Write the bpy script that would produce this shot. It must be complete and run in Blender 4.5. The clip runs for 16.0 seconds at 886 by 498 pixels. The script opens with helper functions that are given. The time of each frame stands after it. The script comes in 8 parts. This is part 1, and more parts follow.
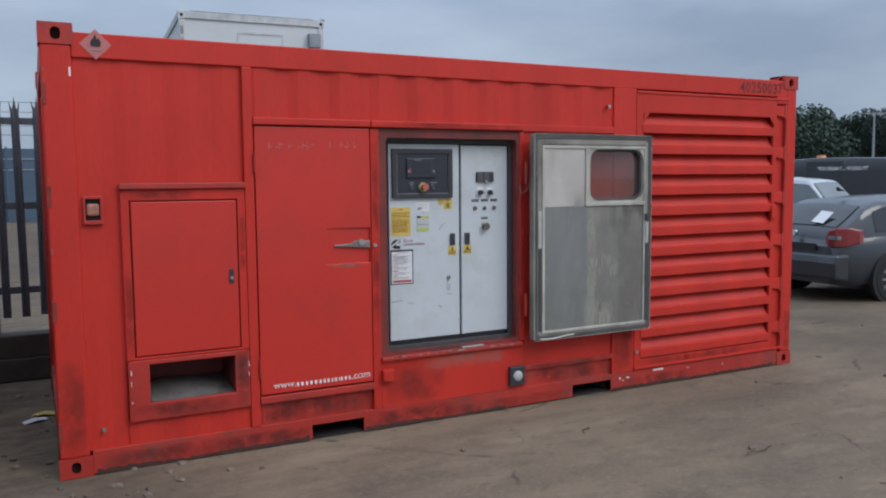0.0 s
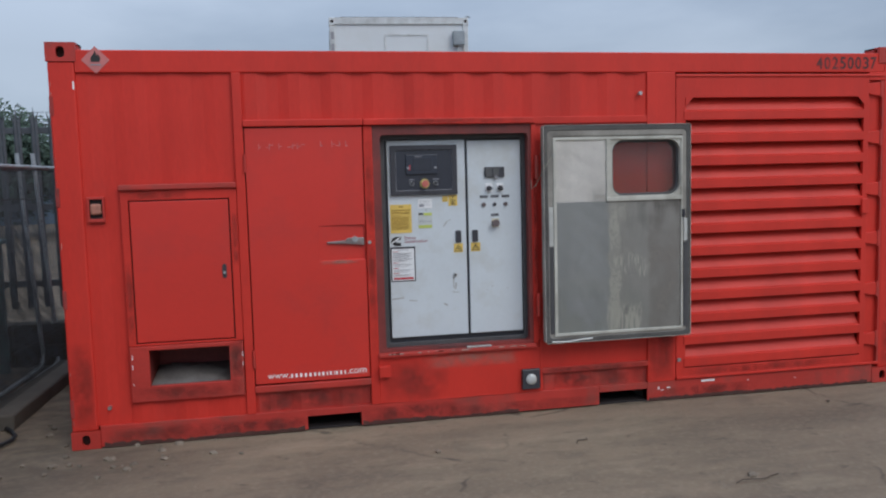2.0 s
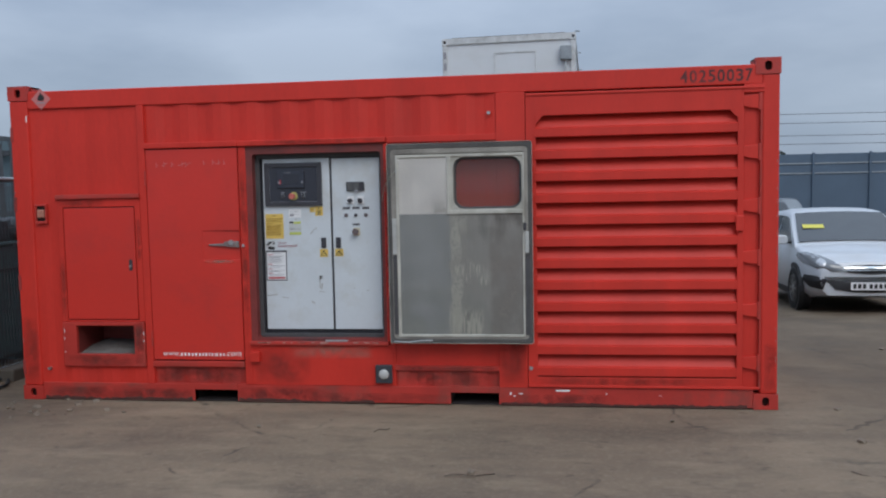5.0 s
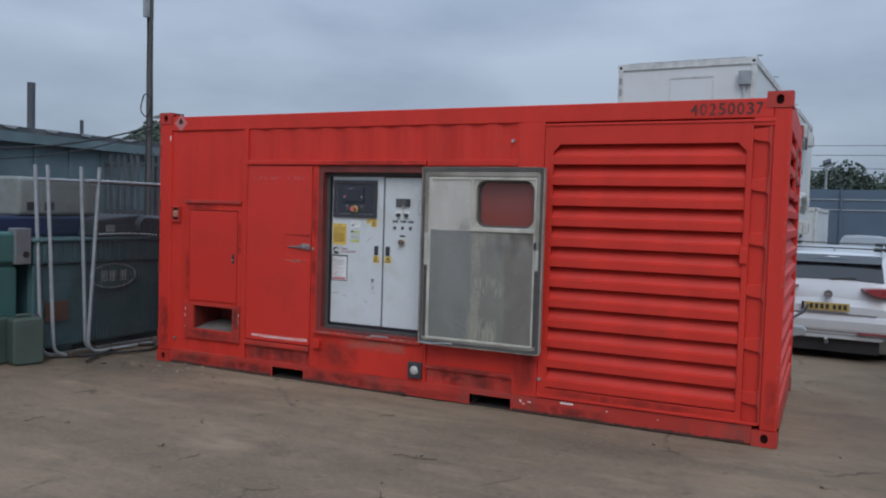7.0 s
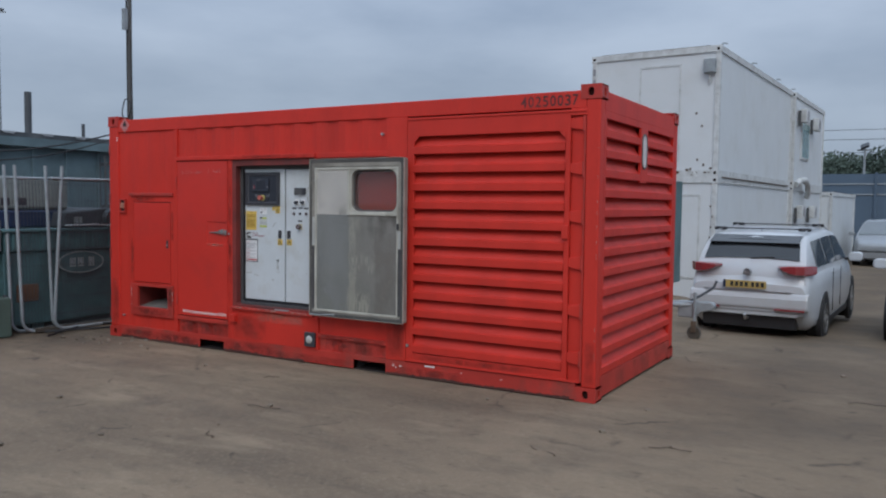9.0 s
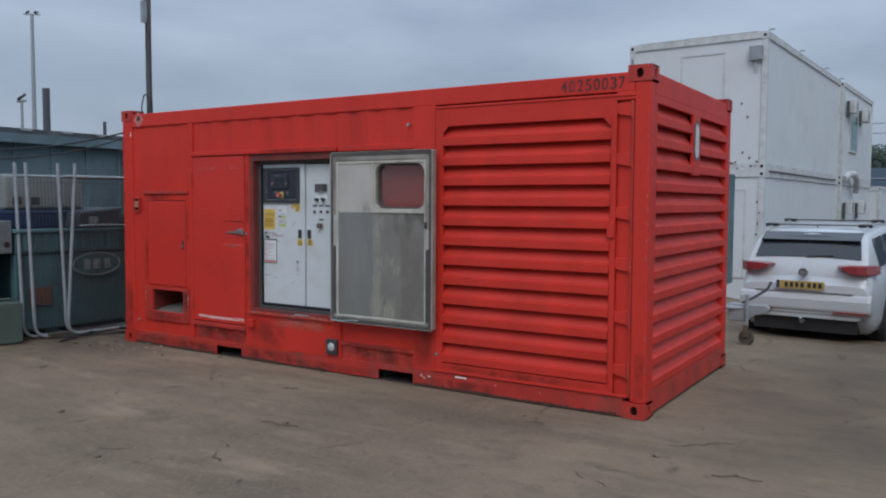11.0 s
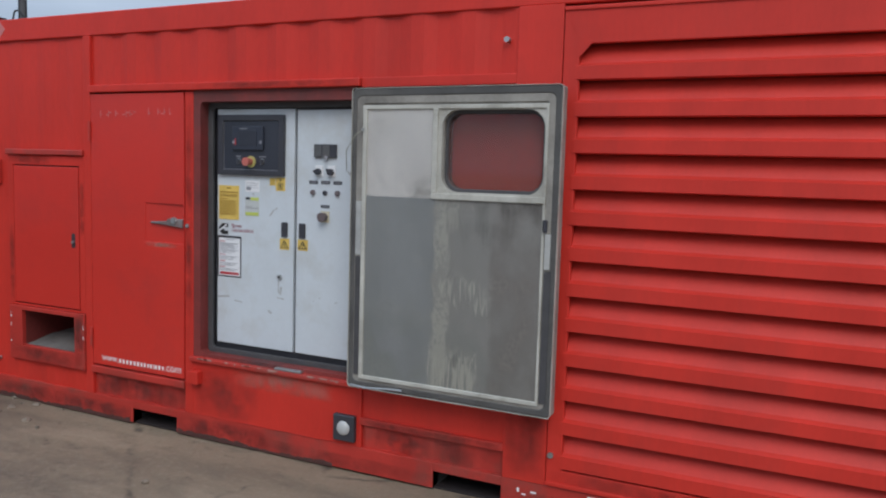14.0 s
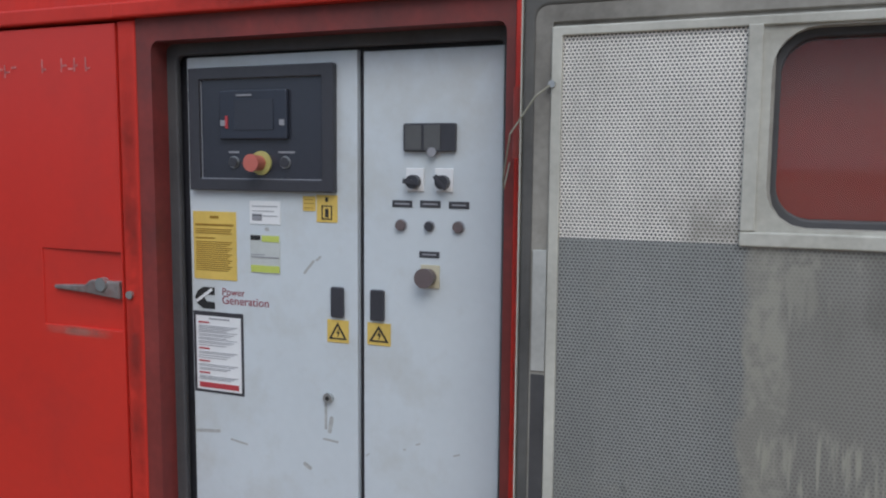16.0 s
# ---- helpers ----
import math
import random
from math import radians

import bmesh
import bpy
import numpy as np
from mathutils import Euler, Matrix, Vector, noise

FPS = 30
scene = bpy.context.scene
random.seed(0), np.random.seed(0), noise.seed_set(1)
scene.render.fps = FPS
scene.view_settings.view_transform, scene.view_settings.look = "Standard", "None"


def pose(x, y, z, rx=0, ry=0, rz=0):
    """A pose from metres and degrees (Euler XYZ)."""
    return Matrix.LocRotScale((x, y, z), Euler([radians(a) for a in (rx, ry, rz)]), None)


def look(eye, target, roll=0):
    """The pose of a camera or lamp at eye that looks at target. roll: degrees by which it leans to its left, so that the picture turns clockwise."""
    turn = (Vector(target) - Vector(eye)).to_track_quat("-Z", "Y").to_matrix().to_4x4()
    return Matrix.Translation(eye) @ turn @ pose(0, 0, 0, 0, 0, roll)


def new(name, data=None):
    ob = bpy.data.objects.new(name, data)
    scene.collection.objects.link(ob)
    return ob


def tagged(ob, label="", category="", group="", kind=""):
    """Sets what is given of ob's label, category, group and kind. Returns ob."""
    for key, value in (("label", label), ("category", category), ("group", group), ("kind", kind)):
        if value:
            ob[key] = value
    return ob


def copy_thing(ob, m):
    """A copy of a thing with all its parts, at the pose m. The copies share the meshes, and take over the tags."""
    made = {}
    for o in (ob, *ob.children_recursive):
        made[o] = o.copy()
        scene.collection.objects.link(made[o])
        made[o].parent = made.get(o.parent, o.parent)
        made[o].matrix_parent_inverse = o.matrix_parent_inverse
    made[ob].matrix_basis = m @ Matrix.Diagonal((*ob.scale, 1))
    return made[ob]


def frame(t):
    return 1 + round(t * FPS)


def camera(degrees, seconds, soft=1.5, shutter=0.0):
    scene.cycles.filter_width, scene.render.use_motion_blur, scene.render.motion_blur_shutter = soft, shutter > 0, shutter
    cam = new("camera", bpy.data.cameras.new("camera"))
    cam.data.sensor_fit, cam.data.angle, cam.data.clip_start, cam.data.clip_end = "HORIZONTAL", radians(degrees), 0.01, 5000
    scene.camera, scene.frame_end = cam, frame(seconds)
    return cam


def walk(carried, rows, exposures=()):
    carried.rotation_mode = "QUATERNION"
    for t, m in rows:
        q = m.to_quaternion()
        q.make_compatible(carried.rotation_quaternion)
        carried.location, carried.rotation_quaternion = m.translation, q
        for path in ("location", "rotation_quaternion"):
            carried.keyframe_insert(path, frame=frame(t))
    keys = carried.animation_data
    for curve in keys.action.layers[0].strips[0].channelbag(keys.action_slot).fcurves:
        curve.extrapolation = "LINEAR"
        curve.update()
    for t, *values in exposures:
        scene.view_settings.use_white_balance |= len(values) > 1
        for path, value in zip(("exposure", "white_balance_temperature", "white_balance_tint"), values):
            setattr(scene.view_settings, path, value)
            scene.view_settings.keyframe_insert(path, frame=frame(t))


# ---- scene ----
cam = camera(58.1, 16.0, soft=2.1)
PATH = [
    (0, (-0.063, -4.965, 1.707), (0.846, -3.192, 1.533), -0.5),
    (0.5, (0.209, -4.993, 1.702), (0.935, -3.138, 1.521), -1.2),
    (1, (0.568, -5.08, 1.729), (1.21, -3.196, 1.539), -1.5),
    (1.5, (0.995, -5.269, 1.731), (1.446, -3.329, 1.542), -1.7),
    (2, (1.417, -5.386, 1.698), (1.8, -3.431, 1.518), -1.5),
    (2.5, (1.872, -5.518, 1.711), (2.238, -3.56, 1.531), -1.2),
    (3, (2.341, -5.685, 1.714), (2.607, -3.712, 1.529), -1.1),
    (3.5, (2.823, -5.76, 1.69), (3.052, -3.782, 1.504), -0.7),
    (3.7, (3.029, -5.799, 1.675), (3.244, -3.819, 1.487), -0.8),
    (5.8, (5.146, -6.178, 1.654), (4.666, -4.24, 1.535), 0.1),
    (6, (5.327, -6.152, 1.664), (4.847, -4.214, 1.548), 0.7),
    (6.1, (5.399, -6.143, 1.646), (4.921, -4.203, 1.543), 1.0),
    (6.2, (5.495, -6.142, 1.64), (4.984, -4.21, 1.549), 1.1),
    (6.3, (5.608, -6.15, 1.656), (5.001, -4.247, 1.569), 1.0),
    (6.4, (5.702, -6.182, 1.655), (4.959, -4.327, 1.573), 1.0),
    (6.5, (5.818, -6.209, 1.669), (4.944, -4.412, 1.576), 1.1),
    (7, (6.322, -6.23, 1.652), (5.455, -4.431, 1.559), 1.7),
    (7.2, (6.515, -6.246, 1.63), (5.629, -4.455, 1.537), 1.6),
    (7.5, (6.831, -6.255, 1.654), (5.939, -4.468, 1.536), 1.4),
    (8, (7.349, -6.214, 1.634), (6.408, -4.453, 1.521), 1.0),
    (8.2, (7.527, -6.223, 1.625), (6.581, -4.464, 1.516), 0.9),
    (9.25, (8.3, -6.12, 1.605), (7.264, -4.416, 1.491), 0.6),
    (10.3, (8.213, -5.859, 1.586), (7.123, -4.187, 1.469), 0.4),
    (10.5, (8.118, -5.845, 1.617), (7.04, -4.164, 1.494), 0.4),
    (11, (7.907, -5.649, 1.592), (6.831, -3.967, 1.475), 0.3),
    (11.5, (7.593, -5.33, 1.585), (6.531, -3.64, 1.464), 0.2),
    (12, (7.248, -4.905, 1.586), (6.206, -3.202, 1.458), -0.0),
    (12.5, (6.827, -4.562, 1.592), (5.852, -2.821, 1.459), 0.1),
    (13, (6.419, -4.168, 1.581), (5.482, -2.407, 1.435), 0.6),
    (13.5, (5.853, -3.885, 1.603), (4.958, -2.104, 1.437), 1.5),
    (14, (5.346, -3.566, 1.622), (4.484, -1.771, 1.433), 1.7),
    (14.5, (4.857, -3.188, 1.637), (4.049, -1.368, 1.448), 1.9),
    (15, (4.382, -2.812, 1.65), (3.674, -0.95, 1.472), 2.1),
    (15.5, (4.028, -2.281, 1.659), (3.306, -0.424, 1.477), 1.4),
    (16, (3.644, -1.819, 1.65), (2.926, 0.036, 1.444), 0.5),
]
walk(cam, [(t, look(eye, target, roll)) for t, eye, target, roll in PATH], [(0, 0.17), (3.7, 0.17), (5.8, 0.03), (8.2, 0.0), (11, -0.03), (12.5, 0.05), (14.0, 0.24), (16, 0.18)])

# ---- world and light ----
world = bpy.data.worlds.new("overcast")
scene.world = world
world.use_nodes = True
wn, wl = world.node_tree.nodes, world.node_tree.links
wn.clear()
w_out = wn.new("ShaderNodeOutputWorld")
w_bg = wn.new("ShaderNodeBackground")
w_sky = wn.new("ShaderNodeTexSky")
w_sky.sky_type = "NISHITA"
w_sky.sun_disc = False
w_sky.sun_elevation = radians(44)
w_sky.sun_rotation = radians(151)
w_sky.air_density, w_sky.dust_density = 1.0, 2.0
w_co = wn.new("ShaderNodeTexCoord")
w_map = wn.new("ShaderNodeMapping")
w_map.inputs["Scale"].default_value = (1.0, 1.0, 3.2)
w_noise = wn.new("ShaderNodeTexNoise")
w_noise.inputs["Scale"].default_value = 1.9
w_noise.inputs["Detail"].default_value = 7.0
w_noise.inputs["Roughness"].default_value = 0.52
w_ramp = wn.new("ShaderNodeValToRGB")
w_ramp.color_ramp.elements[0].position, w_ramp.color_ramp.elements[0].color = 0.34, (2.4, 3.08, 4.2, 1)
w_ramp.color_ramp.elements[1].position, w_ramp.color_ramp.elements[1].color = 0.66, (4.15, 4.95, 6.2, 1)
w_sep = wn.new("ShaderNodeSeparateXYZ")
w_zen = wn.new("ShaderNodeMapRange")
w_zen.inputs["From Min"].default_value, w_zen.inputs["From Max"].default_value = 0.15, 0.95
w_zen.inputs["To Min"].default_value, w_zen.inputs["To Max"].default_value = 1.0, 2.9
w_mul = wn.new("ShaderNodeMix")
w_mul.data_type, w_mul.blend_type = "RGBA", "MULTIPLY"
w_mul.inputs[0].default_value = 1.0
w_mix = wn.new("ShaderNodeMix")
w_mix.data_type = "RGBA"
w_mix.inputs[0].default_value = 0.88
wl.new(w_co.outputs["Generated"], w_map.inputs["Vector"])
wl.new(w_map.outputs["Vector"], w_noise.inputs["Vector"])
wl.new(w_noise.outputs["Fac"], w_ramp.inputs["Fac"])
wl.new(w_co.outputs["Generated"], w_sep.inputs[0])
wl.new(w_sep.outputs["Z"], w_zen.inputs["Value"])
wl.new(w_ramp.outputs["Color"], w_mul.inputs[6])
wl.new(w_zen.outputs["Result"], w_mul.inputs[7])
wl.new(w_sky.outputs["Color"], w_mix.inputs[6])
wl.new(w_mul.outputs[2], w_mix.inputs[7])
wl.new(w_mix.outputs[2], w_bg.inputs["Color"])
w_bg.inputs["Strength"].default_value = 0.1
wl.new(w_bg.outputs["Background"], w_out.inputs["Surface"])

sun = new("sun", bpy.data.lights.new("sun", "SUN"))
sun.data.energy, sun.data.angle, sun.data.color = 1.1, radians(35), (1.0, 0.97, 0.93)
sun.matrix_world = look((13, -18, 20), (3, 0, 0))


# ---- materials ----
def mat(name, base, rough=0.6, metal=0.0, vary=0.12, scale=4.0, grain=60.0, bump=0.0, dirt=None, dirt_amount=0.0,
        dirt_scale=2.5, rand=0.0, alpha=None, spec=0.5, coat=0.0, stretch=(1, 1, 1)):
    m = bpy.data.materials.new(name)
    m.use_nodes = True
    n, l = m.node_tree.nodes, m.node_tree.links
    b = n["Principled BSDF"]
    b.inputs["Roughness"].default_value = rough
    b.inputs["Metallic"].default_value = metal
    b.inputs["Specular IOR Level"].default_value = spec
    b.inputs["Coat Weight"].default_value = coat
    b.inputs["Coat Roughness"].default_value = max(0.03, rough - 0.05) if rough > 0.32 else 0.05
    co = n.new("ShaderNodeTexCoord")
    mp = n.new("ShaderNodeMapping")
    mp.inputs["Scale"].default_value = stretch
    l.new(co.outputs["Object"], mp.inputs["Vector"])
    big = n.new("ShaderNodeTexNoise")
    big.inputs["Scale"].default_value, big.inputs["Detail"].default_value = scale, 5
    fine = n.new("ShaderNodeTexNoise")
    fine.inputs["Scale"].default_value, fine.inputs["Detail"].default_value = grain, 3
    for t in (big, fine):
        l.new(mp.outputs["Vector"], t.inputs["Vector"])
    add = n.new("ShaderNodeMath")
    add.operation = "MULTIPLY_ADD"
    l.new(fine.outputs["Fac"], add.inputs[0])
    add.inputs[1].default_value = 0.4
    l.new(big.outputs["Fac"], add.inputs[2])
    rng = n.new("ShaderNodeMapRange")
    rng.inputs["From Min"].default_value, rng.inputs["From Max"].default_value = 0.4, 1.0
    rng.inputs["To Min"].default_value, rng.inputs["To Max"].default_value = 1 - vary, 1 + vary
    l.new(add.outputs[0], rng.inputs["Value"])
    mul = n.new("ShaderNodeMix")
    mul.data_type, mul.blend_type = "RGBA", "MULTIPLY"
    mul.inputs[0].default_value = 1.0
    mul.inputs[6].default_value = (*base, 1)
    l.new(rng.outputs["Result"], mul.inputs[7])
    colour = mul.outputs[2]
    if rand:
        info = n.new("ShaderNodeObjectInfo")
        r2 = n.new("ShaderNodeMapRange")
        r2.inputs["To Min"].default_value, r2.inputs["To Max"].default_value = 1 - rand, 1 + rand
        l.new(info.outputs["Random"], r2.inputs["Value"])
        m2 = n.new("ShaderNodeMix")
        m2.data_type, m2.blend_type = "RGBA", "MULTIPLY"
        m2.inputs[0].default_value = 1.0
        l.new(colour, m2.inputs[6])
        l.new(r2.outputs["Result"], m2.inputs[7])
        colour = m2.outputs[2]
    if dirt:
        dn = n.new("ShaderNodeTexNoise")
        dn.inputs["Scale"].default_value, dn.inputs["Detail"].default_value, dn.inputs["Roughness"].default_value = dirt_scale, 9, 0.65
        l.new(mp.outputs["Vector"], dn.inputs["Vector"])
        dr = n.new("ShaderNodeMapRange")
        dr.inputs["From Min"].default_value, dr.inputs["From Max"].default_value = 0.5, 0.75
        dr.inputs["To Max"].default_value = dirt_amount
        l.new(dn.outputs["Fac"], dr.inputs["Value"])
        m3 = n.new("ShaderNodeMix")
        m3.data_type = "RGBA"
        l.new(dr.outputs["Result"], m3.inputs[0])
        l.new(colour, m3.inputs[6])
        m3.inputs[7].default_value = (*dirt, 1)
        colour = m3.outputs[2]
        rr = n.new("ShaderNodeMapRange")
        rr.inputs["To Min"].default_value, rr.inputs["To Max"].default_value = rough, min(1.0, rough + 0.3)
        l.new(dr.outputs["Result"], rr.inputs["Value"])
        l.new(rr.outputs["Result"], b.inputs["Roughness"])
    l.new(colour, b.inputs["Base Color"])
    if bump:
        bp = n.new("ShaderNodeBump")
        bp.inputs["Strength"].default_value, bp.inputs["Distance"].default_value = bump, 0.004
        l.new(add.outputs[0], bp.inputs["Height"])
        l.new(bp.outputs["Normal"], b.inputs["Normal"])
    if alpha is not None:
        b.inputs["Alpha"].default_value = alpha
    return m


def glass(name, tint=(0.9, 0.95, 0.95), rough=0.02, clear=0.85):
    """A thin pane: part of the light goes straight through, the rest is mirrored."""
    m = bpy.data.materials.new(name)
    m.use_nodes = True
    n, l = m.node_tree.nodes, m.node_tree.links
    n.clear()
    out = n.new("ShaderNodeOutputMaterial")
    tr = n.new("ShaderNodeBsdfTransparent")
    tr.inputs["Color"].default_value = (*[c * clear for c in tint], 1)
    gl = n.new("ShaderNodeBsdfGlossy")
    gl.inputs["Roughness"].default_value = rough
    fr = n.new("ShaderNodeFresnel")
    fr.inputs["IOR"].default_value = 1.5
    mx = n.new("ShaderNodeMixShader")
    l.new(fr.outputs[0], mx.inputs[0])
    l.new(tr.outputs[0], mx.inputs[1])
    l.new(gl.outputs[0], mx.inputs[2])
    l.new(mx.outputs[0], out.inputs["Surface"])
    return m


RED = mat("red_container_paint", (0.57, 0.033, 0.021), 0.5, spec=0.32, vary=0.13, scale=2.2, grain=35, bump=0.12, dirt=(0.26, 0.032, 0.026), dirt_amount=0.3, dirt_scale=1.6, stretch=(1.6, 1.6, 0.5))
RED_DOOR = mat("red_door_paint", (0.58, 0.029, 0.018), 0.4, spec=0.55, coat=0.05, vary=0.07, scale=1.6, grain=30, bump=0.08, dirt=(0.33, 0.03, 0.025), dirt_amount=0.35, dirt_scale=2.0)
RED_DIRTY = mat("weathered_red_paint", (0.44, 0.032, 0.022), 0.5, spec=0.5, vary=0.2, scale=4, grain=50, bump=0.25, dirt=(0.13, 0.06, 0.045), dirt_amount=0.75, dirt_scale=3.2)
# darker red with near-black blotches, for the hatch lining and the fuel recess
DARK_RED = mat("dark_blotched_red_paint", (0.2, 0.03, 0.025), 0.6, vary=0.35, scale=3, grain=40, bump=0.25, dirt=(0.05, 0.042, 0.042), dirt_amount=1.0, dirt_scale=1.3)
RUSTY = mat("chipped_red_edge", (0.3, 0.03, 0.025), 0.7, vary=0.3, scale=9, grain=80, bump=0.5, dirt=(0.06, 0.035, 0.03), dirt_amount=0.9, dirt_scale=5)
# near black: the shade inside gaps, pockets and holes is put into the colour
DARK = mat("interior_shade", (0.02, 0.014, 0.014), 0.8, vary=0.3)
RUBBER = mat("black_rubber_seal", (0.06, 0.058, 0.06), 0.65, vary=0.25, scale=8, bump=0.2, dirt=(0.1, 0.09, 0.08), dirt_amount=0.5, dirt_scale=6)
BLACK = mat("black_plastic", (0.042, 0.042, 0.05), 0.4, vary=0.2)
CAB_WHITE = mat("off_white_cabinet_enamel", (0.575, 0.615, 0.64), 0.38, vary=0.05, scale=3, grain=40, bump=0.05, dirt=(0.42, 0.4, 0.34), dirt_amount=0.5, dirt_scale=3.4)
GREY_MARK = mat("grey_scuff", (0.4, 0.4, 0.39), 0.7, vary=0.3, scale=30)
STEEL = mat("galvanised_steel", (0.45, 0.46, 0.46), 0.42, metal=0.85, vary=0.2, scale=14, bump=0.1)
ALU = mat("dull_aluminium", (0.55, 0.55, 0.52), 0.5, metal=0.6, vary=0.18, scale=5, grain=70, bump=0.1, dirt=(0.2, 0.19, 0.16), dirt_amount=0.6, dirt_scale=4)
DOOR_RIM = mat("grey_rubber_door_rim", (0.27, 0.252, 0.22), 0.65, vary=0.3, scale=5, bump=0.25, dirt=(0.085, 0.076, 0.066), dirt_amount=0.8, dirt_scale=3)
CREAM = mat("aged_cream_metal", (0.46, 0.445, 0.39), 0.5, vary=0.22, scale=5, bump=0.1, dirt=(0.2, 0.18, 0.14), dirt_amount=0.8, dirt_scale=4)
YELLOW = mat("yellow_label", (0.68, 0.47, 0.11), 0.5, vary=0.14, scale=9, dirt=(0.42, 0.32, 0.12), dirt_amount=0.4, dirt_scale=7)
WHITE_LABEL = mat("white_label", (0.75, 0.75, 0.75), 0.5, vary=0.06)
GREEN_LABEL = mat("lime_label", (0.5, 0.56, 0.12), 0.5, vary=0.08)
INK = mat("black_ink", (0.02, 0.02, 0.02), 0.6)
INK_GREY = mat("grey_ink", (0.28, 0.28, 0.3), 0.6)
INK_BROWN = mat("brown_ink", (0.3, 0.17, 0.02), 0.6)
INK_RED = mat("red_ink", (0.45, 0.05, 0.06), 0.6)
MAROON = mat("maroon_lettering", (0.26, 0.018, 0.035), 0.5)
CHALK = mat("pale_chalk", (0.56, 0.17, 0.16), 0.9, vary=0.3, scale=60)
LETTER = mat("white_lettering", (0.8, 0.76, 0.74), 0.5, vary=0.1)
STENCIL = mat("faded_black_stencil", (0.085, 0.018, 0.018), 0.6, vary=0.5, scale=14, dirt=(0.4, 0.035, 0.03), dirt_amount=0.8, dirt_scale=14)
LENS = mat("dusty_clear_lens", (0.46, 0.46, 0.44), 0.25, vary=0.1, spec=0.6)
LENS_AMBER = mat("faded_amber_lens", (0.6, 0.28, 0.14), 0.35, vary=0.15)
LENS_DULL = mat("dulled_marker_lens", (0.4, 0.16, 0.11), 0.5, vary=0.25, scale=30, dirt=(0.2, 0.09, 0.06), dirt_amount=0.6, dirt_scale=20)
BUTTON_RED = mat("faded_red_button", (0.52, 0.14, 0.11), 0.4)
BROWN = mat("grey_brown_aged_button", (0.13, 0.1, 0.1), 0.5)
SCREEN = mat("unlit_screen", (0.035, 0.038, 0.05), 0.2)
PANE = glass("window_pane")


def dusty(m, share, dust):
    """Lays a thin film over a pane: dust, and a tint that lightens what lies behind."""
    n, l = m.node_tree.nodes, m.node_tree.links
    out = next(k for k in n if k.type == "OUTPUT_MATERIAL")
    src = out.inputs["Surface"].links[0].from_socket
    film = n.new("ShaderNodeBsdfDiffuse")
    film.inputs["Color"].default_value = (*dust, 1)
    spots = n.new("ShaderNodeTexNoise")
    spots.inputs["Scale"].default_value, spots.inputs["Detail"].default_value = 7.0, 6
    amount = n.new("ShaderNodeMapRange")
    amount.inputs["From Min"].default_value, amount.inputs["From Max"].default_value = 0.3, 0.7
    amount.inputs["To Min"].default_value, amount.inputs["To Max"].default_value = share * 0.7, share * 1.3
    mx = n.new("ShaderNodeMixShader")
    l.new(spots.outputs["Fac"], amount.inputs["Value"])
    l.new(amount.outputs["Result"], mx.inputs[0])
    l.new(src, mx.inputs[1])
    l.new(film.outputs[0], mx.inputs[2])
    l.new(mx.outputs[0], out.inputs["Surface"])


# part dust, part red tint that brightens the shaded wall behind the pane
dusty(PANE, 0.13, (0.45, 0.22, 0.2))


def perforated(name, base, hole, pitch=0.0085, radius=0.33, stain=(0.3, 0.3, 0.27), amount=0.5):
    """Sheet metal with rows of small punched holes, drawn over x and z."""
    m = mat(name, base, 0.5, metal=0.35, vary=0.15, scale=4, dirt=stain, dirt_amount=amount, dirt_scale=2.2, stretch=(1.7, 1.7, 0.55))
    n, l = m.node_tree.nodes, m.node_tree.links
    b = n["Principled BSDF"]
    src = b.inputs["Base Color"].links[0].from_socket
    co = n.new("ShaderNodeTexCoord")
    sp = n.new("ShaderNodeSeparateXYZ")
    l.new(co.outputs["Object"], sp.inputs[0])

    def op(kind, a, c=None):
        q = n.new("ShaderNodeMath")
        q.operation = kind
        for i, v in enumerate((a, c)):
            if v is None:
                continue
            if isinstance(v, (int, float)):
                q.inputs[i].default_value = v
            else:
                l.new(v, q.inputs[i])
        return q.outputs[0]

    row = op("DIVIDE", sp.outputs["Z"], pitch * 0.866)
    shift = op("MULTIPLY", op("MODULO", op("FLOOR", row), 2.0), 0.5)
    col = op("ADD", op("DIVIDE", sp.outputs["X"], pitch), shift)
    dx = op("SUBTRACT", op("FRACT", col), 0.5)
    dz = op("SUBTRACT", op("FRACT", row), 0.5)
    dist = op("SQRT", op("ADD", op("MULTIPLY", dx, dx), op("MULTIPLY", dz, dz)))
    inside = op("LESS_THAN", dist, radius)
    mx = n.new("ShaderNodeMix")
    mx.data_type = "RGBA"
    l.new(inside, mx.inputs[0])
    l.new(src, mx.inputs[6])
    mx.inputs[7].default_value = (*hole, 1)
    l.new(mx.outputs[2], b.inputs["Base Color"])
    return m


PERF_LIGHT = perforated("pale_perforated_sheet", (0.8, 0.755, 0.69), (0.12, 0.115, 0.11), stain=(0.42, 0.4, 0.35), amount=0.6)


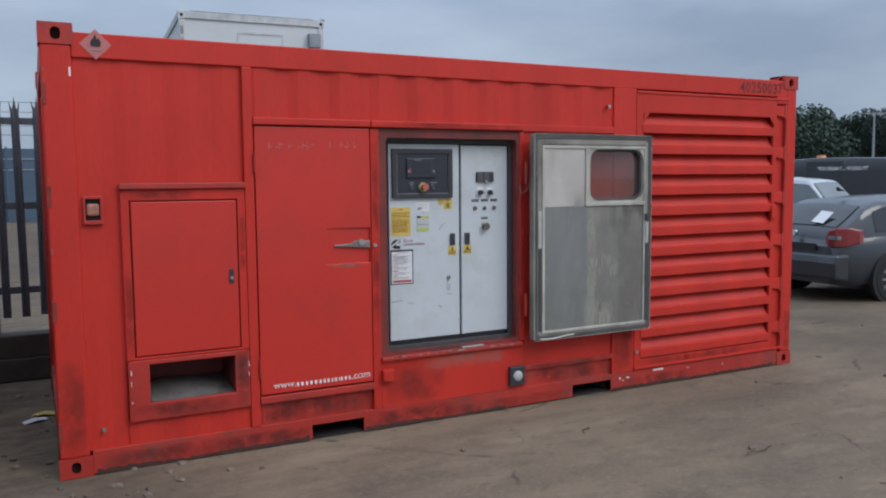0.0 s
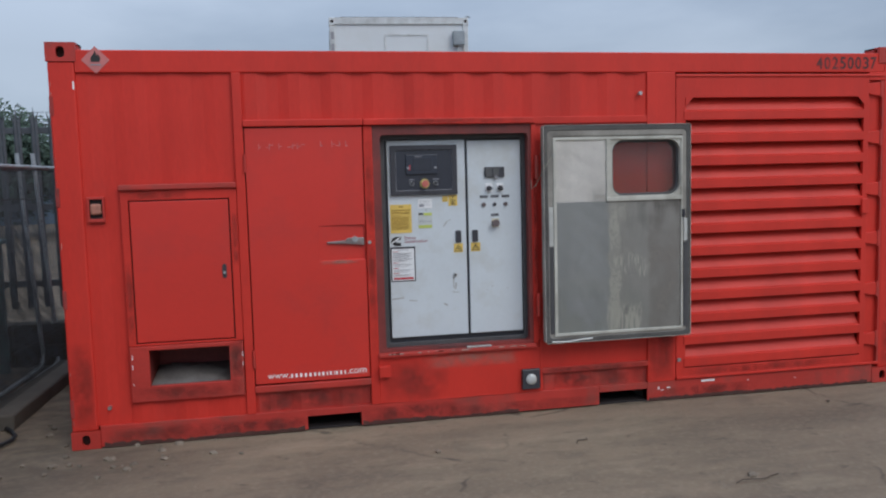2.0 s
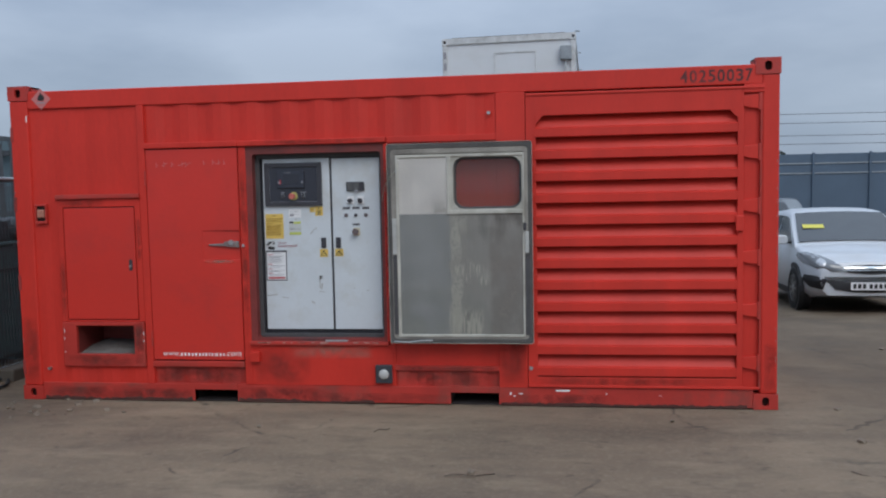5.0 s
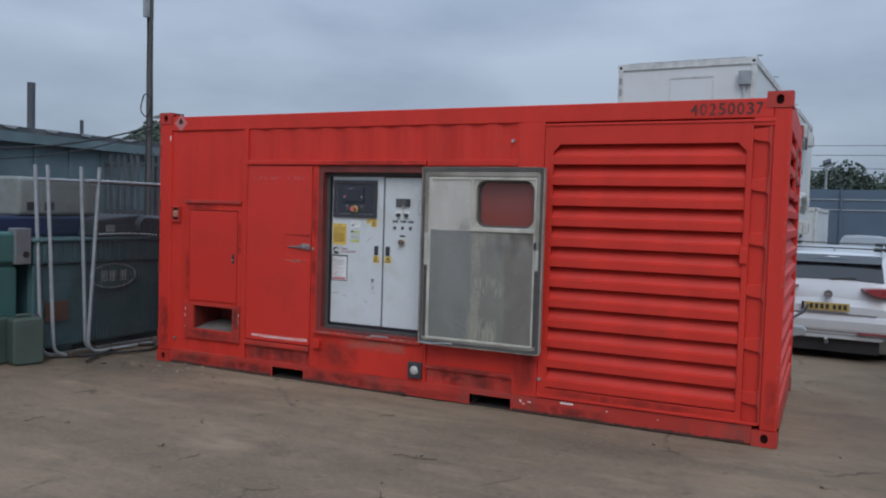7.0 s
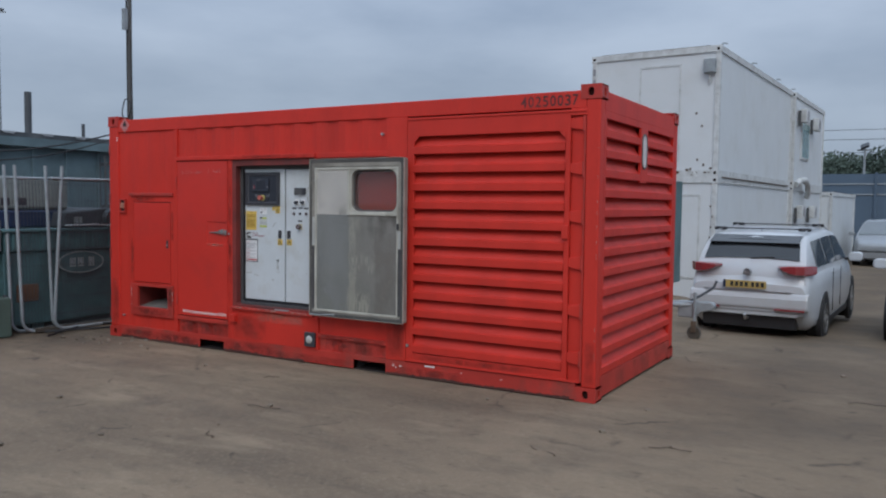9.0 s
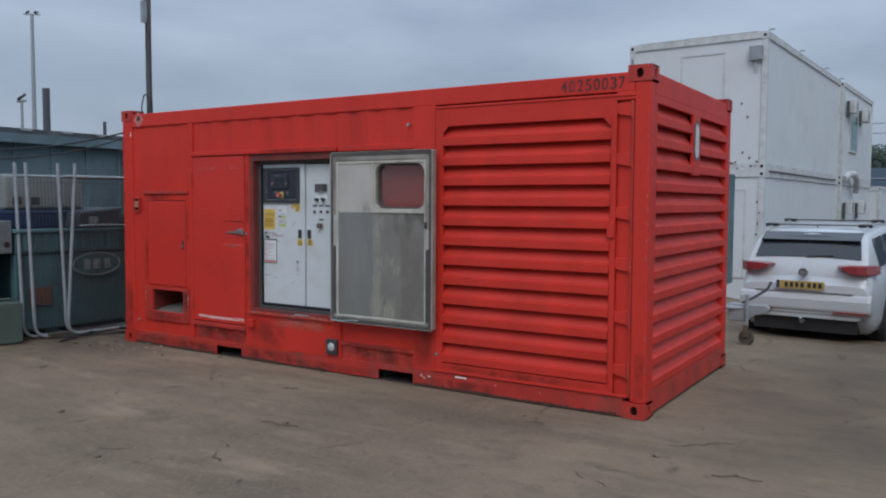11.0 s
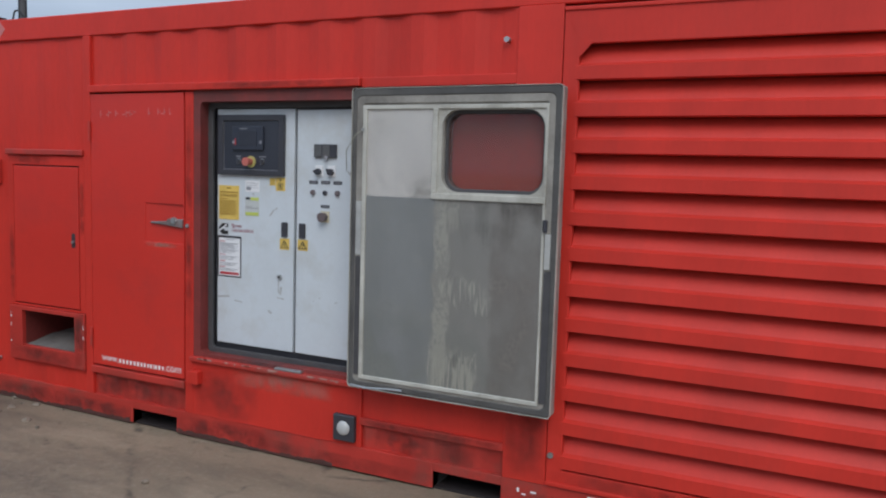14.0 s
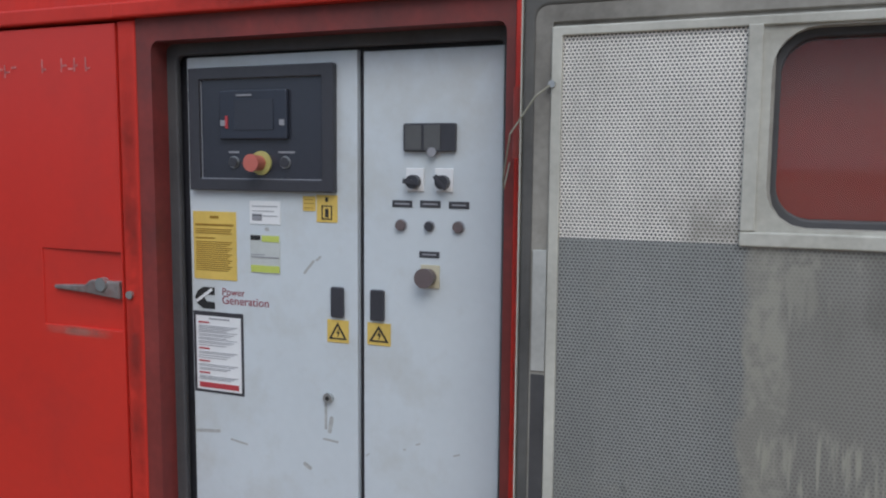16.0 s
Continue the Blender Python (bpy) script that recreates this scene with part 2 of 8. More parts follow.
def smudge(m, x, z, wide, high, colour):
    """Greasy finger marks gathered round one spot of a sheet."""
    n, l = m.node_tree.nodes, m.node_tree.links
    b = n["Principled BSDF"]
    co = n.new("ShaderNodeTexCoord")
    mp = n.new("ShaderNodeMapping")
    mp.vector_type = "TEXTURE"
    mp.inputs["Location"].default_value, mp.inputs["Scale"].default_value = (x, -0.12, z), (wide, 1, high)
    ball = n.new("ShaderNodeTexGradient")
    ball.gradient_type = "SPHERICAL"
    spots = n.new("ShaderNodeTexNoise")
    spots.inputs["Scale"].default_value, spots.inputs["Detail"].default_value = 22.0, 5
    both = n.new("ShaderNodeMath")
    both.operation = "MULTIPLY"
    amount = n.new("ShaderNodeMapRange")
    amount.inputs["From Min"].default_value, amount.inputs["From Max"].default_value, amount.inputs["To Max"].default_value = 0.15, 0.5, 0.55
    mx = n.new("ShaderNodeMix")
    mx.data_type = "RGBA"
    l.new(co.outputs["Object"], mp.inputs["Vector"])
    l.new(mp.outputs["Vector"], ball.inputs["Vector"])
    l.new(co.outputs["Object"], spots.inputs["Vector"])
    l.new(ball.outputs["Fac"], both.inputs[0])
    l.new(spots.outputs["Fac"], both.inputs[1])
    l.new(both.outputs[0], amount.inputs["Value"])
    l.new(amount.outputs["Result"], mx.inputs[0])
    l.new(b.inputs["Base Color"].links[0].from_socket, mx.inputs[6])
    mx.inputs[7].default_value = (*colour, 1)
    l.new(mx.outputs[2], b.inputs["Base Color"])


smudge(PERF_LIGHT, 3.56, 1.53, 0.17, 0.16, (0.2, 0.185, 0.155))


def stained_lining():
    """The lower lining: blue-grey sheet meeting a browner one at a ragged seam, a limescale column with run marks, grease under the window."""
    m = perforated("limescale_streaked_lining", (0.305, 0.308, 0.295), (0.115, 0.118, 0.115), stain=(0.215, 0.222, 0.205), amount=0.6)
    n, l = m.node_tree.nodes, m.node_tree.links
    b = n["Principled BSDF"]
    co = n.new("ShaderNodeTexCoord")
    sp = n.new("ShaderNodeSeparateXYZ")
    l.new(co.outputs["Object"], sp.inputs[0])

    def noise_at(scale, stretch, detail=6):
        mp = n.new("ShaderNodeMapping")
        mp.inputs["Scale"].default_value = stretch
        t = n.new("ShaderNodeTexNoise")
        t.inputs["Scale"].default_value, t.inputs["Detail"].default_value = scale, detail
        l.new(co.outputs["Object"], mp.inputs["Vector"])
        l.new(mp.outputs["Vector"], t.inputs["Vector"])
        return t.outputs["Fac"]

    def op(kind, p, q=None):
        k = n.new("ShaderNodeMath")
        k.operation = kind
        for i, v in enumerate((p, q)):
            if isinstance(v, (int, float)):
                k.inputs[i].default_value = v
            elif v is not None:
                l.new(v, k.inputs[i])
        return k.outputs[0]

    def ramp(v, lo, hi):
        k = n.new("ShaderNodeMapRange")
        k.inputs["From Min"].default_value, k.inputs["From Max"].default_value = lo, hi
        l.new(v, k.inputs["Value"])
        return k.outputs["Result"]

    def lay(src, amount, colour):
        mx = n.new("ShaderNodeMix")
        mx.data_type = "RGBA"
        l.new(amount, mx.inputs[0])
        l.new(src, mx.inputs[6])
        mx.inputs[7].default_value = (*colour, 1)
        return mx.outputs[2]

    rag = noise_at(7.0, (1.6, 1, 0.8), 8)
    runs = noise_at(34.0, (2.2, 1, 0.2), 3)
    blot = noise_at(7.0, (1, 1, 0.7), 9)
    fine = noise_at(60.0, (1, 1, 0.8))
    x = op("ADD", sp.outputs["X"], op("MULTIPLY", op("SUBTRACT", rag, 0.5), 0.1))
    drop = op("ADD", op("MULTIPLY", op("SUBTRACT", runs, 0.5), 0.3), op("MULTIPLY", op("SUBTRACT", blot, 0.5), 0.25))
    z = op("ADD", sp.outputs["Z"], drop)

    def within(v, lo, hi, edge=0.015):
        return op("MULTIPLY", ramp(v, lo, lo + edge), ramp(v, hi, hi - edge))

    src = b.inputs["Base Color"].links[0].from_socket
    c1 = lay(src, op("MULTIPLY", ramp(x, 3.63, 3.65), 0.6), (0.25, 0.232, 0.2))
    olive = op("MULTIPLY", op("MULTIPLY", ramp(z, 1.05, 0.75), ramp(blot, 0.38, 0.56)), 0.6)
    c1 = lay(c1, olive, (0.205, 0.21, 0.185))
    brown = op("MULTIPLY", ramp(x, 3.93, 3.96), ramp(blot, 0.3, 0.62))
    c1 = lay(c1, op("MULTIPLY", brown, 0.65), (0.17, 0.145, 0.128))
    crust = ramp(op("ADD", blot, op("MULTIPLY", op("SUBTRACT", fine, 0.5), 0.5)), 0.42, 0.54)
    column = op("MULTIPLY", within(x, 3.635, 3.725), op("ADD", op("MULTIPLY", crust, 0.65), 0.35))
    upper = op("MULTIPLY", op("MULTIPLY", within(x, 3.66, 3.94), within(z, 0.99, 1.12, 0.03)), ramp(runs, 0.46, 0.6))
    lower = op("MULTIPLY", op("MULTIPLY", within(x, 3.62, 3.88), ramp(z, 0.8, 0.77)), ramp(op("ADD", runs, op("MULTIPLY", blot, 0.5)), 0.68, 0.84))
    under_sill = op("MULTIPLY", op("MULTIPLY", within(x, 3.64, 3.86), ramp(z, 1.4, 1.45)), crust)
    faint = op("MULTIPLY", op("MULTIPLY", ramp(blot, 0.54, 0.66), ramp(fine, 0.4, 0.6)), 0.16)
    marks = op("MAXIMUM", op("MULTIPLY", upper, 0.8), op("MULTIPLY", lower, 0.75))
    sheets = op("MAXIMUM", op("MULTIPLY", column, 0.6), op("MULTIPLY", under_sill, 0.5))
    c2 = lay(c1, op("MAXIMUM", op("MAXIMUM", marks, sheets), faint), (0.41, 0.39, 0.325))
    grease = op("MULTIPLY", op("MULTIPLY", op("MULTIPLY", ramp(z, 1.25, 1.55), ramp(x, 3.7, 3.92)), ramp(blot, 0.42, 0.58)), 0.8)
    c3 = lay(c2, grease, (0.08, 0.074, 0.066))
    l.new(lay(c3, op("MULTIPLY", ramp(blot, 0.67, 0.73), 0.45), (0.1, 0.1, 0.095)), b.inputs["Base Color"])
    return m


LINING = stained_lining()


def grime_film(name, base, cover, scale=9.0):
    """A thin see-through film of grime that breaks up in blotches and thins out towards its rim."""
    m = mat(name, base, 0.85, vary=0.3, scale=12)
    n, l = m.node_tree.nodes, m.node_tree.links
    co = n.new("ShaderNodeTexCoord")
    sp = n.new("ShaderNodeSeparateXYZ")
    l.new(co.outputs["Generated"], sp.inputs[0])
    blot = n.new("ShaderNodeTexNoise")
    blot.inputs["Scale"].default_value, blot.inputs["Detail"].default_value, blot.inputs["Roughness"].default_value = scale, 8, 0.68
    l.new(co.outputs["Object"], blot.inputs["Vector"])

    def op(kind, p, q, clamp=False):
        k = n.new("ShaderNodeMath")
        k.operation, k.use_clamp = kind, clamp
        for i, v in enumerate((p, q)):
            if isinstance(v, (int, float)):
                k.inputs[i].default_value = v
            else:
                l.new(v, k.inputs[i])
        return k.outputs[0]

    def rim(v):
        return op("POWER", op("MULTIPLY", op("MULTIPLY", v, op("SUBTRACT", 1.0, v)), 4.0, True), 0.8)

    body = op("MULTIPLY", op("SUBTRACT", blot.outputs["Fac"], 0.36), 4.0, True)
    shape = op("MULTIPLY", rim(sp.outputs["X"]), rim(sp.outputs["Z"]))
    l.new(op("MULTIPLY", op("MULTIPLY", body, shape), cover, True), n["Principled BSDF"].inputs["Alpha"])
    return m


GRIME = grime_film("black_grime_film", (0.06, 0.022, 0.02), 0.42)
GRIME_LIGHT = grime_film("faint_grime_film", (0.08, 0.024, 0.02), 0.32, 5.0)
DUST = grime_film("pale_dust_film", (0.34, 0.2, 0.16), 0.45, 7.0)


# ---- mesh building ----
class Mesh:
    """Vertices and faces of one part."""

    def __init__(self):
        self.v, self.f = [], []

    def add(self, verts, faces):
        k = len(self.v)
        self.v += [tuple(p) for p in verts]
        self.f += [tuple(i + k for i in q) for q in faces]
        return self

    def box(self, x0, x1, y0, y1, z0, z1):
        vs = [(x, y, z) for z in (z0, z1) for y in (y0, y1) for x in (x0, x1)]
        return self.add(vs, [(0, 2, 3, 1), (4, 5, 7, 6), (0, 1, 5, 4), (1, 3, 7, 5), (3, 2, 6, 7), (2, 0, 4, 6)])

    def loops(self, rings, closed=False, cap=True):
        """Skin over rings of the same number of points."""
        n = len(rings[0])
        vs = [p for r in rings for p in r]
        fs = []
        m = len(rings)
        for i in range(m if closed else m - 1):
            j = (i + 1) % m
            for a in range(n):
                c = (a + 1) % n
                fs.append((i * n + a, i * n + c, j * n + c, j * n + a))
        if cap and not closed:
            fs.append(tuple(range(n))[::-1])
            fs.append(tuple((m - 1) * n + a for a in range(n)))
        return self.add(vs, fs)

    def prism(self, profile, axis, a, b):
        """A closed outline of (u, v) drawn out along one axis; (u, v) are the two other axes in order."""
        def place(s, u, v):
            return (s, u, v) if axis == "x" else (u, s, v) if axis == "y" else (u, v, s)
        return self.loops([[place(a, u, v) for u, v in profile], [place(b, u, v) for u, v in profile]])

    def cyl(self, p, q, r, n=12, r2=None):
        p, q = Vector(p), Vector(q)
        d = (q - p).normalized()
        s = d.orthogonal().normalized()
        t = d.cross(s)
        r2 = r if r2 is None else r2
        return self.loops([[c + (s * math.cos(a) + t * math.sin(a)) * rr for a in [2 * math.pi * i / n for i in range(n)]] for c, rr in ((p, r), (q, r2))])

    def tube(self, pts, r, n=8):
        pts = [Vector(p) for p in pts]
        rings, ref = [], None
        for i, p in enumerate(pts):
            d = (pts[min(i + 1, len(pts) - 1)] - pts[max(i - 1, 0)]).normalized()
            ref = d.orthogonal().normalized() if ref is None else (ref - d * ref.dot(d)).normalized()
            t = d.cross(ref)
            rings.append([p + (ref * math.cos(a) + t * math.sin(a)) * r for a in [2 * math.pi * k / n for k in range(n)]])
        return self.loops(rings)

    def lathe(self, profile, centre=(0, 0, 0), axis="y", n=28, cap=True):
        """Turns (radius, along) round an axis through centre."""
        rings = []
        for r, s in profile:
            ring = []
            for i in range(n):
                a = 2 * math.pi * i / n
                u, v = r * math.cos(a), r * math.sin(a)
                ring.append({"x": (s, u, v), "y": (u, s, v), "z": (u, v, s)}[axis])
            rings.append([tuple(c + o for c, o in zip(p, centre)) for p in ring])
        return self.loops(rings, cap=cap)

    def ring_plate(self, outer, inner, y0, y1):
        """A flat plate in x and z with a hole; outer and inner are outlines of equally many points."""
        return self.loops([[(x, y0, z) for x, z in outer], [(x, y1, z) for x, z in outer],
                           [(x, y1, z) for x, z in inner], [(x, y0, z) for x, z in inner]], closed=True)


def round_rect(x0, x1, z0, z1, r, n=5):
    pts = []
    for cx, cz, a0 in ((x1 - r, z1 - r, 0), (x0 + r, z1 - r, 90), (x0 + r, z0 + r, 180), (x1 - r, z0 + r, 270)):
        for i in range(n):
            a = radians(a0 + 90 * i / (n - 1))
            pts.append((cx + r * math.cos(a), cz + r * math.sin(a)))
    return pts


def part(name, mesh, material, parent=None, label="", bevel=0.0, smooth=False, segments=2):
    """Links a Mesh as one object, under a thing or a part."""
    me = bpy.data.meshes.new(name)
    me.from_pydata(mesh.v, [], mesh.f)
    bm = bmesh.new()
    bm.from_mesh(me)
    bmesh.ops.recalc_face_normals(bm, faces=bm.faces)
    if bevel:
        sharp = [e for e in bm.edges if len(e.link_faces) == 2 and e.calc_face_angle(0) > 0.6]
        bmesh.ops.bevel(bm, geom=sharp, offset=bevel, segments=segments, profile=0.5, affect="EDGES", clamp_overlap=True)
    bm.to_mesh(me)
    bm.free()
    if smooth:
        me.shade_smooth()
        me.set_sharp_from_angle(angle=radians(38))
    me.materials.append(material)
    ob = new(name, me)
    ob.parent = parent
    if label:
        ob["label"] = label
    return ob


def thing(name, label, category, at=None, group="", kind=""):
    ob = new(name)
    ob.empty_display_size = 0.2
    if at is not None:
        ob.matrix_basis = at
    return tagged(ob, label, category, group, kind)


def box_part(name, x0, x1, y0, y1, z0, z1, material, parent, label="", bevel=0.0):
    return part(name, Mesh().box(x0, x1, y0, y1, z0, z1), material, parent, label, bevel)


def letters(name, words, width, centre, material, parent, turn=(90, 0, 0), label="", height=None, bold=0.0):
    """Words as thin raised mesh letters, fitted to a width, centred on a point."""
    cu = bpy.data.curves.new(name, "FONT")
    cu.body, cu.align_x, cu.align_y, cu.extrude, cu.offset = words, "CENTER", "CENTER", 0.002, bold
    tmp = bpy.data.objects.new(name, cu)
    scene.collection.objects.link(tmp)
    me = bpy.data.meshes.new_from_object(tmp.evaluated_get(bpy.context.evaluated_depsgraph_get()))
    bpy.data.objects.remove(tmp)
    co = np.array([v.co for v in me.vertices])
    lo, hi = co.min(0), co.max(0)
    k = width / (hi[0] - lo[0])
    kz = k if height is None else height / (hi[1] - lo[1])
    mid = (lo + hi) / 2
    for v in me.vertices:
        v.co = ((v.co.x - mid[0]) * k, (v.co.y - mid[1]) * kz, v.co.z * min(k, 0.6))
    me.transform(pose(*centre, *turn))
    me.materials.clear()
    me.materials.append(material)
    ob = new(name, me)
    ob.parent = parent
    if label:
        ob["label"] = label
    return ob


def smooth_step(a, b, x):
    t = min(1.0, max(0.0, (x - a) / (b - a)))
    return t * t * (3 - 2 * t)


def ground_z(x, y):
    """The yard falls gently away behind the container."""
    return -0.3 * smooth_step(1.5, 11.0, y) * smooth_step(2.0, 6.5, x) - 0.004


# ---- ground ----
def axis_lines(lo, hi, step, far):
    inner = list(np.arange(lo, hi + 1e-6, step))
    out, d = [], step
    while d < far:
        d *= 1.35
        out.append(d)
    return [lo - s for s in out[::-1]] + inner + [hi + s for s in out]


def build_ground():
    xs, ys = axis_lines(-3, 12, 0.085, 1500), axis_lines(-7, 7, 0.085, 1500)
    vs, fs = [], []
    for y in ys:
        for x in xs:
            near = max(0.0, 1 - max(abs(x - 4.5) - 7.5, abs(y) - 7, 0) / 6)
            h = 0.016 * noise.noise((x * 0.9, y * 0.9, 0)) + 0.007 * noise.noise((x * 3.3, y * 3.3, 4)) + 0.004 * noise.noise((x * 8, y * 8, 9))
            foot = smooth_step(0.0, 0.5, max(-x, x - 6.06, -y, y - 2.44))
            vs.append((x, y, ground_z(x, y) + h * near * (0.25 + 0.75 * foot)))
    w = len(xs)
    for j in range(len(ys) - 1):
        for i in range(w - 1):
            fs.append((j * w + i, j * w + i + 1, (j + 1) * w + i + 1, (j + 1) * w + i))
    m = bpy.data.materials.new("compacted_dirt_yard")
    m.use_nodes = True
    n, l = m.node_tree.nodes, m.node_tree.links
    b = n["Principled BSDF"]
    b.inputs["Specular IOR Level"].default_value = 0.25
    co = n.new("ShaderNodeTexCoord")

    def tex(scale, detail, rough=0.55, stretch=(1, 1, 1), kind="ShaderNodeTexNoise"):
        mp = n.new("ShaderNodeMapping")
        mp.inputs["Scale"].default_value = stretch
        mp.inputs["Rotation"].default_value = (0, 0, 0.35)
        l.new(co.outputs["Object"], mp.inputs["Vector"])
        t = n.new(kind)
        t.inputs["Scale"].default_value = scale
        if kind == "ShaderNodeTexNoise":
            t.inputs["Detail"].default_value, t.inputs["Roughness"].default_value = detail, rough
        l.new(mp.outputs["Vector"], t.inputs["Vector"])
        return t

    def blend(fac, a, c):
        q = n.new("ShaderNodeMix")
        q.data_type = "RGBA"
        l.new(fac, q.inputs[0])
        for i, s in ((6, a), (7, c)):
            if isinstance(s, tuple):
                q.inputs[i].default_value = (*s, 1)
            else:
                l.new(s, q.inputs[i])
        return q.outputs[2]

    def band(src, a, c, lo=0.0, hi=1.0):
        q = n.new("ShaderNodeMapRange")
        q.inputs["From Min"].default_value, q.inputs["From Max"].default_value = a, c
        q.inputs["To Min"].default_value, q.inputs["To Max"].default_value = lo, hi
        l.new(src, q.inputs["Value"])
        return q.outputs["Result"]

    patch = tex(0.32, 6)
    tracks = tex(0.55, 7, 0.6, (0.45, 2.2, 1))
    damp = tex(0.8, 8, 0.62)
    grit = tex(28, 6, 0.7)
    speck = tex(110, 2)
    c1 = blend(band(patch.outputs["Fac"], 0.38, 0.62), (0.25, 0.188, 0.128), (0.178, 0.134, 0.094))
    c2 = blend(band(tracks.outputs["Fac"], 0.48, 0.7, 0, 0.7), c1, (0.115, 0.088, 0.064))
    c3 = blend(band(damp.outputs["Fac"], 0.56, 0.72, 0, 0.65), c2, (0.085, 0.068, 0.052))
    c4 = blend(band(grit.outputs["Fac"], 0.5, 0.75, 0, 0.4), c3, (0.33, 0.27, 0.2))
    c5 = blend(band(speck.outputs["Fac"], 0.6, 0.72, 0, 0.45), c4, (0.09, 0.08, 0.07))
    crack = tex(0.55, 0, kind="ShaderNodeTexVoronoi")
    crack.feature = "DISTANCE_TO_EDGE"
    warp = tex(1.1, 5)
    wv = n.new("ShaderNodeVectorMath")
    wv.operation = "MULTIPLY_ADD"
    l.new(warp.outputs["Color"], wv.inputs[0])
    wv.inputs[1].default_value = (0.9, 0.9, 0.0)
    l.new(co.outputs["Object"], wv.inputs[2])
    l.new(wv.outputs[0], crack.inputs["Vector"])
    broken = tex(2.3, 4)
    cut = n.new("ShaderNodeMath")
    cut.operation = "MULTIPLY"
    l.new(band(crack.outputs["Distance"], 0.012, 0.002, 0, 1), cut.inputs[0])
    l.new(band(broken.outputs["Fac"], 0.52, 0.62, 0, 0.7), cut.inputs[1])
    c6 = blend(cut.outputs[0], c5, (0.05, 0.042, 0.034))
    mid = tex(4.5, 8, 0.68, (0.7, 1.5, 1))
    c7 = blend(band(mid.outputs["Fac"], 0.5, 0.72, 0, 0.5), c6, (0.1, 0.08, 0.06))
    clod = tex(9, 5, 0.6, (0.8, 1.4, 1))
    c7 = blend(band(clod.outputs["Fac"], 0.6, 0.72, 0, 0.6), c7, (0.075, 0.058, 0.042))
    sand = tex(1.5, 7, 0.6, (0.6, 1.6, 1))
    c8 = blend(band(sand.outputs["Fac"], 0.55, 0.72, 0, 0.55), c7, (0.33, 0.258, 0.178))
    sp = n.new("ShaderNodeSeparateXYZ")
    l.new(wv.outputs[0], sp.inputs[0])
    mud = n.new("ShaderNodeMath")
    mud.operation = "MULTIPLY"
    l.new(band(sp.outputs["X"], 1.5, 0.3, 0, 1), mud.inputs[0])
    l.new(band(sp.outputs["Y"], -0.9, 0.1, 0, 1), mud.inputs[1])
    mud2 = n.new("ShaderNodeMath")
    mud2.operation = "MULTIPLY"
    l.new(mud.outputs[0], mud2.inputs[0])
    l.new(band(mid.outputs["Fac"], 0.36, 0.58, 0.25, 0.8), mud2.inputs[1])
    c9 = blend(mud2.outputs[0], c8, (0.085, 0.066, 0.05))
    # ground past the right end darkened in colour to stand for shade there
    yard_shade = n.new("ShaderNodeMath")
    yard_shade.operation = "MULTIPLY"
    l.new(band(sp.outputs["X"], 6.3, 7.6, 0, 1), yard_shade.inputs[0])
    l.new(band(sp.outputs["Y"], -1.6, 0.8, 0, 1), yard_shade.inputs[1])
    yard_shade2 = n.new("ShaderNodeMath")
    yard_shade2.operation = "MULTIPLY"
    l.new(yard_shade.outputs[0], yard_shade2.inputs[0])
    l.new(band(damp.outputs["Fac"], 0.35, 0.6, 0.3, 0.75), yard_shade2.inputs[1])
    c10 = blend(yard_shade2.outputs[0], c9, (0.095, 0.072, 0.052))
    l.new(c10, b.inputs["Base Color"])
    l.new(band(damp.outputs["Fac"], 0.5, 0.75, 0.92, 0.7), b.inputs["Roughness"])
    bp = n.new("ShaderNodeBump")
    bp.inputs["Strength"].default_value, bp.inputs["Distance"].default_value = 0.6, 0.012
    l.new(grit.outputs["Fac"], bp.inputs["Height"])
    bp2 = n.new("ShaderNodeBump")
    bp2.inputs["Strength"].default_value, bp2.inputs["Distance"].default_value = 0.35, 0.05
    l.new(tracks.outputs["Fac"], bp2.inputs["Height"])
    l.new(bp.outputs["Normal"], bp2.inputs["Normal"])
    l.new(bp2.outputs["Normal"], b.inputs["Normal"])
    me = bpy.data.meshes.new("ground")
    me.from_pydata(vs, [], fs)
    me.shade_smooth()
    me.materials.append(m)
    tagged(new("ground", me), "compacted brown dirt and worn concrete of a yard", "ground", kind="structure")


build_ground()


# ---- the generator container ----
LENGTH, HEIGHT, DEPTH = 6.058, 2.591, 2.438
box20 = thing("generator_container", "red steel generator container with louvres and an open control hatch", "container")


# rust red darkened so that the corner holes carry their shade in colour
HOLE_SHADE = mat("rust_with_hole_shade", (0.05, 0.016, 0.014), 0.9, vary=0.3, scale=12)


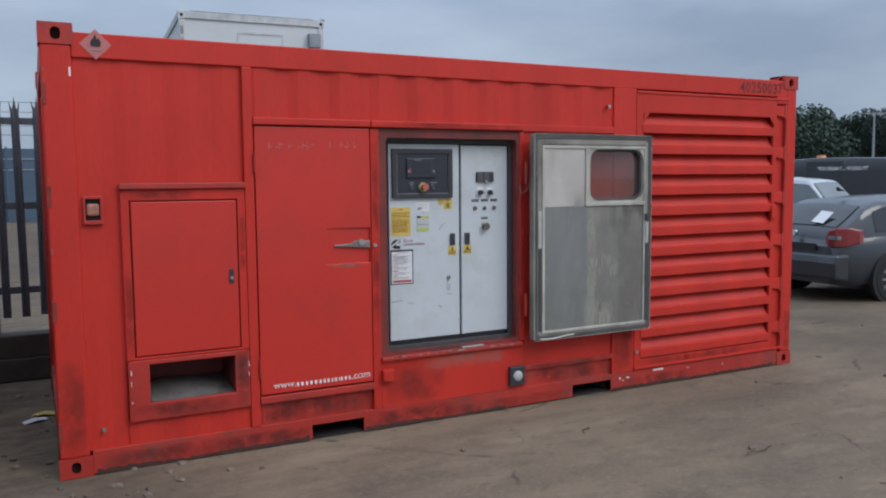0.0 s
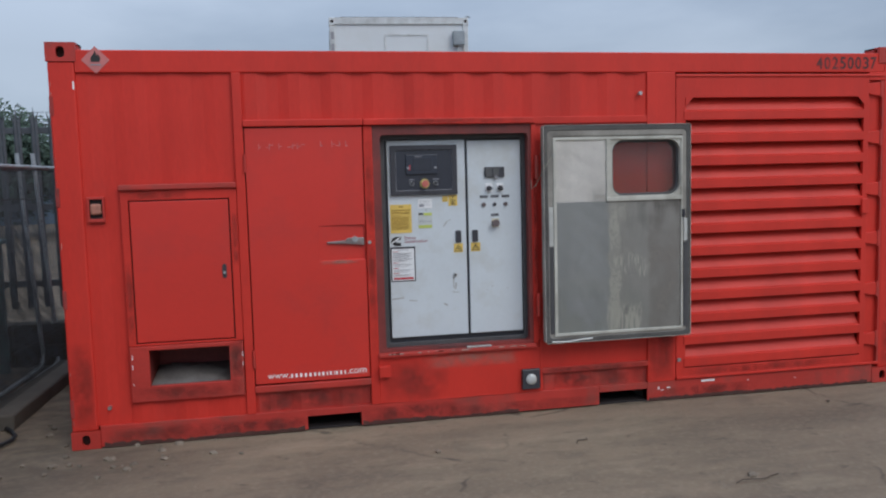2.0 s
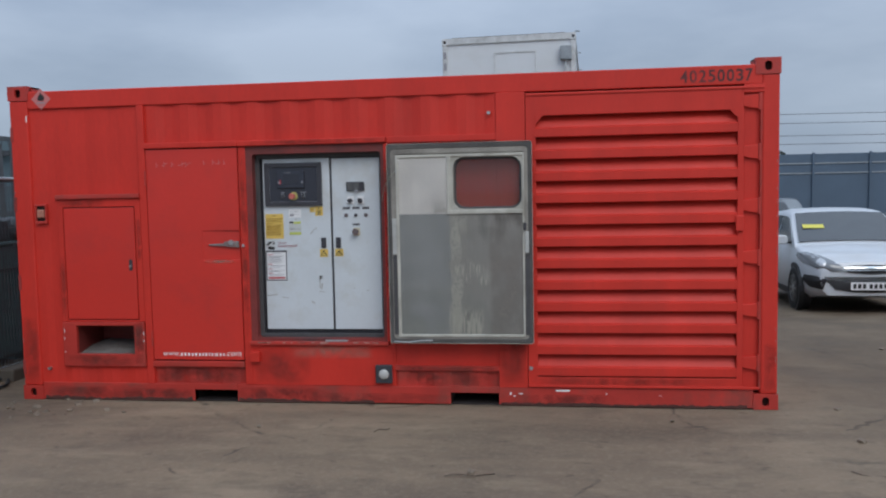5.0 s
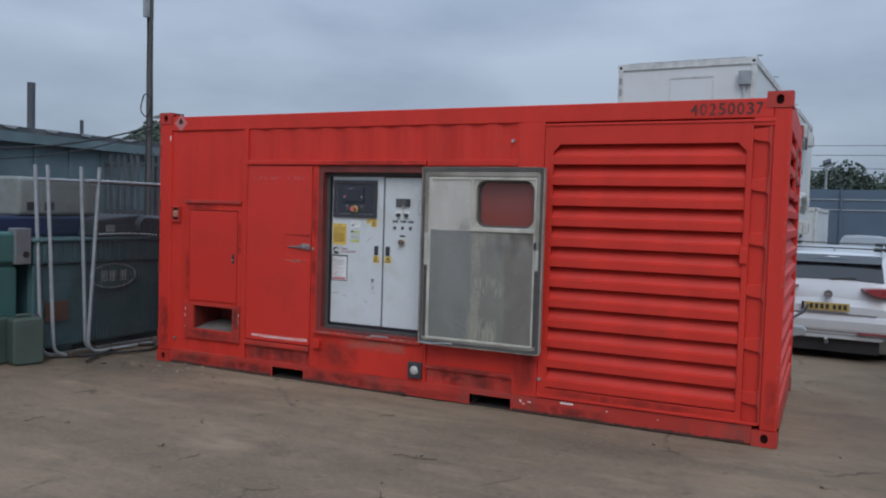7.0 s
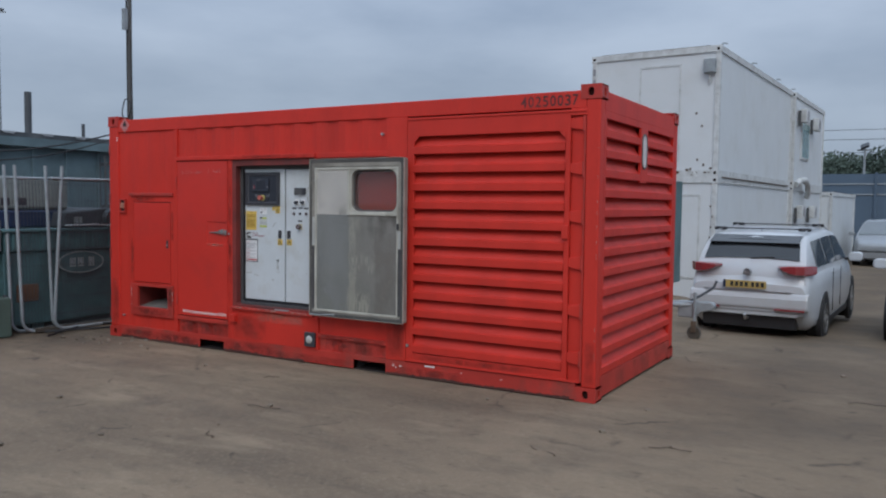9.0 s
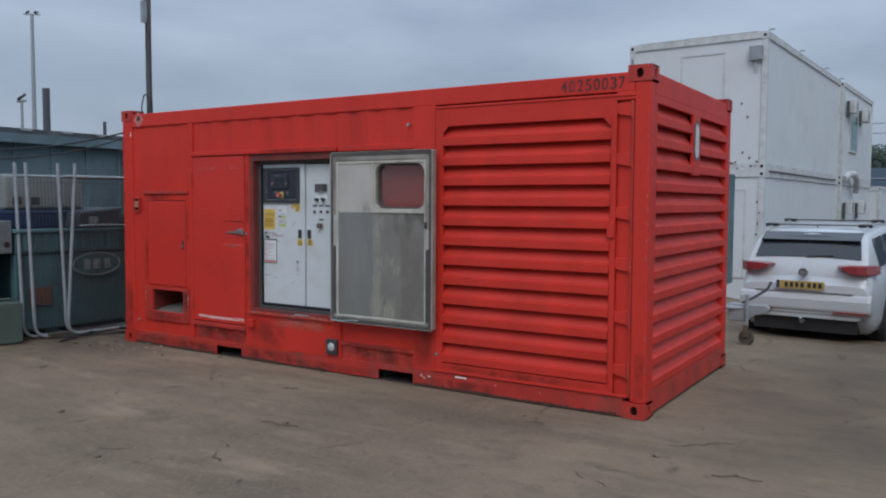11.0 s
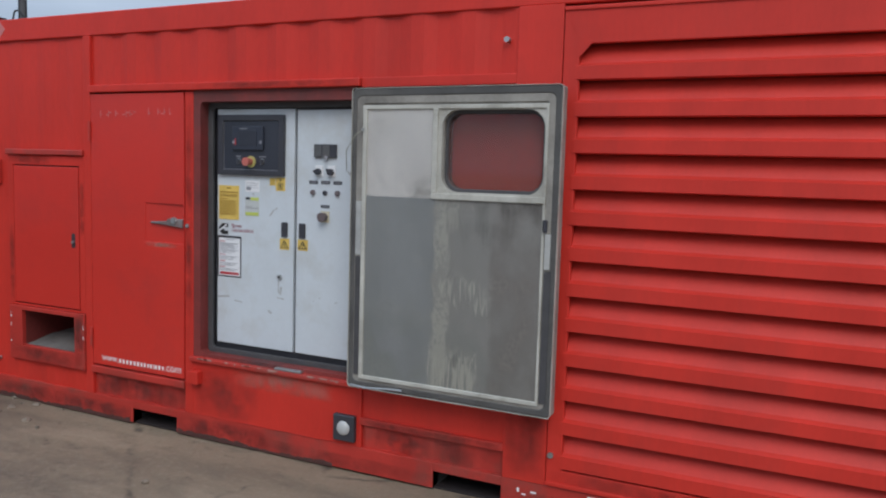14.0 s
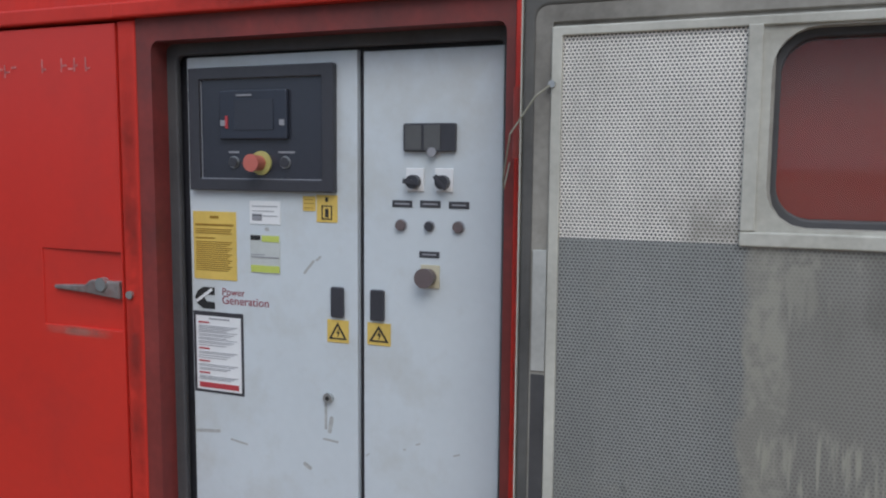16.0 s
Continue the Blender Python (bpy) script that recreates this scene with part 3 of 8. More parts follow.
def corner_fitting(name, x0, x1, y0, y1, z0, z1, front):
    """A cast block with an oval hole in the face that looks out along y, and one in its end face."""
    m = Mesh()
    cx, cz = (x0 + x1) / 2, (z0 + z1) / 2
    outer = round_rect(x0, x1, z0, z1, 0.001)
    inner = round_rect(cx - 0.026, cx + 0.026, cz - 0.035, cz + 0.035, 0.025)
    ya, yb = (y0, y0 + 0.025) if front else (y1, y1 - 0.025)
    m.ring_plate(outer, inner, ya, yb)
    back = (yb, y1) if front else (y0, yb)
    ex = x0 if x0 < 1 else x1
    s = 1 if x0 < 1 else -1
    m.box(min(x0, x1) + (0.025 if s > 0 else 0), max(x0, x1) - (0.025 if s < 0 else 0), back[0] + 0.03, back[1], z0, z1)
    cy = (y0 + y1) / 2
    o2 = [(y, z) for y, z in round_rect(min(back), max(back), z0, z1, 0.001)]
    i2 = [(y, z) for y, z in round_rect(cy - 0.02, cy + 0.032, cz - 0.036, cz + 0.036, 0.025)]
    xa, xb = ex, ex + s * 0.025
    m.loops([[(xa, y, z) for y, z in o2], [(xb, y, z) for y, z in o2], [(xb, y, z) for y, z in i2], [(xa, y, z) for y, z in i2]], closed=True)
    m.box(x0, x1, back[0], back[1], z1 - 0.012, z1)
    m.box(x0, x1, back[0], back[1], z0, z0 + 0.012)
    return part(name, m, RED_DIRTY, box20, "scuffed cast corner block with an oval hole")


for fx in ((0.0, 0.178), (LENGTH - 0.178, LENGTH)):
    for fz in ((0.0, 0.118), (HEIGHT - 0.118, HEIGHT)):
        corner_fitting("corner_fitting", *fx, 0.0, 0.162, *fz, True)
        corner_fitting("corner_fitting", *fx, DEPTH - 0.162, DEPTH, *fz, False)
        part("hole_lining", Mesh().box(fx[0] + 0.03, fx[1] - 0.03, 0.05, 0.056, fz[0] + 0.015, fz[1] - 0.015), HOLE_SHADE, box20)

for px in ((0.006, 0.165), (5.93, LENGTH - 0.006)):
    for py in ((0.006, 0.12), (DEPTH - 0.12, DEPTH - 0.006)):
        box_part("corner_post", *px, *py, 0.118, HEIGHT - 0.118, RED, box20, bevel=0.012)

box_part("top_rail", 0.165, 5.93, 0.006, 0.075, 2.405, 2.545, RED, box20, bevel=0.006)
box_part("top_rail", 0.165, 5.90, DEPTH - 0.07, DEPTH - 0.006, 2.405, 2.545, RED, box20, bevel=0.006)
box_part("end_rail", LENGTH - 0.075, LENGTH - 0.008, 0.12, DEPTH - 0.12, 2.385, 2.545, RED, box20, bevel=0.006)
box_part("end_rail", 0.008, 0.07, 0.12, DEPTH - 0.12, 2.385, 2.545, RED, box20, bevel=0.006)
box_part("end_sill", LENGTH - 0.075, LENGTH - 0.008, 0.12, DEPTH - 0.12, 0.02, 0.2, RED_DIRTY, box20, bevel=0.006)
box_part("end_sill", 0.008, 0.07, 0.12, DEPTH - 0.12, 0.02, 0.2, RED_DIRTY, box20, bevel=0.006)

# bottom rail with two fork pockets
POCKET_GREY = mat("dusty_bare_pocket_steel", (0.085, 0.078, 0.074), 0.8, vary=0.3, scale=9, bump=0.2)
POCKETS = ((1.507, 1.87), (3.61, 3.985))
rail = [(0.178, 0.02), (0.178, 0.145)]
edges = [0.178, 1.507, 1.87, 3.61, 3.985, 5.88]
for i in range(0, 6, 2):
    box_part("bottom_rail", edges[i], edges[i + 1], 0.004, 0.08, 0.008, 0.145, RED_DIRTY, box20, "scuffed red bottom rail", bevel=0.004)
for a, b in POCKETS:
    box_part("bottom_rail", a, b, 0.004, 0.08, 0.098, 0.145, RED_DIRTY, box20, bevel=0.003)
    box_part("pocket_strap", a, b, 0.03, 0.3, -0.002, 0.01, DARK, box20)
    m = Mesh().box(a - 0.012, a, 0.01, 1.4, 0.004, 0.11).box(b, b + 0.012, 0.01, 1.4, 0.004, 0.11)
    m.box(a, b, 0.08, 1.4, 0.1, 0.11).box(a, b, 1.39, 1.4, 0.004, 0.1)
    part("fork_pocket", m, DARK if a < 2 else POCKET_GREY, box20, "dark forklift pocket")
box_part("bottom_rail", 0.178, 5.88, DEPTH - 0.08, DEPTH - 0.006, 0.02, 0.2, RED_DIRTY, box20, bevel=0.004)
part("weld_bead", Mesh().tube([(2.02 + i * 0.05, 0.003 + 0.001 * (i % 2), 0.15 + 0.003 * math.sin(i)) for i in range(22)], 0.005, 6), RED, box20)


def corrugated(name, x0, x1, z0, z1, material, shift=0.0, out=0.014, back=0.036):
    """A folded steel sheet with the usual side-wall pitch of 278 mm."""
    marks = [(0.0, out), (0.072, out), (0.140, back), (0.210, back), (0.278, out)]
    def depth(x):
        u = (x - shift) % 0.278
        for (a, ya), (b, yb) in zip(marks, marks[1:]):
            if a <= u <= b:
                return ya + (yb - ya) * (u - a) / (b - a)
        return out
    knots = {x0, x1}
    k = math.floor((x0 - shift) / 0.278) - 1
    while k * 0.278 + shift < x1:
        for u, _ in marks[:-1]:
            x = k * 0.278 + shift + u
            if x0 < x < x1:
                knots.add(x)
        k += 1
    xs = sorted(knots)
    line = [(x, depth(x)) for x in xs] + [(x, depth(x) + 0.004) for x in xs[::-1]]
    m = Mesh()
    n = len(xs)
    vs = [(x, y, z) for z in (z0, z1) for x, y in line]
    fs = []
    for i in range(n - 1):
        fs.append((i, i + 1, 2 * n + i + 1, 2 * n + i))
        fs.append((2 * n - 1 - i, 2 * n - 2 - i, 4 * n - 2 - i, 4 * n - 1 - i))
    m.add(vs, fs)
    return part(name, m, material, box20)


corrugated("side_panel", 0.165, 1.107, 1.70, 2.405, RED, 0.16, 0.024, 0.03)
corrugated("side_panel", 0.165, 0.385, 0.145, 1.70, RED, 0.16, 0.022, 0.028)
corrugated("side_panel", 0.385, 1.107, 0.145, 0.29, RED, 0.16, 0.012, 0.02)
corrugated("side_panel", 1.167, 3.99, 2.10, 2.405, RED, 1.19, 0.016, 0.031)
corrugated("side_panel", 1.167, 1.945, 0.145, 0.288, RED_DIRTY, 1.19)
corrugated("side_panel", 3.17, 3.99, 0.145, 0.272, RED_DIRTY, 3.2)
box_part("side_panel", 3.12, 3.99, 0.016, 0.026, 0.31, 2.05, RED, box20, bevel=0.002)
box_part("panel_lip", 3.17, 3.99, -0.004, 0.03, 0.272, 0.31, RED_DIRTY, box20, bevel=0.004)
box_part("panel_lip", 3.16, 3.178, 0.0, 0.03, 0.145, 0.52, RED, box20, bevel=0.003)

box_part("door_post", 1.107, 1.167, -0.002, 0.05, 0.145, 2.405, RED, box20, bevel=0.005)
box_part("door_post", 1.945, 2.006, -0.002, 0.05, 0.145, 2.05, RED, box20, bevel=0.005)
box_part("door_post", 3.117, 3.155, -0.003, 0.05, 0.502, 2.048, RED, box20, bevel=0.004)
box_part("rain_gutter", 1.167, 1.945, -0.018, 0.03, 2.055, 2.10, RED, box20, bevel=0.006)
box_part("rain_gutter", 1.947, 3.14, -0.024, 0.03, 2.055, 2.098, RED, box20, bevel=0.006)
box_part("rain_gutter", 3.142, 3.99, 0.0, 0.03, 2.05, 2.10, RED, box20, bevel=0.004)
box_part("wide_post", 3.99, 4.21, 0.0, 0.03, 0.145, 2.405, RED, box20, bevel=0.003)
box_part("sill_plate", 2.006, 3.16, 0.0, 0.02, 0.145, 0.472, RED, box20, bevel=0.003)
box_part("hatch_sill", 2.0, 3.13, -0.03, 0.09, 0.472, 0.5, RED_DIRTY, box20, "worn red sill under the open hatch", bevel=0.006)
box_part("door_stop", 2.0, 2.078, -0.045, 0.002, 0.338, 0.416, RED, box20, bevel=0.005)
box_part("sill_catch", 2.62, 2.8, -0.026, 0.05, 0.501, 0.513, STEEL, box20, "dull steel catch plate", bevel=0.003)

# fuel hatch: frame, flap with lock, open drip recess
m = Mesh().ring_plate(round_rect(0.385, 1.105, 0.655, 1.662, 0.001), round_rect(0.432, 1.058, 0.668, 1.598, 0.001), 0.0, 0.03)
part("flap_frame", m, RED, box20, bevel=0.003)
box_part("rain_gutter", 0.38, 1.108, -0.02, 0.02, 1.664, 1.70, RED_DIRTY, box20, bevel=0.006)
flap = box_part("fuel_flap", 0.44, 1.05, -0.003, 0.02, 0.676, 1.59, RED_DOOR, box20, "flat bright red flap", bevel=0.004)
# near-black sheet that makes the joint round the flap read as shaded
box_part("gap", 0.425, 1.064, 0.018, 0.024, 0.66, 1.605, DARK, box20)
part("lock_plate", Mesh().prism(round_rect(0.994, 1.022, 1.075, 1.168, 0.012), "y", -0.008, 0.0), BLACK, flap, "black lock plate")
part("lock_cylinder", Mesh().cyl((1.008, -0.018, 1.112), (1.008, -0.006, 1.112), 0.01), STEEL, flap, "bright lock cylinder")
m = Mesh().ring_plate(round_rect(0.388, 1.102, 0.287, 0.652, 0.001), round_rect(0.508, 1.012, 0.388, 0.624, 0.002), -0.014, 0.02)
part("recess_frame", m, RED_DIRTY, box20, "chipped red frame round the open recess", bevel=0.004)
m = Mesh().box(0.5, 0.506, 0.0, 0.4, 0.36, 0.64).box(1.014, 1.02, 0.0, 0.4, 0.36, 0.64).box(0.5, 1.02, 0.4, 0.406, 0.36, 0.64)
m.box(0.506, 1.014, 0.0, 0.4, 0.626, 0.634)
part("recess_box", m, DARK_RED, box20, "dark blotched inside of the recess")
m = Mesh().add([(0.506, 0.01, 0.386), (1.014, 0.01, 0.386), (1.014, 0.39, 0.44), (0.506, 0.39, 0.44),
                (0.506, 0.01, 0.38), (1.014, 0.01, 0.38), (1.014, 0.39, 0.434), (0.506, 0.39, 0.434)],
               [(0, 1, 2, 3), (4, 7, 6, 5), (0, 4, 5, 1), (1, 5, 6, 2), (2, 6, 7, 3), (3, 7, 4, 0)])
part("drip_tray", m, mat("grimy_tray_steel", (0.1, 0.085, 0.075), 0.6, vary=0.4, scale=8, bump=0.2, dirt=(0.24, 0.22, 0.2), dirt_amount=0.6, dirt_scale=6), box20, "grimy grey metal drip tray")
part("rag", Mesh().add([(0.52, 0.02, 0.388), (0.9, 0.02, 0.388), (0.98, 0.2, 0.414), (0.8, 0.33, 0.45), (0.6, 0.34, 0.46), (0.52, 0.2, 0.43), (0.7, 0.22, 0.45)], [(0, 1, 6), (1, 2, 6), (2, 3, 6), (3, 4, 6), (4, 5, 6), (5, 0, 6)]), mat("grimy_cloth", (0.13, 0.115, 0.105), 0.9, vary=0.35, scale=9, bump=0.3), box20, "grimy grey rag in the drip tray")
for x, z, n in ((0.405, 0.60, 4), (1.098, 0.58, 3)):
    for i in range(n):
        box_part("paint_chip", x - 0.003, x + 0.001 + 0.002 * (i % 2), -0.0165, -0.0145, z - i * i * 0.021 - 0.01, z - i * i * 0.021 + 0.008 * (i % 3), LETTER, box20)

# tall side door with a recessed latch
m = Mesh().ring_plate(round_rect(1.174, 1.939, 0.346, 2.046, 0.001), round_rect(1.63, 1.934, 1.158, 1.392, 0.004), -0.004, 0.02)
door = part("access_door", m, RED_DOOR, box20, "flat bright red door with a recessed latch", bevel=0.003)
m = Mesh().add([(1.624, 0.0, 1.15), (1.94, 0.012, 1.15), (1.94, 0.012, 1.4), (1.624, 0.0, 1.4), (1.624, 0.03, 1.15), (1.94, 0.03, 1.15), (1.94, 0.03, 1.4), (1.624, 0.03, 1.4)],
               [(0, 1, 2, 3), (7, 6, 5, 4), (0, 4, 5, 1), (1, 5, 6, 2), (2, 6, 7, 3), (3, 7, 4, 0)])
part("latch_recess", m, RED_DOOR, door)
m = Mesh().prism([(1.68, 1.272), (1.8, 1.266), (1.93, 1.254), (1.93, 1.306), (1.82, 1.306), (1.8, 1.29), (1.68, 1.283)], "y", -0.012, 0.01)
part("paddle_latch", m, mat("scuffed_grimy_steel", (0.26, 0.22, 0.21), 0.5, metal=0.5, vary=0.4, scale=14, bump=0.2, dirt=(0.2, 0.05, 0.04), dirt_amount=0.8, dirt_scale=12), door, "dull galvanised paddle latch", bevel=0.004)
part("latch_bolt", Mesh().cyl((1.868, -0.02, 1.296), (1.868, 0.0, 1.296), 0.02, 14), STEEL, door, "steel latch pivot")
part("latch_bolt", Mesh().cyl((1.966, -0.012, 1.27), (1.966, 0.0, 1.27), 0.012, 12), STEEL, box20, "round steel stud")
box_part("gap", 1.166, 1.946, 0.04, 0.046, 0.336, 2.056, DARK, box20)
for z in (1.82, 0.52):
    part("hinge", Mesh().cyl((1.17, -0.012, z - 0.06), (1.17, -0.012, z + 0.06), 0.009), RED_DIRTY, door)
box_part("door_sill", 1.167, 1.945, -0.016, 0.03, 0.29, 0.335, RED_DIRTY, box20, bevel=0.005)


def scribble(x0, x1, z, h, seed):
    """Chalk strokes that cannot be read: short plain marks."""
    r = random.Random(seed)
    m = Mesh()
    x = x0
    while x < x1:
        w = r.uniform(0.018, 0.034)
        if r.random() > 0.25:
            zz = z + r.uniform(-h / 3, h / 3)
            m.box(x, x + w * 0.8, -0.0062, -0.005, zz - 0.003, zz + 0.003)
            if r.random() > 0.4:
                m.box(x, x + 0.005, -0.0062, -0.005, z - h / 2, z + h / 2)
        x += w
    return tagged(part("chalk_mark", m, CHALK, door, "faint chalk scrawl"), kind="stuff")


scribble(1.26, 1.54, 1.925, 0.04, 3)
scribble(1.66, 1.83, 1.935, 0.04, 8)

# web address along the foot of the door; the firm's name is a plain bar
letters("lettering", "www.", 0.145, (1.325, -0.0062, 0.392), LETTER, door, label="white lettering")
letters("lettering", ".com", 0.13, (1.85, -0.0062, 0.393), LETTER, door, label="white lettering")
x = 1.405
for w in (0.032, 0.033, 0.033, 0.033, 0.034, 0.031, 0.028, 0.032, 0.024, 0.030, 0.014, 0.030, 0.032, 0.024):
    box_part("name_bar", x, x + w * 0.46, -0.0062, -0.0045, 0.377, 0.402, LETTER, door)
    x += w * 0.93

# marker lamp in a square recess near the end, work lamp near the foot
m = Mesh().ring_plate(round_rect(0.188, 0.29, 1.468, 1.628, 0.003), round_rect(0.2, 0.278, 1.49, 1.612, 0.003), -0.004, 0.03)
part("lamp_frame", m, RED_DIRTY, box20, bevel=0.003)
box_part("lamp_recess", 0.196, 0.282, 0.016, 0.0225, 1.48, 1.62, DARK, box20, "dark lamp recess")
box_part("marker_lamp", 0.206, 0.272, -0.01, 0.0155, 1.515, 1.585, LENS_DULL, box20, "faded amber side marker lamp", bevel=0.012)
box_part("work_lamp_plate", 3.018, 3.152, -0.03, 0.002, 0.172, 0.318, BLACK, box20, "square black lamp housing", bevel=0.008)
part("work_lamp_lens", Mesh().lathe([(0.0005, -0.046), (0.025, -0.045), (0.037, -0.038), (0.041, -0.028)], (3.085, 0, 0.245), "y", 24), LENS, box20, "round pale work lamp lens", smooth=True)
part("bolt", Mesh().cyl((3.936, -0.01, 2.257), (3.936, 0.016, 2.257), 0.014, 10), STEEL, box20)
part("bolt", Mesh().cyl((0.245, -0.006, 0.262), (0.245, 0.02, 0.262), 0.012, 10), STEEL, box20)
part("bolt", Mesh().cyl((4.235, -0.012, 0.30), (4.235, 0.01, 0.30), 0.015, 10), STEEL, box20)

# lashing slots in the end posts
for z in (2.2, 1.63, 0.98, 0.27):
    box_part("lashing_slot", 0.0055, 0.03, 0.001, 0.02, z - 0.06, z + 0.06, RUSTY, box20, bevel=0.003)
box_part("paint_chip", 0.148, 0.158, 0.0035, 0.0062, 2.30, 2.35, LETTER, box20)
for x, z, w, h in ((4.42, 0.118, 0.11, 0.014), (4.14, 0.092, 0.03, 0.008), (4.07, 0.086, 0.012, 0.02), (4.095, 0.075, 0.02, 0.007), (4.8, 0.1, 0.012, 0.008), (5.2, 0.09, 0.01, 0.006), (2.3, 0.165, 0.05, 0.006)):
    box_part("paint_chip", x, x + w, 0.0015, 0.0045, z, z + h, LETTER, box20)

# ragged dark mud line along the foot of the rail
gm = random.Random(9)
MUD = mat("dried_mud_splash", (0.075, 0.028, 0.022), 0.9, vary=0.4, scale=12, bump=0.3, dirt=(0.05, 0.035, 0.028), dirt_amount=0.9, dirt_scale=4)
for x0, x1 in ((0.2, 1.5), (1.88, 3.0), (4.0, 5.85)):
    top, x = [], x0
    while x < x1:
        top.append((x, 0.014 + (0.024 if x < 2 else 0.016) * (0.5 + noise.noise((x * 2.1, 3, 0))) + 0.012 * noise.noise((x * 22, 7, 0)) + gm.uniform(0, 0.008)))
        x += gm.uniform(0.008, 0.03)
    part("mud_line", Mesh().prism([(x0, 0.004), (top[-1][0], 0.004)] + top[::-1], "y", 0.001, 0.006), MUD, box20, "dark ragged mud and rust line")
WORN = mat("paint_worn_to_primer", (0.4, 0.22, 0.19), 0.7, vary=0.3, scale=30)
for i in range(16):
    x, w = gm.uniform(2.05, 3.05), gm.uniform(0.008, 0.06)
    box_part("paint_chip", x, x + w, -0.0325, -0.0295, 0.493 + gm.uniform(-0.006, 0.002), 0.499, WORN, box20)
for i in range(14):
    z, h = gm.uniform(0.2, 2.3), gm.uniform(0.006, 0.03)
    box_part("paint_chip", LENGTH - 0.0215, LENGTH - 0.0185, 0.0035, 0.0075, z, z + h, WORN, box20)
for i in range(10):
    z, h = gm.uniform(0.15, 2.4), gm.uniform(0.006, 0.03)
    box_part("paint_chip", 0.0185, 0.0215, 0.0035, 0.0075, z, z + h, WORN, box20)

# grime, soot and dust lying on the paint
for x0, x1, y, z0, z1, film in (
        (1.064, 1.104, -0.0015, 1.14, 1.5, GRIME), (0.39, 0.8, -0.0015, 1.6, 1.665, GRIME_LIGHT), (0.386, 0.436, -0.0015, 0.66, 1.2, GRIME_LIGHT),
        (0.4, 1.1, -0.0155, 0.288, 0.385, GRIME_LIGHT), (1.012, 1.105, -0.0155, 0.3, 0.66, GRIME), (1.19, 1.42, 0.0128, 0.15, 0.285, GRIME), (1.4, 1.72, 0.0128, 0.15, 0.285, GRIME), (1.66, 1.94, 0.0128, 0.15, 0.285, GRIME_LIGHT),
        (0.2, 0.95, 0.0025, 0.01, 0.12, GRIME_LIGHT), (0.8, 1.505, 0.0025, 0.008, 0.11, GRIME), (1.87, 2.6, 0.0025, 0.008, 0.13, GRIME), (2.5, 3.6, 0.0025, 0.008, 0.09, GRIME_LIGHT), (3.99, 4.9, 0.0025, 0.008, 0.1, GRIME_LIGHT),
        (1.946, 2.006, -0.0035, 0.5, 2.04, GRIME_LIGHT), (2.006, 3.15, -0.0255, 2.056, 2.097, GRIME_LIGHT), (2.02, 2.5, -0.0015, 0.15, 0.44, GRIME_LIGHT), (2.3, 3.0, -0.0015, 0.36, 0.47, DUST),
        (3.12, 3.156, -0.0045, 0.6, 1.9, GRIME_LIGHT), (3.2, 3.62, -0.0055, 0.272, 0.312, GRIME), (3.55, 3.98, -0.0055, 0.272, 0.312, GRIME_LIGHT), (3.25, 3.6, 0.0128, 0.15, 0.27, GRIME), (3.6, 3.97, 0.0128, 0.15, 0.27, GRIME_LIGHT),
        (3.99, 4.21, -0.0015, 0.15, 0.6, GRIME_LIGHT), (4.22, 5.7, -0.0015, 0.16, 0.235, GRIME_LIGHT), (1.63, 1.9, -0.0055, 1.13, 1.16, DUST),
        (5.95, 6.05, 0.0045, 0.12, 0.5, GRIME_LIGHT), (0.01, 0.16, 0.0045, 0.12, 0.7, GRIME_LIGHT)):
    film_part = box_part("grime_patch", x0, x1, y - 0.0005, y, z0, z1, film, box20)
    film_part.visible_shadow = False

# black stencilled number and the hazard diamond on the top rail
for k, digit in enumerate("40250037"):
    letters("stencilled_digit", digit, 0.052, (5.3755 + 0.0656 * k, 0.0045, 2.472), STENCIL, box20, label="faded black stencilled digit", height=0.09, bold=0.02)
m = Mesh().add([(0.292 + a, y, 2.482 + b) for y in (0.0032, 0.0058) for a, b in ((0, 0.085), (0.085, 0), (0, -0.085), (-0.085, 0))],
               [(0, 1, 2, 3), (7, 6, 5, 4), (0, 4, 5, 1), (1, 5, 6, 2), (2, 6, 7, 3), (3, 7, 4, 0)])
diamond = part("hazard_diamond", m, mat("faded_pink_label", (0.54, 0.17, 0.16), 0.6, vary=0.15), box20, "faded pink flammable hazard diamond")
part("flame_mark", Mesh().prism([(0.268, 2.47), (0.316, 2.47), (0.322, 2.495), (0.308, 2.52), (0.3, 2.508), (0.292, 2.54), (0.28, 2.515), (0.27, 2.505), (0.264, 2.488)], "y", 0.0005, 0.0031), INK, diamond)
box_part("word_bar", 0.26, 0.324, 0.0005, 0.0031, 2.448, 2.456, INK_GREY, diamond)


# ---- louvred door and louvred end ----
def slat_profile(top, pitch=0.166, front=-0.006):
    """One folded louvre blade in depth and height: a sloping face, a crease, an upright lip, turned in below."""
    return [(front + 0.07, top), (front + 0.02, top - 0.088), (front, top - 0.098), (front, top - pitch + 0.008), (front + 0.026, top - pitch + 0.002),
            (front + 0.027, top - pitch + 0.006), (front + 0.004, top - pitch + 0.013), (front + 0.004, top - 0.096), (front + 0.022, top - 0.085), (front + 0.075, top)]


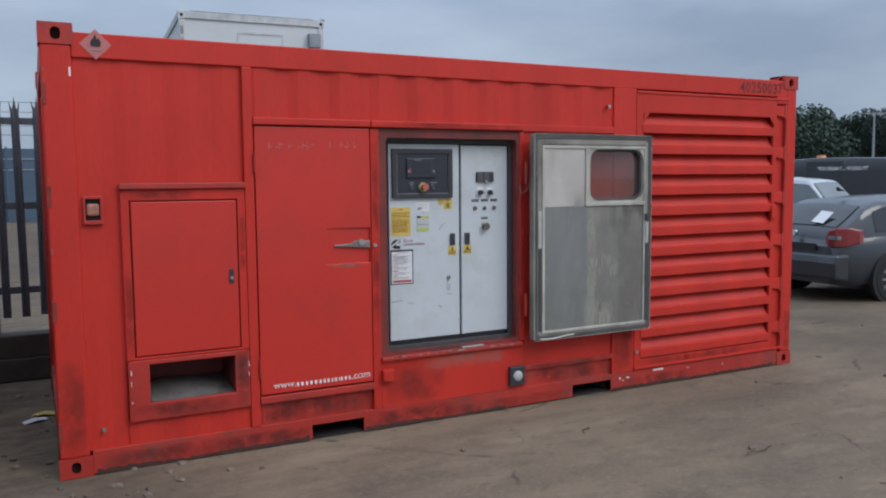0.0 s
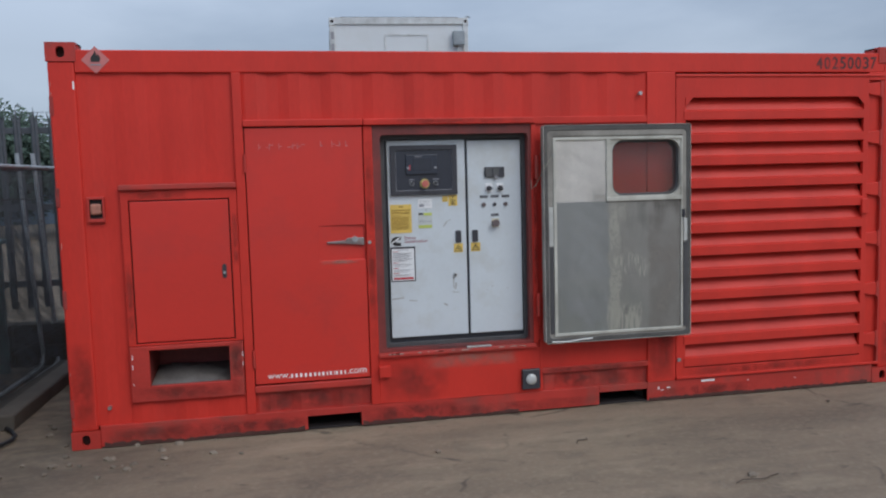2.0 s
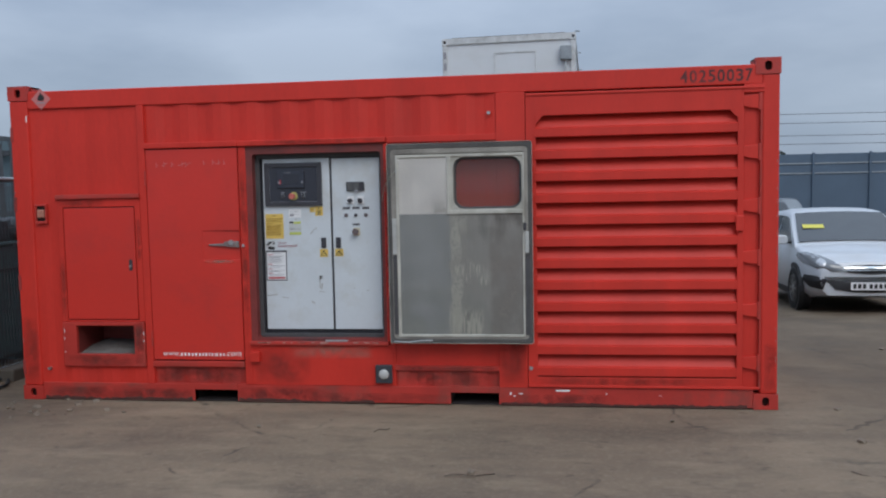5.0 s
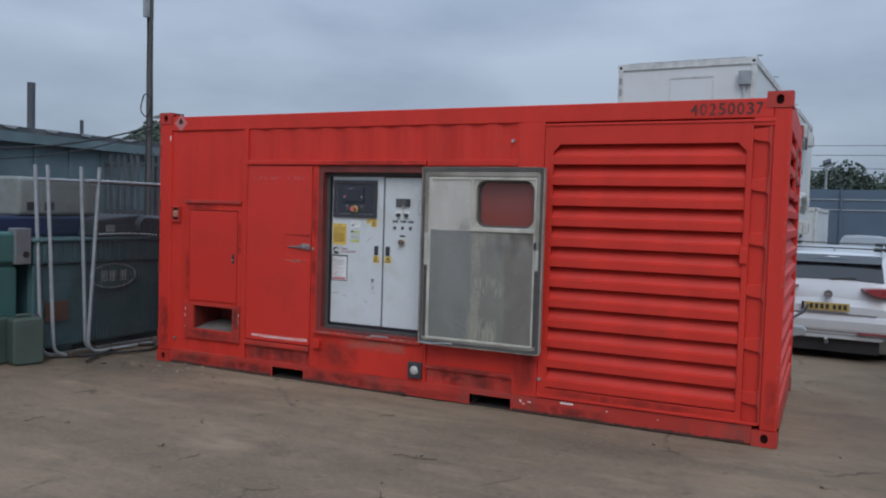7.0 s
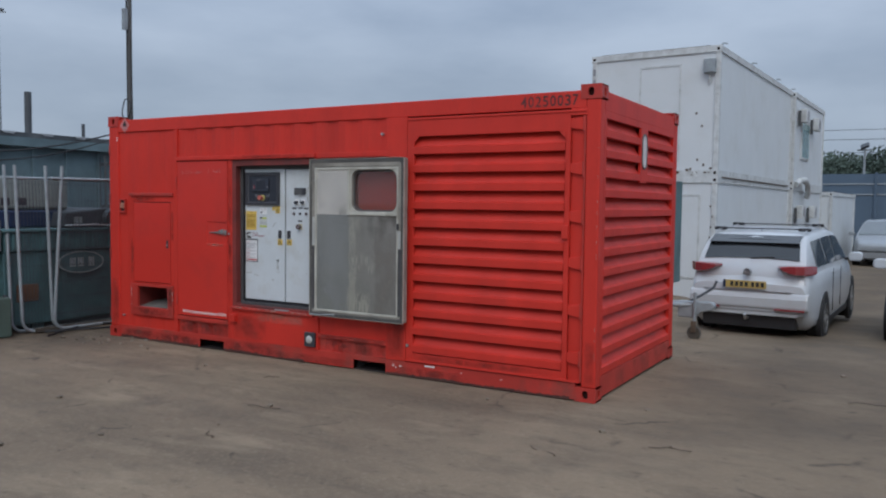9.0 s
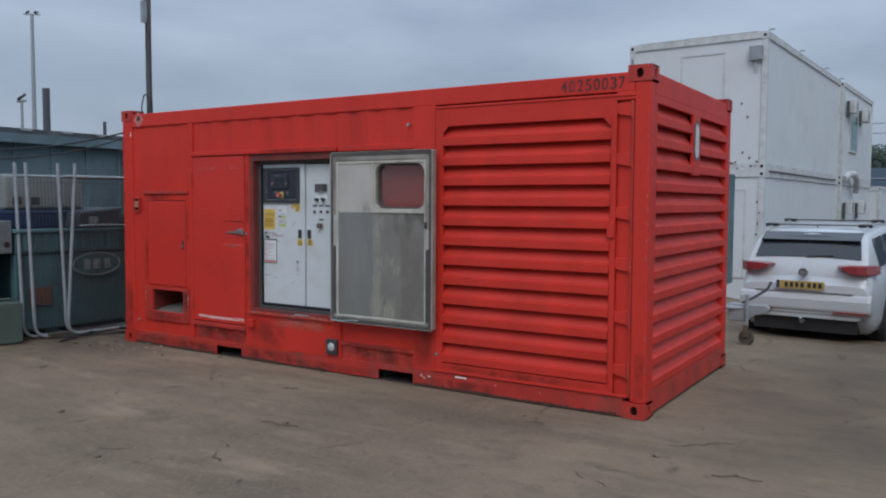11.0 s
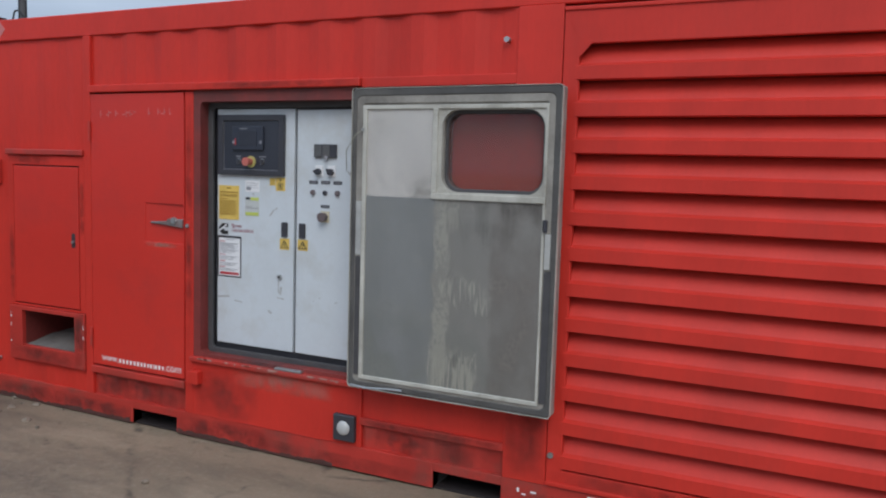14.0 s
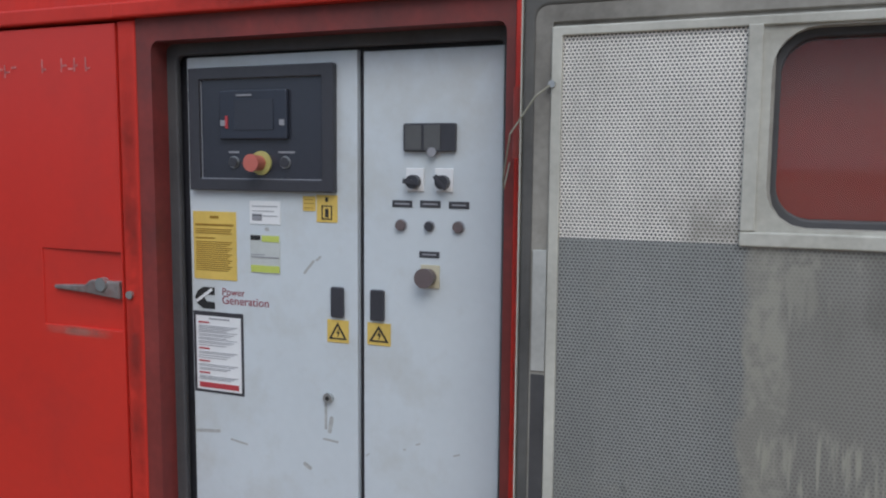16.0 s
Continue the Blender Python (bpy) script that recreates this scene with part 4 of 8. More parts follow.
louvre = part("louvre_door", Mesh().ring_plate(round_rect(4.214, 5.80, 0.152, 2.392, 0.001), round_rect(4.29, 5.757, 0.232, 2.222, 0.002), 0.0, 0.03), RED, box20, "red door with twelve folded louvres", bevel=0.004)
SLATS = [2.222 - 0.1655 * i for i in range(12)]
for i, top in enumerate(SLATS):
    part("slat", Mesh().prism(slat_profile(top, 0.1655), "x", 4.276, 5.757), RED, louvre, bevel=0.0)
for sx, x in ((1, 4.288), (-1, 5.759)):
    part("slat_corner", Mesh().prism([(x, 2.224), (x + sx * 0.06, 2.224), (x, 2.16)], "y", -0.006, 0.0), RED, louvre)
# added sheet closes the louvres; its red keeps the shaded gaps off black
box_part("louvre_backing", 4.25, 5.79, 0.1, 0.11, 0.2, 2.25, RED_DIRTY, louvre, "backing sheet added behind the louvres, red for their shaded gaps")
box_part("drip_lip", 4.214, 5.94, -0.008, 0.0, 2.372, 2.388, RED, louvre, bevel=0.003)
box_part("door_foot", 4.214, 5.92, -0.012, 0.0, 0.152, 0.172, RED, louvre, bevel=0.003)
box_part("latch_lug", 5.742, 5.80, -0.022, 0.0, 1.335, 1.45, RED, louvre, bevel=0.006)
box_part("hinge_channel", 5.80, 5.945, 0.034, 0.05, 0.145, 2.405, RED, box20, bevel=0.002)
box_part("hinge_jamb", 5.918, 5.93, 0.004, 0.04, 0.16, 2.34, RED_DIRTY, box20)
for z in (2.28, 1.915, 1.52, 1.14, 0.745, 0.35):
    hinge = part("hinge", Mesh().prism([(5.79, z + 0.04), (5.93, z + 0.055), (5.93, z - 0.055), (5.84, z - 0.045), (5.79, z - 0.03)], "y", 0.008, 0.034), RED, louvre, bevel=0.004)
    part("hinge_pin", Mesh().cyl((5.912, 0.012, z - 0.062), (5.912, 0.012, z + 0.062), 0.011), RED_DIRTY, louvre)
box_part("hinge_channel_top", 5.80, 5.945, 0.0, 0.034, 2.345, 2.405, RED, box20, bevel=0.003)

XE = LENGTH - 0.008
end_wall = part("end_wall", Mesh().box(XE - 0.03, XE, 0.118, 0.165, 0.2, 2.386).box(XE - 0.03, XE, DEPTH - 0.165, DEPTH - 0.118, 0.2, 2.386).box(XE - 0.03, XE, 0.165, DEPTH - 0.165, 2.33, 2.386), RED, box20, "red end wall of folded louvres")
for i in range(13):
    top = 2.333 - 0.164 * i
    prof = [(XE + 0.002 - y, z) for y, z in slat_profile(top, 0.164, 0.0)]
    runs = ((0.16, 1.12), (1.32, DEPTH - 0.16)) if i < 3 else ((0.16, DEPTH - 0.16),)
    for a, b in runs:
        part("slat", Mesh().add([(u, a, v) for u, v in prof] + [(u, b, v) for u, v in prof],
             [tuple(range(10)), tuple(range(19, 9, -1))] + [(k, (k + 1) % 10, 10 + (k + 1) % 10, 10 + k) for k in range(10)]), RED, end_wall)
box_part("centre_plate", XE - 0.02, XE + 0.004, 1.11, 1.33, 1.83, 2.335, RED, end_wall, bevel=0.003)
# same added backing, red so the end louvres' shade stays reddish
box_part("louvre_backing", XE - 0.1, XE - 0.09, 0.1, DEPTH - 0.1, 0.2, 2.4, RED_DIRTY, end_wall, "backing sheet added behind the louvres, red for their shaded gaps")
for y in (0.155, DEPTH - 0.167):
    box_part("louvre_cheek", XE - 0.09, XE - 0.028, y, y + 0.012, 0.2, 2.385, RED_DIRTY, end_wall)
oval = [(1.22 + (y - 1.22), z) for y, z in round_rect(1.14, 1.3, 1.955, 2.285, 0.078, 7)]
oval_in = [(y, z) for y, z in round_rect(1.158, 1.282, 1.973, 2.267, 0.06, 7)]
m = Mesh().loops([[(XE + 0.004, y, z) for y, z in oval], [(XE + 0.011, y, z) for y, z in oval], [(XE + 0.011, y, z) for y, z in oval_in], [(XE + 0.004, y, z) for y, z in oval_in]], closed=True)
part("oval_trim", m, mat("grey_perished_oval_trim", (0.12, 0.1, 0.1), 0.7, vary=0.3, scale=20), end_wall, "black oval rubber trim")
m = Mesh().loops([[(XE + 0.0045, y, z) for y, z in oval_in], [(XE + 0.008, y, z) for y, z in oval_in]])
part("oval_plate", m, mat("grubby_oval_plate", (0.6, 0.55, 0.54), 0.5, vary=0.2), end_wall, "grubby pale oval plate")

# plain far sides, roof and floor
box_part("back_wall", 0.165, 5.9, DEPTH - 0.05, DEPTH - 0.03, 0.2, 2.41, RED, box20)
box_part("back_end_wall", 0.03, 0.05, 0.12, DEPTH - 0.12, 0.2, 2.39, RED, box20)
m = Mesh().box(0.06, 6.0, 0.07, DEPTH - 0.07, 2.512, 2.53)
part("roof", m, RED_DIRTY, box20)
box_part("floor_pan", 0.05, 6.0, 0.09, DEPTH - 0.09, 0.12, 0.14, DARK, box20)

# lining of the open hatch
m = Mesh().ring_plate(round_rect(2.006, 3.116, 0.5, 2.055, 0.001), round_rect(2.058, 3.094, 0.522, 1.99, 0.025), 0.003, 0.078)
part("hatch_jamb", m, DARK_RED, box20, "dark grimy red lining of the hatch")
m = Mesh().ring_plate(round_rect(2.03, 3.11, 0.512, 2.0, 0.02), round_rect(2.092, 3.068, 0.552, 1.958, 0.02), 0.068, 0.09)
part("hatch_seal", m, RUBBER, box20, "dark rubber seal round the hatch", bevel=0.005)

# ---- hatch door folded back flat against the wall, inner face showing ----
hatch = part("hatch_door", Mesh().ring_plate(round_rect(3.168, 4.26, 0.514, 2.03, 0.016), round_rect(3.675, 4.197, 1.535, 1.942, 0.07), -0.115, -0.055), DOOR_RIM, box20, "hatch door folded back, its grey lined inner face showing", bevel=0.006)
m = Mesh().ring_plate(round_rect(3.166, 4.262, 0.512, 2.032, 0.018, 7), round_rect(3.1685, 4.2595, 0.5145, 2.0295, 0.016, 7), -0.129, -0.112)
part("sheet_edge", m, CREAM, hatch, "bare pale sheet edge")
m = Mesh().ring_plate(round_rect(3.17, 4.258, 0.516, 2.028, 0.02, 7), round_rect(3.196, 4.228, 0.548, 1.992, 0.03, 7), -0.126, -0.112)
part("door_seal", m, mat("perished_rubber", (0.075, 0.072, 0.068), 0.7, vary=0.3, scale=5, bump=0.3, dirt=(0.17, 0.16, 0.14), dirt_amount=0.45, dirt_scale=3), hatch, "worn black rubber door seal", bevel=0.006)
m = Mesh().ring_plate(round_rect(3.194, 4.23, 0.546, 1.994, 0.02, 7), round_rect(3.234, 4.194, 0.57, 1.955, 0.004, 7), -0.1225, -0.112)
part("rim_strip", m, DOOR_RIM, hatch, "worn grey rim strip", bevel=0.003)
m = Mesh().ring_plate(round_rect(3.233, 4.2, 0.562, 1.946, 0.004), round_rect(3.256, 4.186, 0.582, 1.926, 0.003), -0.13, -0.112)
part("inner_trim", m, CREAM, hatch, "thin pale metal trim", bevel=0.003)
box_part("mullion", 3.622, 3.65, -0.132, -0.113, 1.527, 1.93, CREAM, hatch, bevel=0.003)
box_part("crossbar", 3.622, 4.2, -0.132, -0.113, 1.497, 1.526, CREAM, hatch, bevel=0.003)
box_part("lining_sheet", 3.24, 3.622, -0.1205, -0.1152, 1.50, 1.94, PERF_LIGHT, hatch, "pale perforated metal lining")
box_part("lining_sheet", 3.24, 3.64, -0.1205, -0.1152, 0.582, 1.50, LINING, hatch, "grey perforated metal lining")
box_part("lining_sheet", 3.64, 4.192, -0.1205, -0.1152, 0.582, 1.497, LINING, hatch, "streaked and stained perforated metal lining")
m = Mesh().ring_plate(round_rect(3.65, 4.198, 1.526, 1.932, 0.002, 7), round_rect(3.668, 4.182, 1.533, 1.922, 0.082, 7), -0.122, -0.086)
part("window_surround", m, CREAM, hatch, "pale window surround")
m = Mesh().ring_plate(round_rect(3.666, 4.185, 1.53, 1.926, 0.085, 8), round_rect(3.686, 4.166, 1.55, 1.906, 0.068, 8), -0.092, -0.03)
part("window_gasket", m, RUBBER, hatch, "black rubber window gasket", bevel=0.004)
pane = box_part("window_pane", 3.68, 4.186, -0.072, -0.067, 1.545, 1.932, PANE, hatch, "clear window pane")
pane.visible_shadow = False
for z in (1.75, 0.78):
    part("hinge", Mesh().cyl((3.14, -0.05, z - 0.08), (3.14, -0.05, z + 0.08), 0.012), RED_DIRTY, hatch, "red painted hinge barrel")
box_part("edge_strip", 3.2, 3.231, -0.1265, -0.1226, 1.2, 1.47, ALU, hatch, "short dull metal edge strip", bevel=0.001)
box_part("edge_strip", 3.2, 3.231, -0.1255, -0.1226, 0.58, 1.192, RUBBER, hatch, "dark rubber edge strip", bevel=0.001)
box_part("latch_strip", 4.206, 4.238, -0.131, -0.1226, 0.58, 1.19, RUBBER, hatch, "dark latch strip")
box_part("latch_strip", 4.205, 4.232, -0.133, -0.1226, 1.2, 1.36, ALU, hatch, "scuffed grey latch plate", bevel=0.002)
part("latch_tongue", Mesh().cyl((4.204, -0.134, 1.37), (4.204, -0.134, 1.425), 0.011), BLACK, hatch)
part("stay_rod", Mesh().tube([(3.2, -0.15, 0.53), (3.3, -0.152, 0.525), (3.42, -0.153, 0.537), (3.5, -0.152, 0.54)], 0.006), STEEL, hatch, "thin bent steel stay")
part("earth_wire", Mesh().tube([(3.236, -0.134, 1.826), (3.205, -0.15, 1.8), (3.15, -0.15, 1.72), (3.118, -0.09, 1.62), (3.105, -0.04, 1.6), (3.11, -0.012, 1.66)], 0.002), mat("grey_green_wire", (0.27, 0.26, 0.2), 0.6), hatch, "loose thin earth wire")
part("wire_bolt", Mesh().cyl((3.236, -0.137, 1.826), (3.236, -0.128, 1.826), 0.008, 10), STEEL, hatch)

# ---- control cabinet standing inside the hatch ----
cabinet = thing("control_cabinet", "off-white steel control cabinet with two doors inside the container hatch", "cabinet", pose(2.585, 0.32, 0.14))


def local(x0, x1, z0, z1):
    return x0 - 2.585, x1 - 2.585, z0 - 0.14, z1 - 0.14


def cab_box(name, x0, x1, ya, yb, z0, z1, material, parent=cabinet, label="", bevel=0.0):
    a, b, c, d = local(x0, x1, z0, z1)
    return box_part(name, a, b, ya - 0.32, yb - 0.32, c, d, material, parent, label, bevel)


def cab_cyl(name, x, z, ya, yb, r, material, parent, label="", n=18, r2=None):
    return part(name, Mesh().cyl((x - 2.585, ya - 0.32, z - 0.14), (x - 2.585, yb - 0.32, z - 0.14), r, n, r2), material, parent, label)


cab_box("carcass", 2.04, 3.13, 0.112, 0.54, 0.54, 2.01, BLACK, label="dark cabinet carcass")
cab_box("plinth", 2.04, 3.13, 0.13, 0.54, 0.14, 0.54, BLACK)
left_door = cab_box("cabinet_door", 2.112, 2.66, 0.087, 0.111, 0.583, 1.953, CAB_WHITE, label="off-white door with labels and a display panel", bevel=0.004)
right_door = cab_box("cabinet_door", 2.678, 3.064, 0.087, 0.111, 0.583, 1.947, CAB_WHITE, label="off-white door with meters and switches", bevel=0.004)

F = 0.087
a, b, c, d = local(2.132, 2.60, 1.577, 1.92)
m = Mesh().ring_plate(round_rect(a, b, c, d, 0.004), round_rect(a + 0.036, b - 0.036, c + 0.033, d - 0.033, 0.004), F - 0.32 - 0.022, F - 0.32)
panel = part("display_panel", m, BLACK, left_door, "black framed generator display panel", bevel=0.003)
cab_box("panel_face", 2.166, 2.568, F - 0.012, F - 0.002, 1.608, 1.89, SCREEN, left_door, "dark glossy panel face")
cab_box("panel_line", 2.17, 2.564, F - 0.0145, F - 0.0125, 1.886, 1.888, INK_GREY, left_door)
cab_box("panel_line", 2.17, 2.564, F - 0.0145, F - 0.0125, 1.61, 1.612, INK_GREY, left_door)
cab_box("panel_line", 2.17, 2.172, F - 0.0145, F - 0.0125, 1.612, 1.886, INK_GREY, left_door)
cab_box("panel_line", 2.562, 2.564, F - 0.0145, F - 0.0125, 1.612, 1.886, INK_GREY, left_door)
cab_box("display_unit", 2.24, 2.46, F - 0.026, F - 0.013, 1.72, 1.855, mat("dark_blue_plastic", (0.03, 0.035, 0.05), 0.35), left_door, "dark blue control module", 0.004)
cab_box("screen", 2.293, 2.418, F - 0.0285, F - 0.0265, 1.746, 1.829, SCREEN, left_door, "unlit screen")
cab_box("screen_bar", 2.3, 2.35, F - 0.029, F - 0.0262, 1.838, 1.843, INK_GREY, left_door)
for x0 in (2.246, 2.438):
    cab_box("key_label", x0, x0 + 0.015, F - 0.029, F - 0.0262, 1.757, 1.773, INK_GREY, left_door)
cab_box("key_label", 2.262, 2.27, F - 0.029, F - 0.0262, 1.75, 1.785, INK_RED, left_door)
cab_cyl("button_ring", 2.369, 1.655, F - 0.018, F - 0.012, 0.033, mat("yellow_ring", (0.45, 0.41, 0.14), 0.5), left_door, "yellow ring", 24)
stop = cab_cyl("stop_button", 2.366, 1.655, F - 0.062, F - 0.016, 0.024, BUTTON_RED, left_door, "faded red mushroom stop button", 20, 0.02)
for x0 in (2.279, 2.446):
    cab_cyl("key_switch", x0, 1.657, F - 0.022, F - 0.012, 0.014, BLACK, left_door, "round black key switch")
    cab_cyl("switch_bezel", x0, 1.657, F - 0.016, F - 0.012, 0.017, STEEL, left_door)
for x0, x1 in ((2.262, 2.296), (2.425, 2.476)):
    cab_box("word_bar", x0, x1, F - 0.0145, F - 0.012, 1.682, 1.687, INK_GREY, left_door)


def label_sheet(x0, x1, z0, z1, base, lines, parent, words, head=None):
    """A flat sticker with rows of unreadable print as thin bars."""
    s = cab_box("label", x0, x1, F - 0.002, F, z0, z1, base, parent, words)
    off = (x0 + x1) / 2, (z0 + z1) / 2
    for u0, u1, v0, v1, ink in lines:
        cab_box("print_bar", x0 + (x1 - x0) * u0, x0 + (x1 - x0) * u1, F - 0.0032, F - 0.002, z0 + (z1 - z0) * v0, z0 + (z1 - z0) * v1, ink, parent)
    return s


rows = [(0.06, 0.94, 0.79, 0.82, INK_BROWN), (0.06, 0.9, 0.735, 0.748, INK_BROWN), (0.06, 0.88, 0.705, 0.718, INK_BROWN), (0.06, 0.9, 0.675, 0.688, INK_BROWN), (0.06, 0.5, 0.6, 0.62, INK_BROWN)]
rows += [(0.06, 0.9 - 0.05 * (i % 3), 0.55 - 0.03 * i, 0.562 - 0.03 * i, INK_BROWN) for i in range(15)]
rows += [(0.4, 0.6, 0.9, 0.94, INK_BROWN)]
label_sheet(2.124, 2.273, 1.317, 1.515, YELLOW, rows, left_door, "yellow instruction label with unreadable print")
label_sheet(2.32, 2.42, 1.484, 1.549, WHITE_LABEL, [(0.1, 0.9, 0.75, 0.79, INK_GREY), (0.1, 0.8, 0.55, 0.58, INK_GREY), (0.1, 0.9, 0.35, 0.38, INK_GREY), (0.08, 0.4, 0.15, 0.45, INK_GREY)], left_door, "worn silver rating plate")
label_sheet(2.32, 2.418, 1.345, 1.454, mat("grey_label", (0.5, 0.52, 0.5), 0.5), [(0.02, 0.35, 0.86, 0.98, INK), (0.4, 0.98, 0.82, 0.98, GREEN_LABEL), (0.04, 0.96, 0.4, 0.43, INK_GREY), (0.02, 0.98, 0.02, 0.2, GREEN_LABEL), (0.04, 0.5, 0.47, 0.49, INK_GREY)], left_door, "grey and lime green inspection label")
label_sheet(2.493, 2.532, 1.525, 1.566, YELLOW, [(0.1, 0.9, 0.5, 0.54, INK_BROWN), (0.15, 0.85, 0.75, 0.79, INK_BROWN), (0.15, 0.85, 0.2, 0.24, INK_BROWN)], left_door, "small yellow label")
label_sheet(2.536, 2.60, 1.496, 1.57, YELLOW, [(0.25, 0.75, 0.1, 0.14, INK), (0.25, 0.3, 0.1, 0.6, INK), (0.7, 0.75, 0.1, 0.6, INK), (0.25, 0.75, 0.58, 0.62, INK), (0.42, 0.58, 0.18, 0.5, INK), (0.44, 0.56, 0.75, 0.92, INK)], left_door, "small yellow warning label")
doc_rows = [(0.3, 0.75, 0.955, 0.972, INK_GREY), (0.06, 0.3, 0.9, 0.92, INK_RED), (0.06, 0.3, 0.55, 0.57, INK_RED), (0.06, 0.3, 0.38, 0.4, INK_RED), (0.06, 0.3, 0.22, 0.24, INK_RED), (0.06, 0.94, 0.03, 0.1, INK_RED)]
doc_rows += [(0.06, 0.92 - 0.08 * (i % 4), z, z + 0.008, INK_GREY) for i, z in enumerate([0.86, 0.84, 0.82, 0.8, 0.78, 0.75, 0.73, 0.7, 0.68, 0.65, 0.63, 0.6, 0.51, 0.49, 0.46, 0.43, 0.34, 0.32, 0.29, 0.27, 0.18, 0.16, 0.14])]
cab_box("document_holder", 2.117, 2.291, F - 0.0015, F, 0.978, 1.221, BLACK, left_door, "thin black document frame")
label_sheet(2.126, 2.283, 0.986, 1.208, WHITE_LABEL, doc_rows, left_door, "white notice with a red foot band and unreadable print")

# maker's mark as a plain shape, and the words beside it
a, b, c, d = local(2.124, 2.193, 1.229, 1.293)
cz, yy = (c + d) / 2, F - 0.32
pts = [(b, d), (a + 0.03, d), (a + 0.01, d - 0.012), (a, cz), (a + 0.008, c + 0.014), (a + 0.028, c), (b, c), (b, c + 0.02), (a + 0.04, c + 0.022), (a + 0.032, cz), (a + 0.04, d - 0.022), (b, d - 0.022)]
part("maker_mark", Mesh().prism(pts, "y", yy - 0.002, yy), INK, left_door, "black maker's mark")
letters("lettering", "Power", 0.078, (2.26 - 2.585, yy - 0.001, 1.283 - 0.14), MAROON, left_door, label="maroon lettering", bold=0.003)
letters("lettering", "Generation", 0.158, (2.299 - 2.585, yy - 0.001, 1.259 - 0.14), MAROON, left_door, label="maroon lettering", bold=0.003)
part("mark_stripe", Mesh().prism([(a + 0.004, cz - 0.008), (a + 0.01, cz - 0.014), (b - 0.004, d - 0.008), (b - 0.01, d - 0.002)], "y", yy - 0.0034, yy - 0.0022), WHITE_LABEL, left_door, "pale slanted stripe")


def warning(x0, x1, z0, z1, parent):
    s = cab_box("hazard_label", x0, x1, F - 0.002, F, z0, z1, YELLOW, parent, "yellow electrical hazard triangle label")
    a, b, c, d = local(x0, x1, z0, z1)
    mx, w = (a + b) / 2, (b - a)
    tri = [(mx, d - 0.1 * w), (b - 0.08 * w, c + 0.14 * w), (a + 0.08 * w, c + 0.14 * w)]
    ins = [(mx, d - 0.24 * w), (b - 0.2 * w, c + 0.2 * w), (a + 0.2 * w, c + 0.2 * w)]
    part("triangle", Mesh().ring_plate(tri, ins, yy - 0.0034, yy - 0.002), INK, parent)
    z = c + 0.22 * w
    bolt = [(mx - 0.02 * w, z), (mx + 0.1 * w, z + 0.22 * w), (mx + 0.02 * w, z + 0.24 * w), (mx + 0.08 * w, z + 0.42 * w), (mx - 0.08 * w, z + 0.18 * w), (mx + 0.01 * w, z + 0.17 * w)]
    part("lightning_mark", Mesh().prism(bolt, "y", yy - 0.0034, yy - 0.002), INK, parent)


warning(2.567, 2.633, 1.166, 1.229, left_door)
warning(2.69, 2.759, 1.169, 1.23, right_door)
for x0, x1, par in ((2.582, 2.621, left_door), (2.702, 2.742, right_door)):
    a, b, c, d = local(x0, x1, 1.237, 1.321)
    part("swing_handle", Mesh().prism(round_rect(a, b, c, d, 0.006), "y", yy - 0.012, yy), BLACK, par, "black folding door handle", bevel=0.003)
cab_cyl("door_lock", 2.571, 1.008, F - 0.012, F, 0.014, STEEL, left_door, "round steel lock")
cab_cyl("lock_slot", 2.571, 1.008, F - 0.0135, F - 0.0115, 0.006, INK, left_door)
a, b, c, d = local(2.799, 2.942, 1.687, 1.759)
meter = part("meter", Mesh().prism(round_rect(a, b, c, d, 0.005), "y", yy - 0.014, yy), BLACK, right_door, "pair of grey instrument windows", bevel=0.002)
for x0, x1 in ((2.806, 2.85), (2.858, 2.902)):
    cab_box("meter_face", x0, x1, F - 0.016, F - 0.0135, 1.692, 1.754, mat("grey_meter_face", (0.1, 0.1, 0.1), 0.25), right_door)
cab_cyl("meter_knob", 2.88, 1.686, F - 0.02, F - 0.01, 0.012, INK_GREY, right_door)
for x0, x1, ang in ((2.803, 2.854, 0.1), (2.884, 2.934, 0.8)):
    s = cab_box("switch_plate", x0, x1, F - 0.006, F, 1.585, 1.645, WHITE_LABEL, right_door, "pale rotary switch plate", 0.002)
    cx = (x0 + x1) / 2
    cab_cyl("switch_knob", cx, 1.61, F - 0.026, F - 0.006, 0.018, BLACK, right_door, "black rotary knob")
    m = Mesh().box(-0.022, 0.022, -0.008, 0.0, -0.006, 0.006)
    k = part("pointer", m, BLACK, right_door)
    k.matrix_basis = pose(cx - 2.585, F - 0.32 - 0.026, 1.61 - 0.14, 0, math.degrees(ang), 0)
for x0, x1, z0, z1 in ((2.763, 2.82, 1.543, 1.561), (2.842, 2.899, 1.544, 1.562), (2.922, 2.977, 1.543, 1.561), (2.841, 2.897, 1.414, 1.43)):
    t = cab_box("name_tag", x0, x1, F - 0.002, F, z0, z1, BLACK, right_door, "small black engraved tag")
    cab_box("print_bar", x0 + 0.008, x1 - 0.008, F - 0.0032, F - 0.002, (z0 + z1) / 2 - 0.002, (z0 + z1) / 2 + 0.002, INK_GREY, right_door)
for x0, r in ((2.789, 0.0135), (2.869, 0.0115), (2.949, 0.0135)):
    cab_cyl("push_button", x0, 1.496, F - 0.012, F, r, BROWN if r > 0.012 else BLACK, right_door, "small dark push button")
    cab_cyl("button_bezel", x0, 1.496, F - 0.004, F, r + 0.003, INK_GREY, right_door)
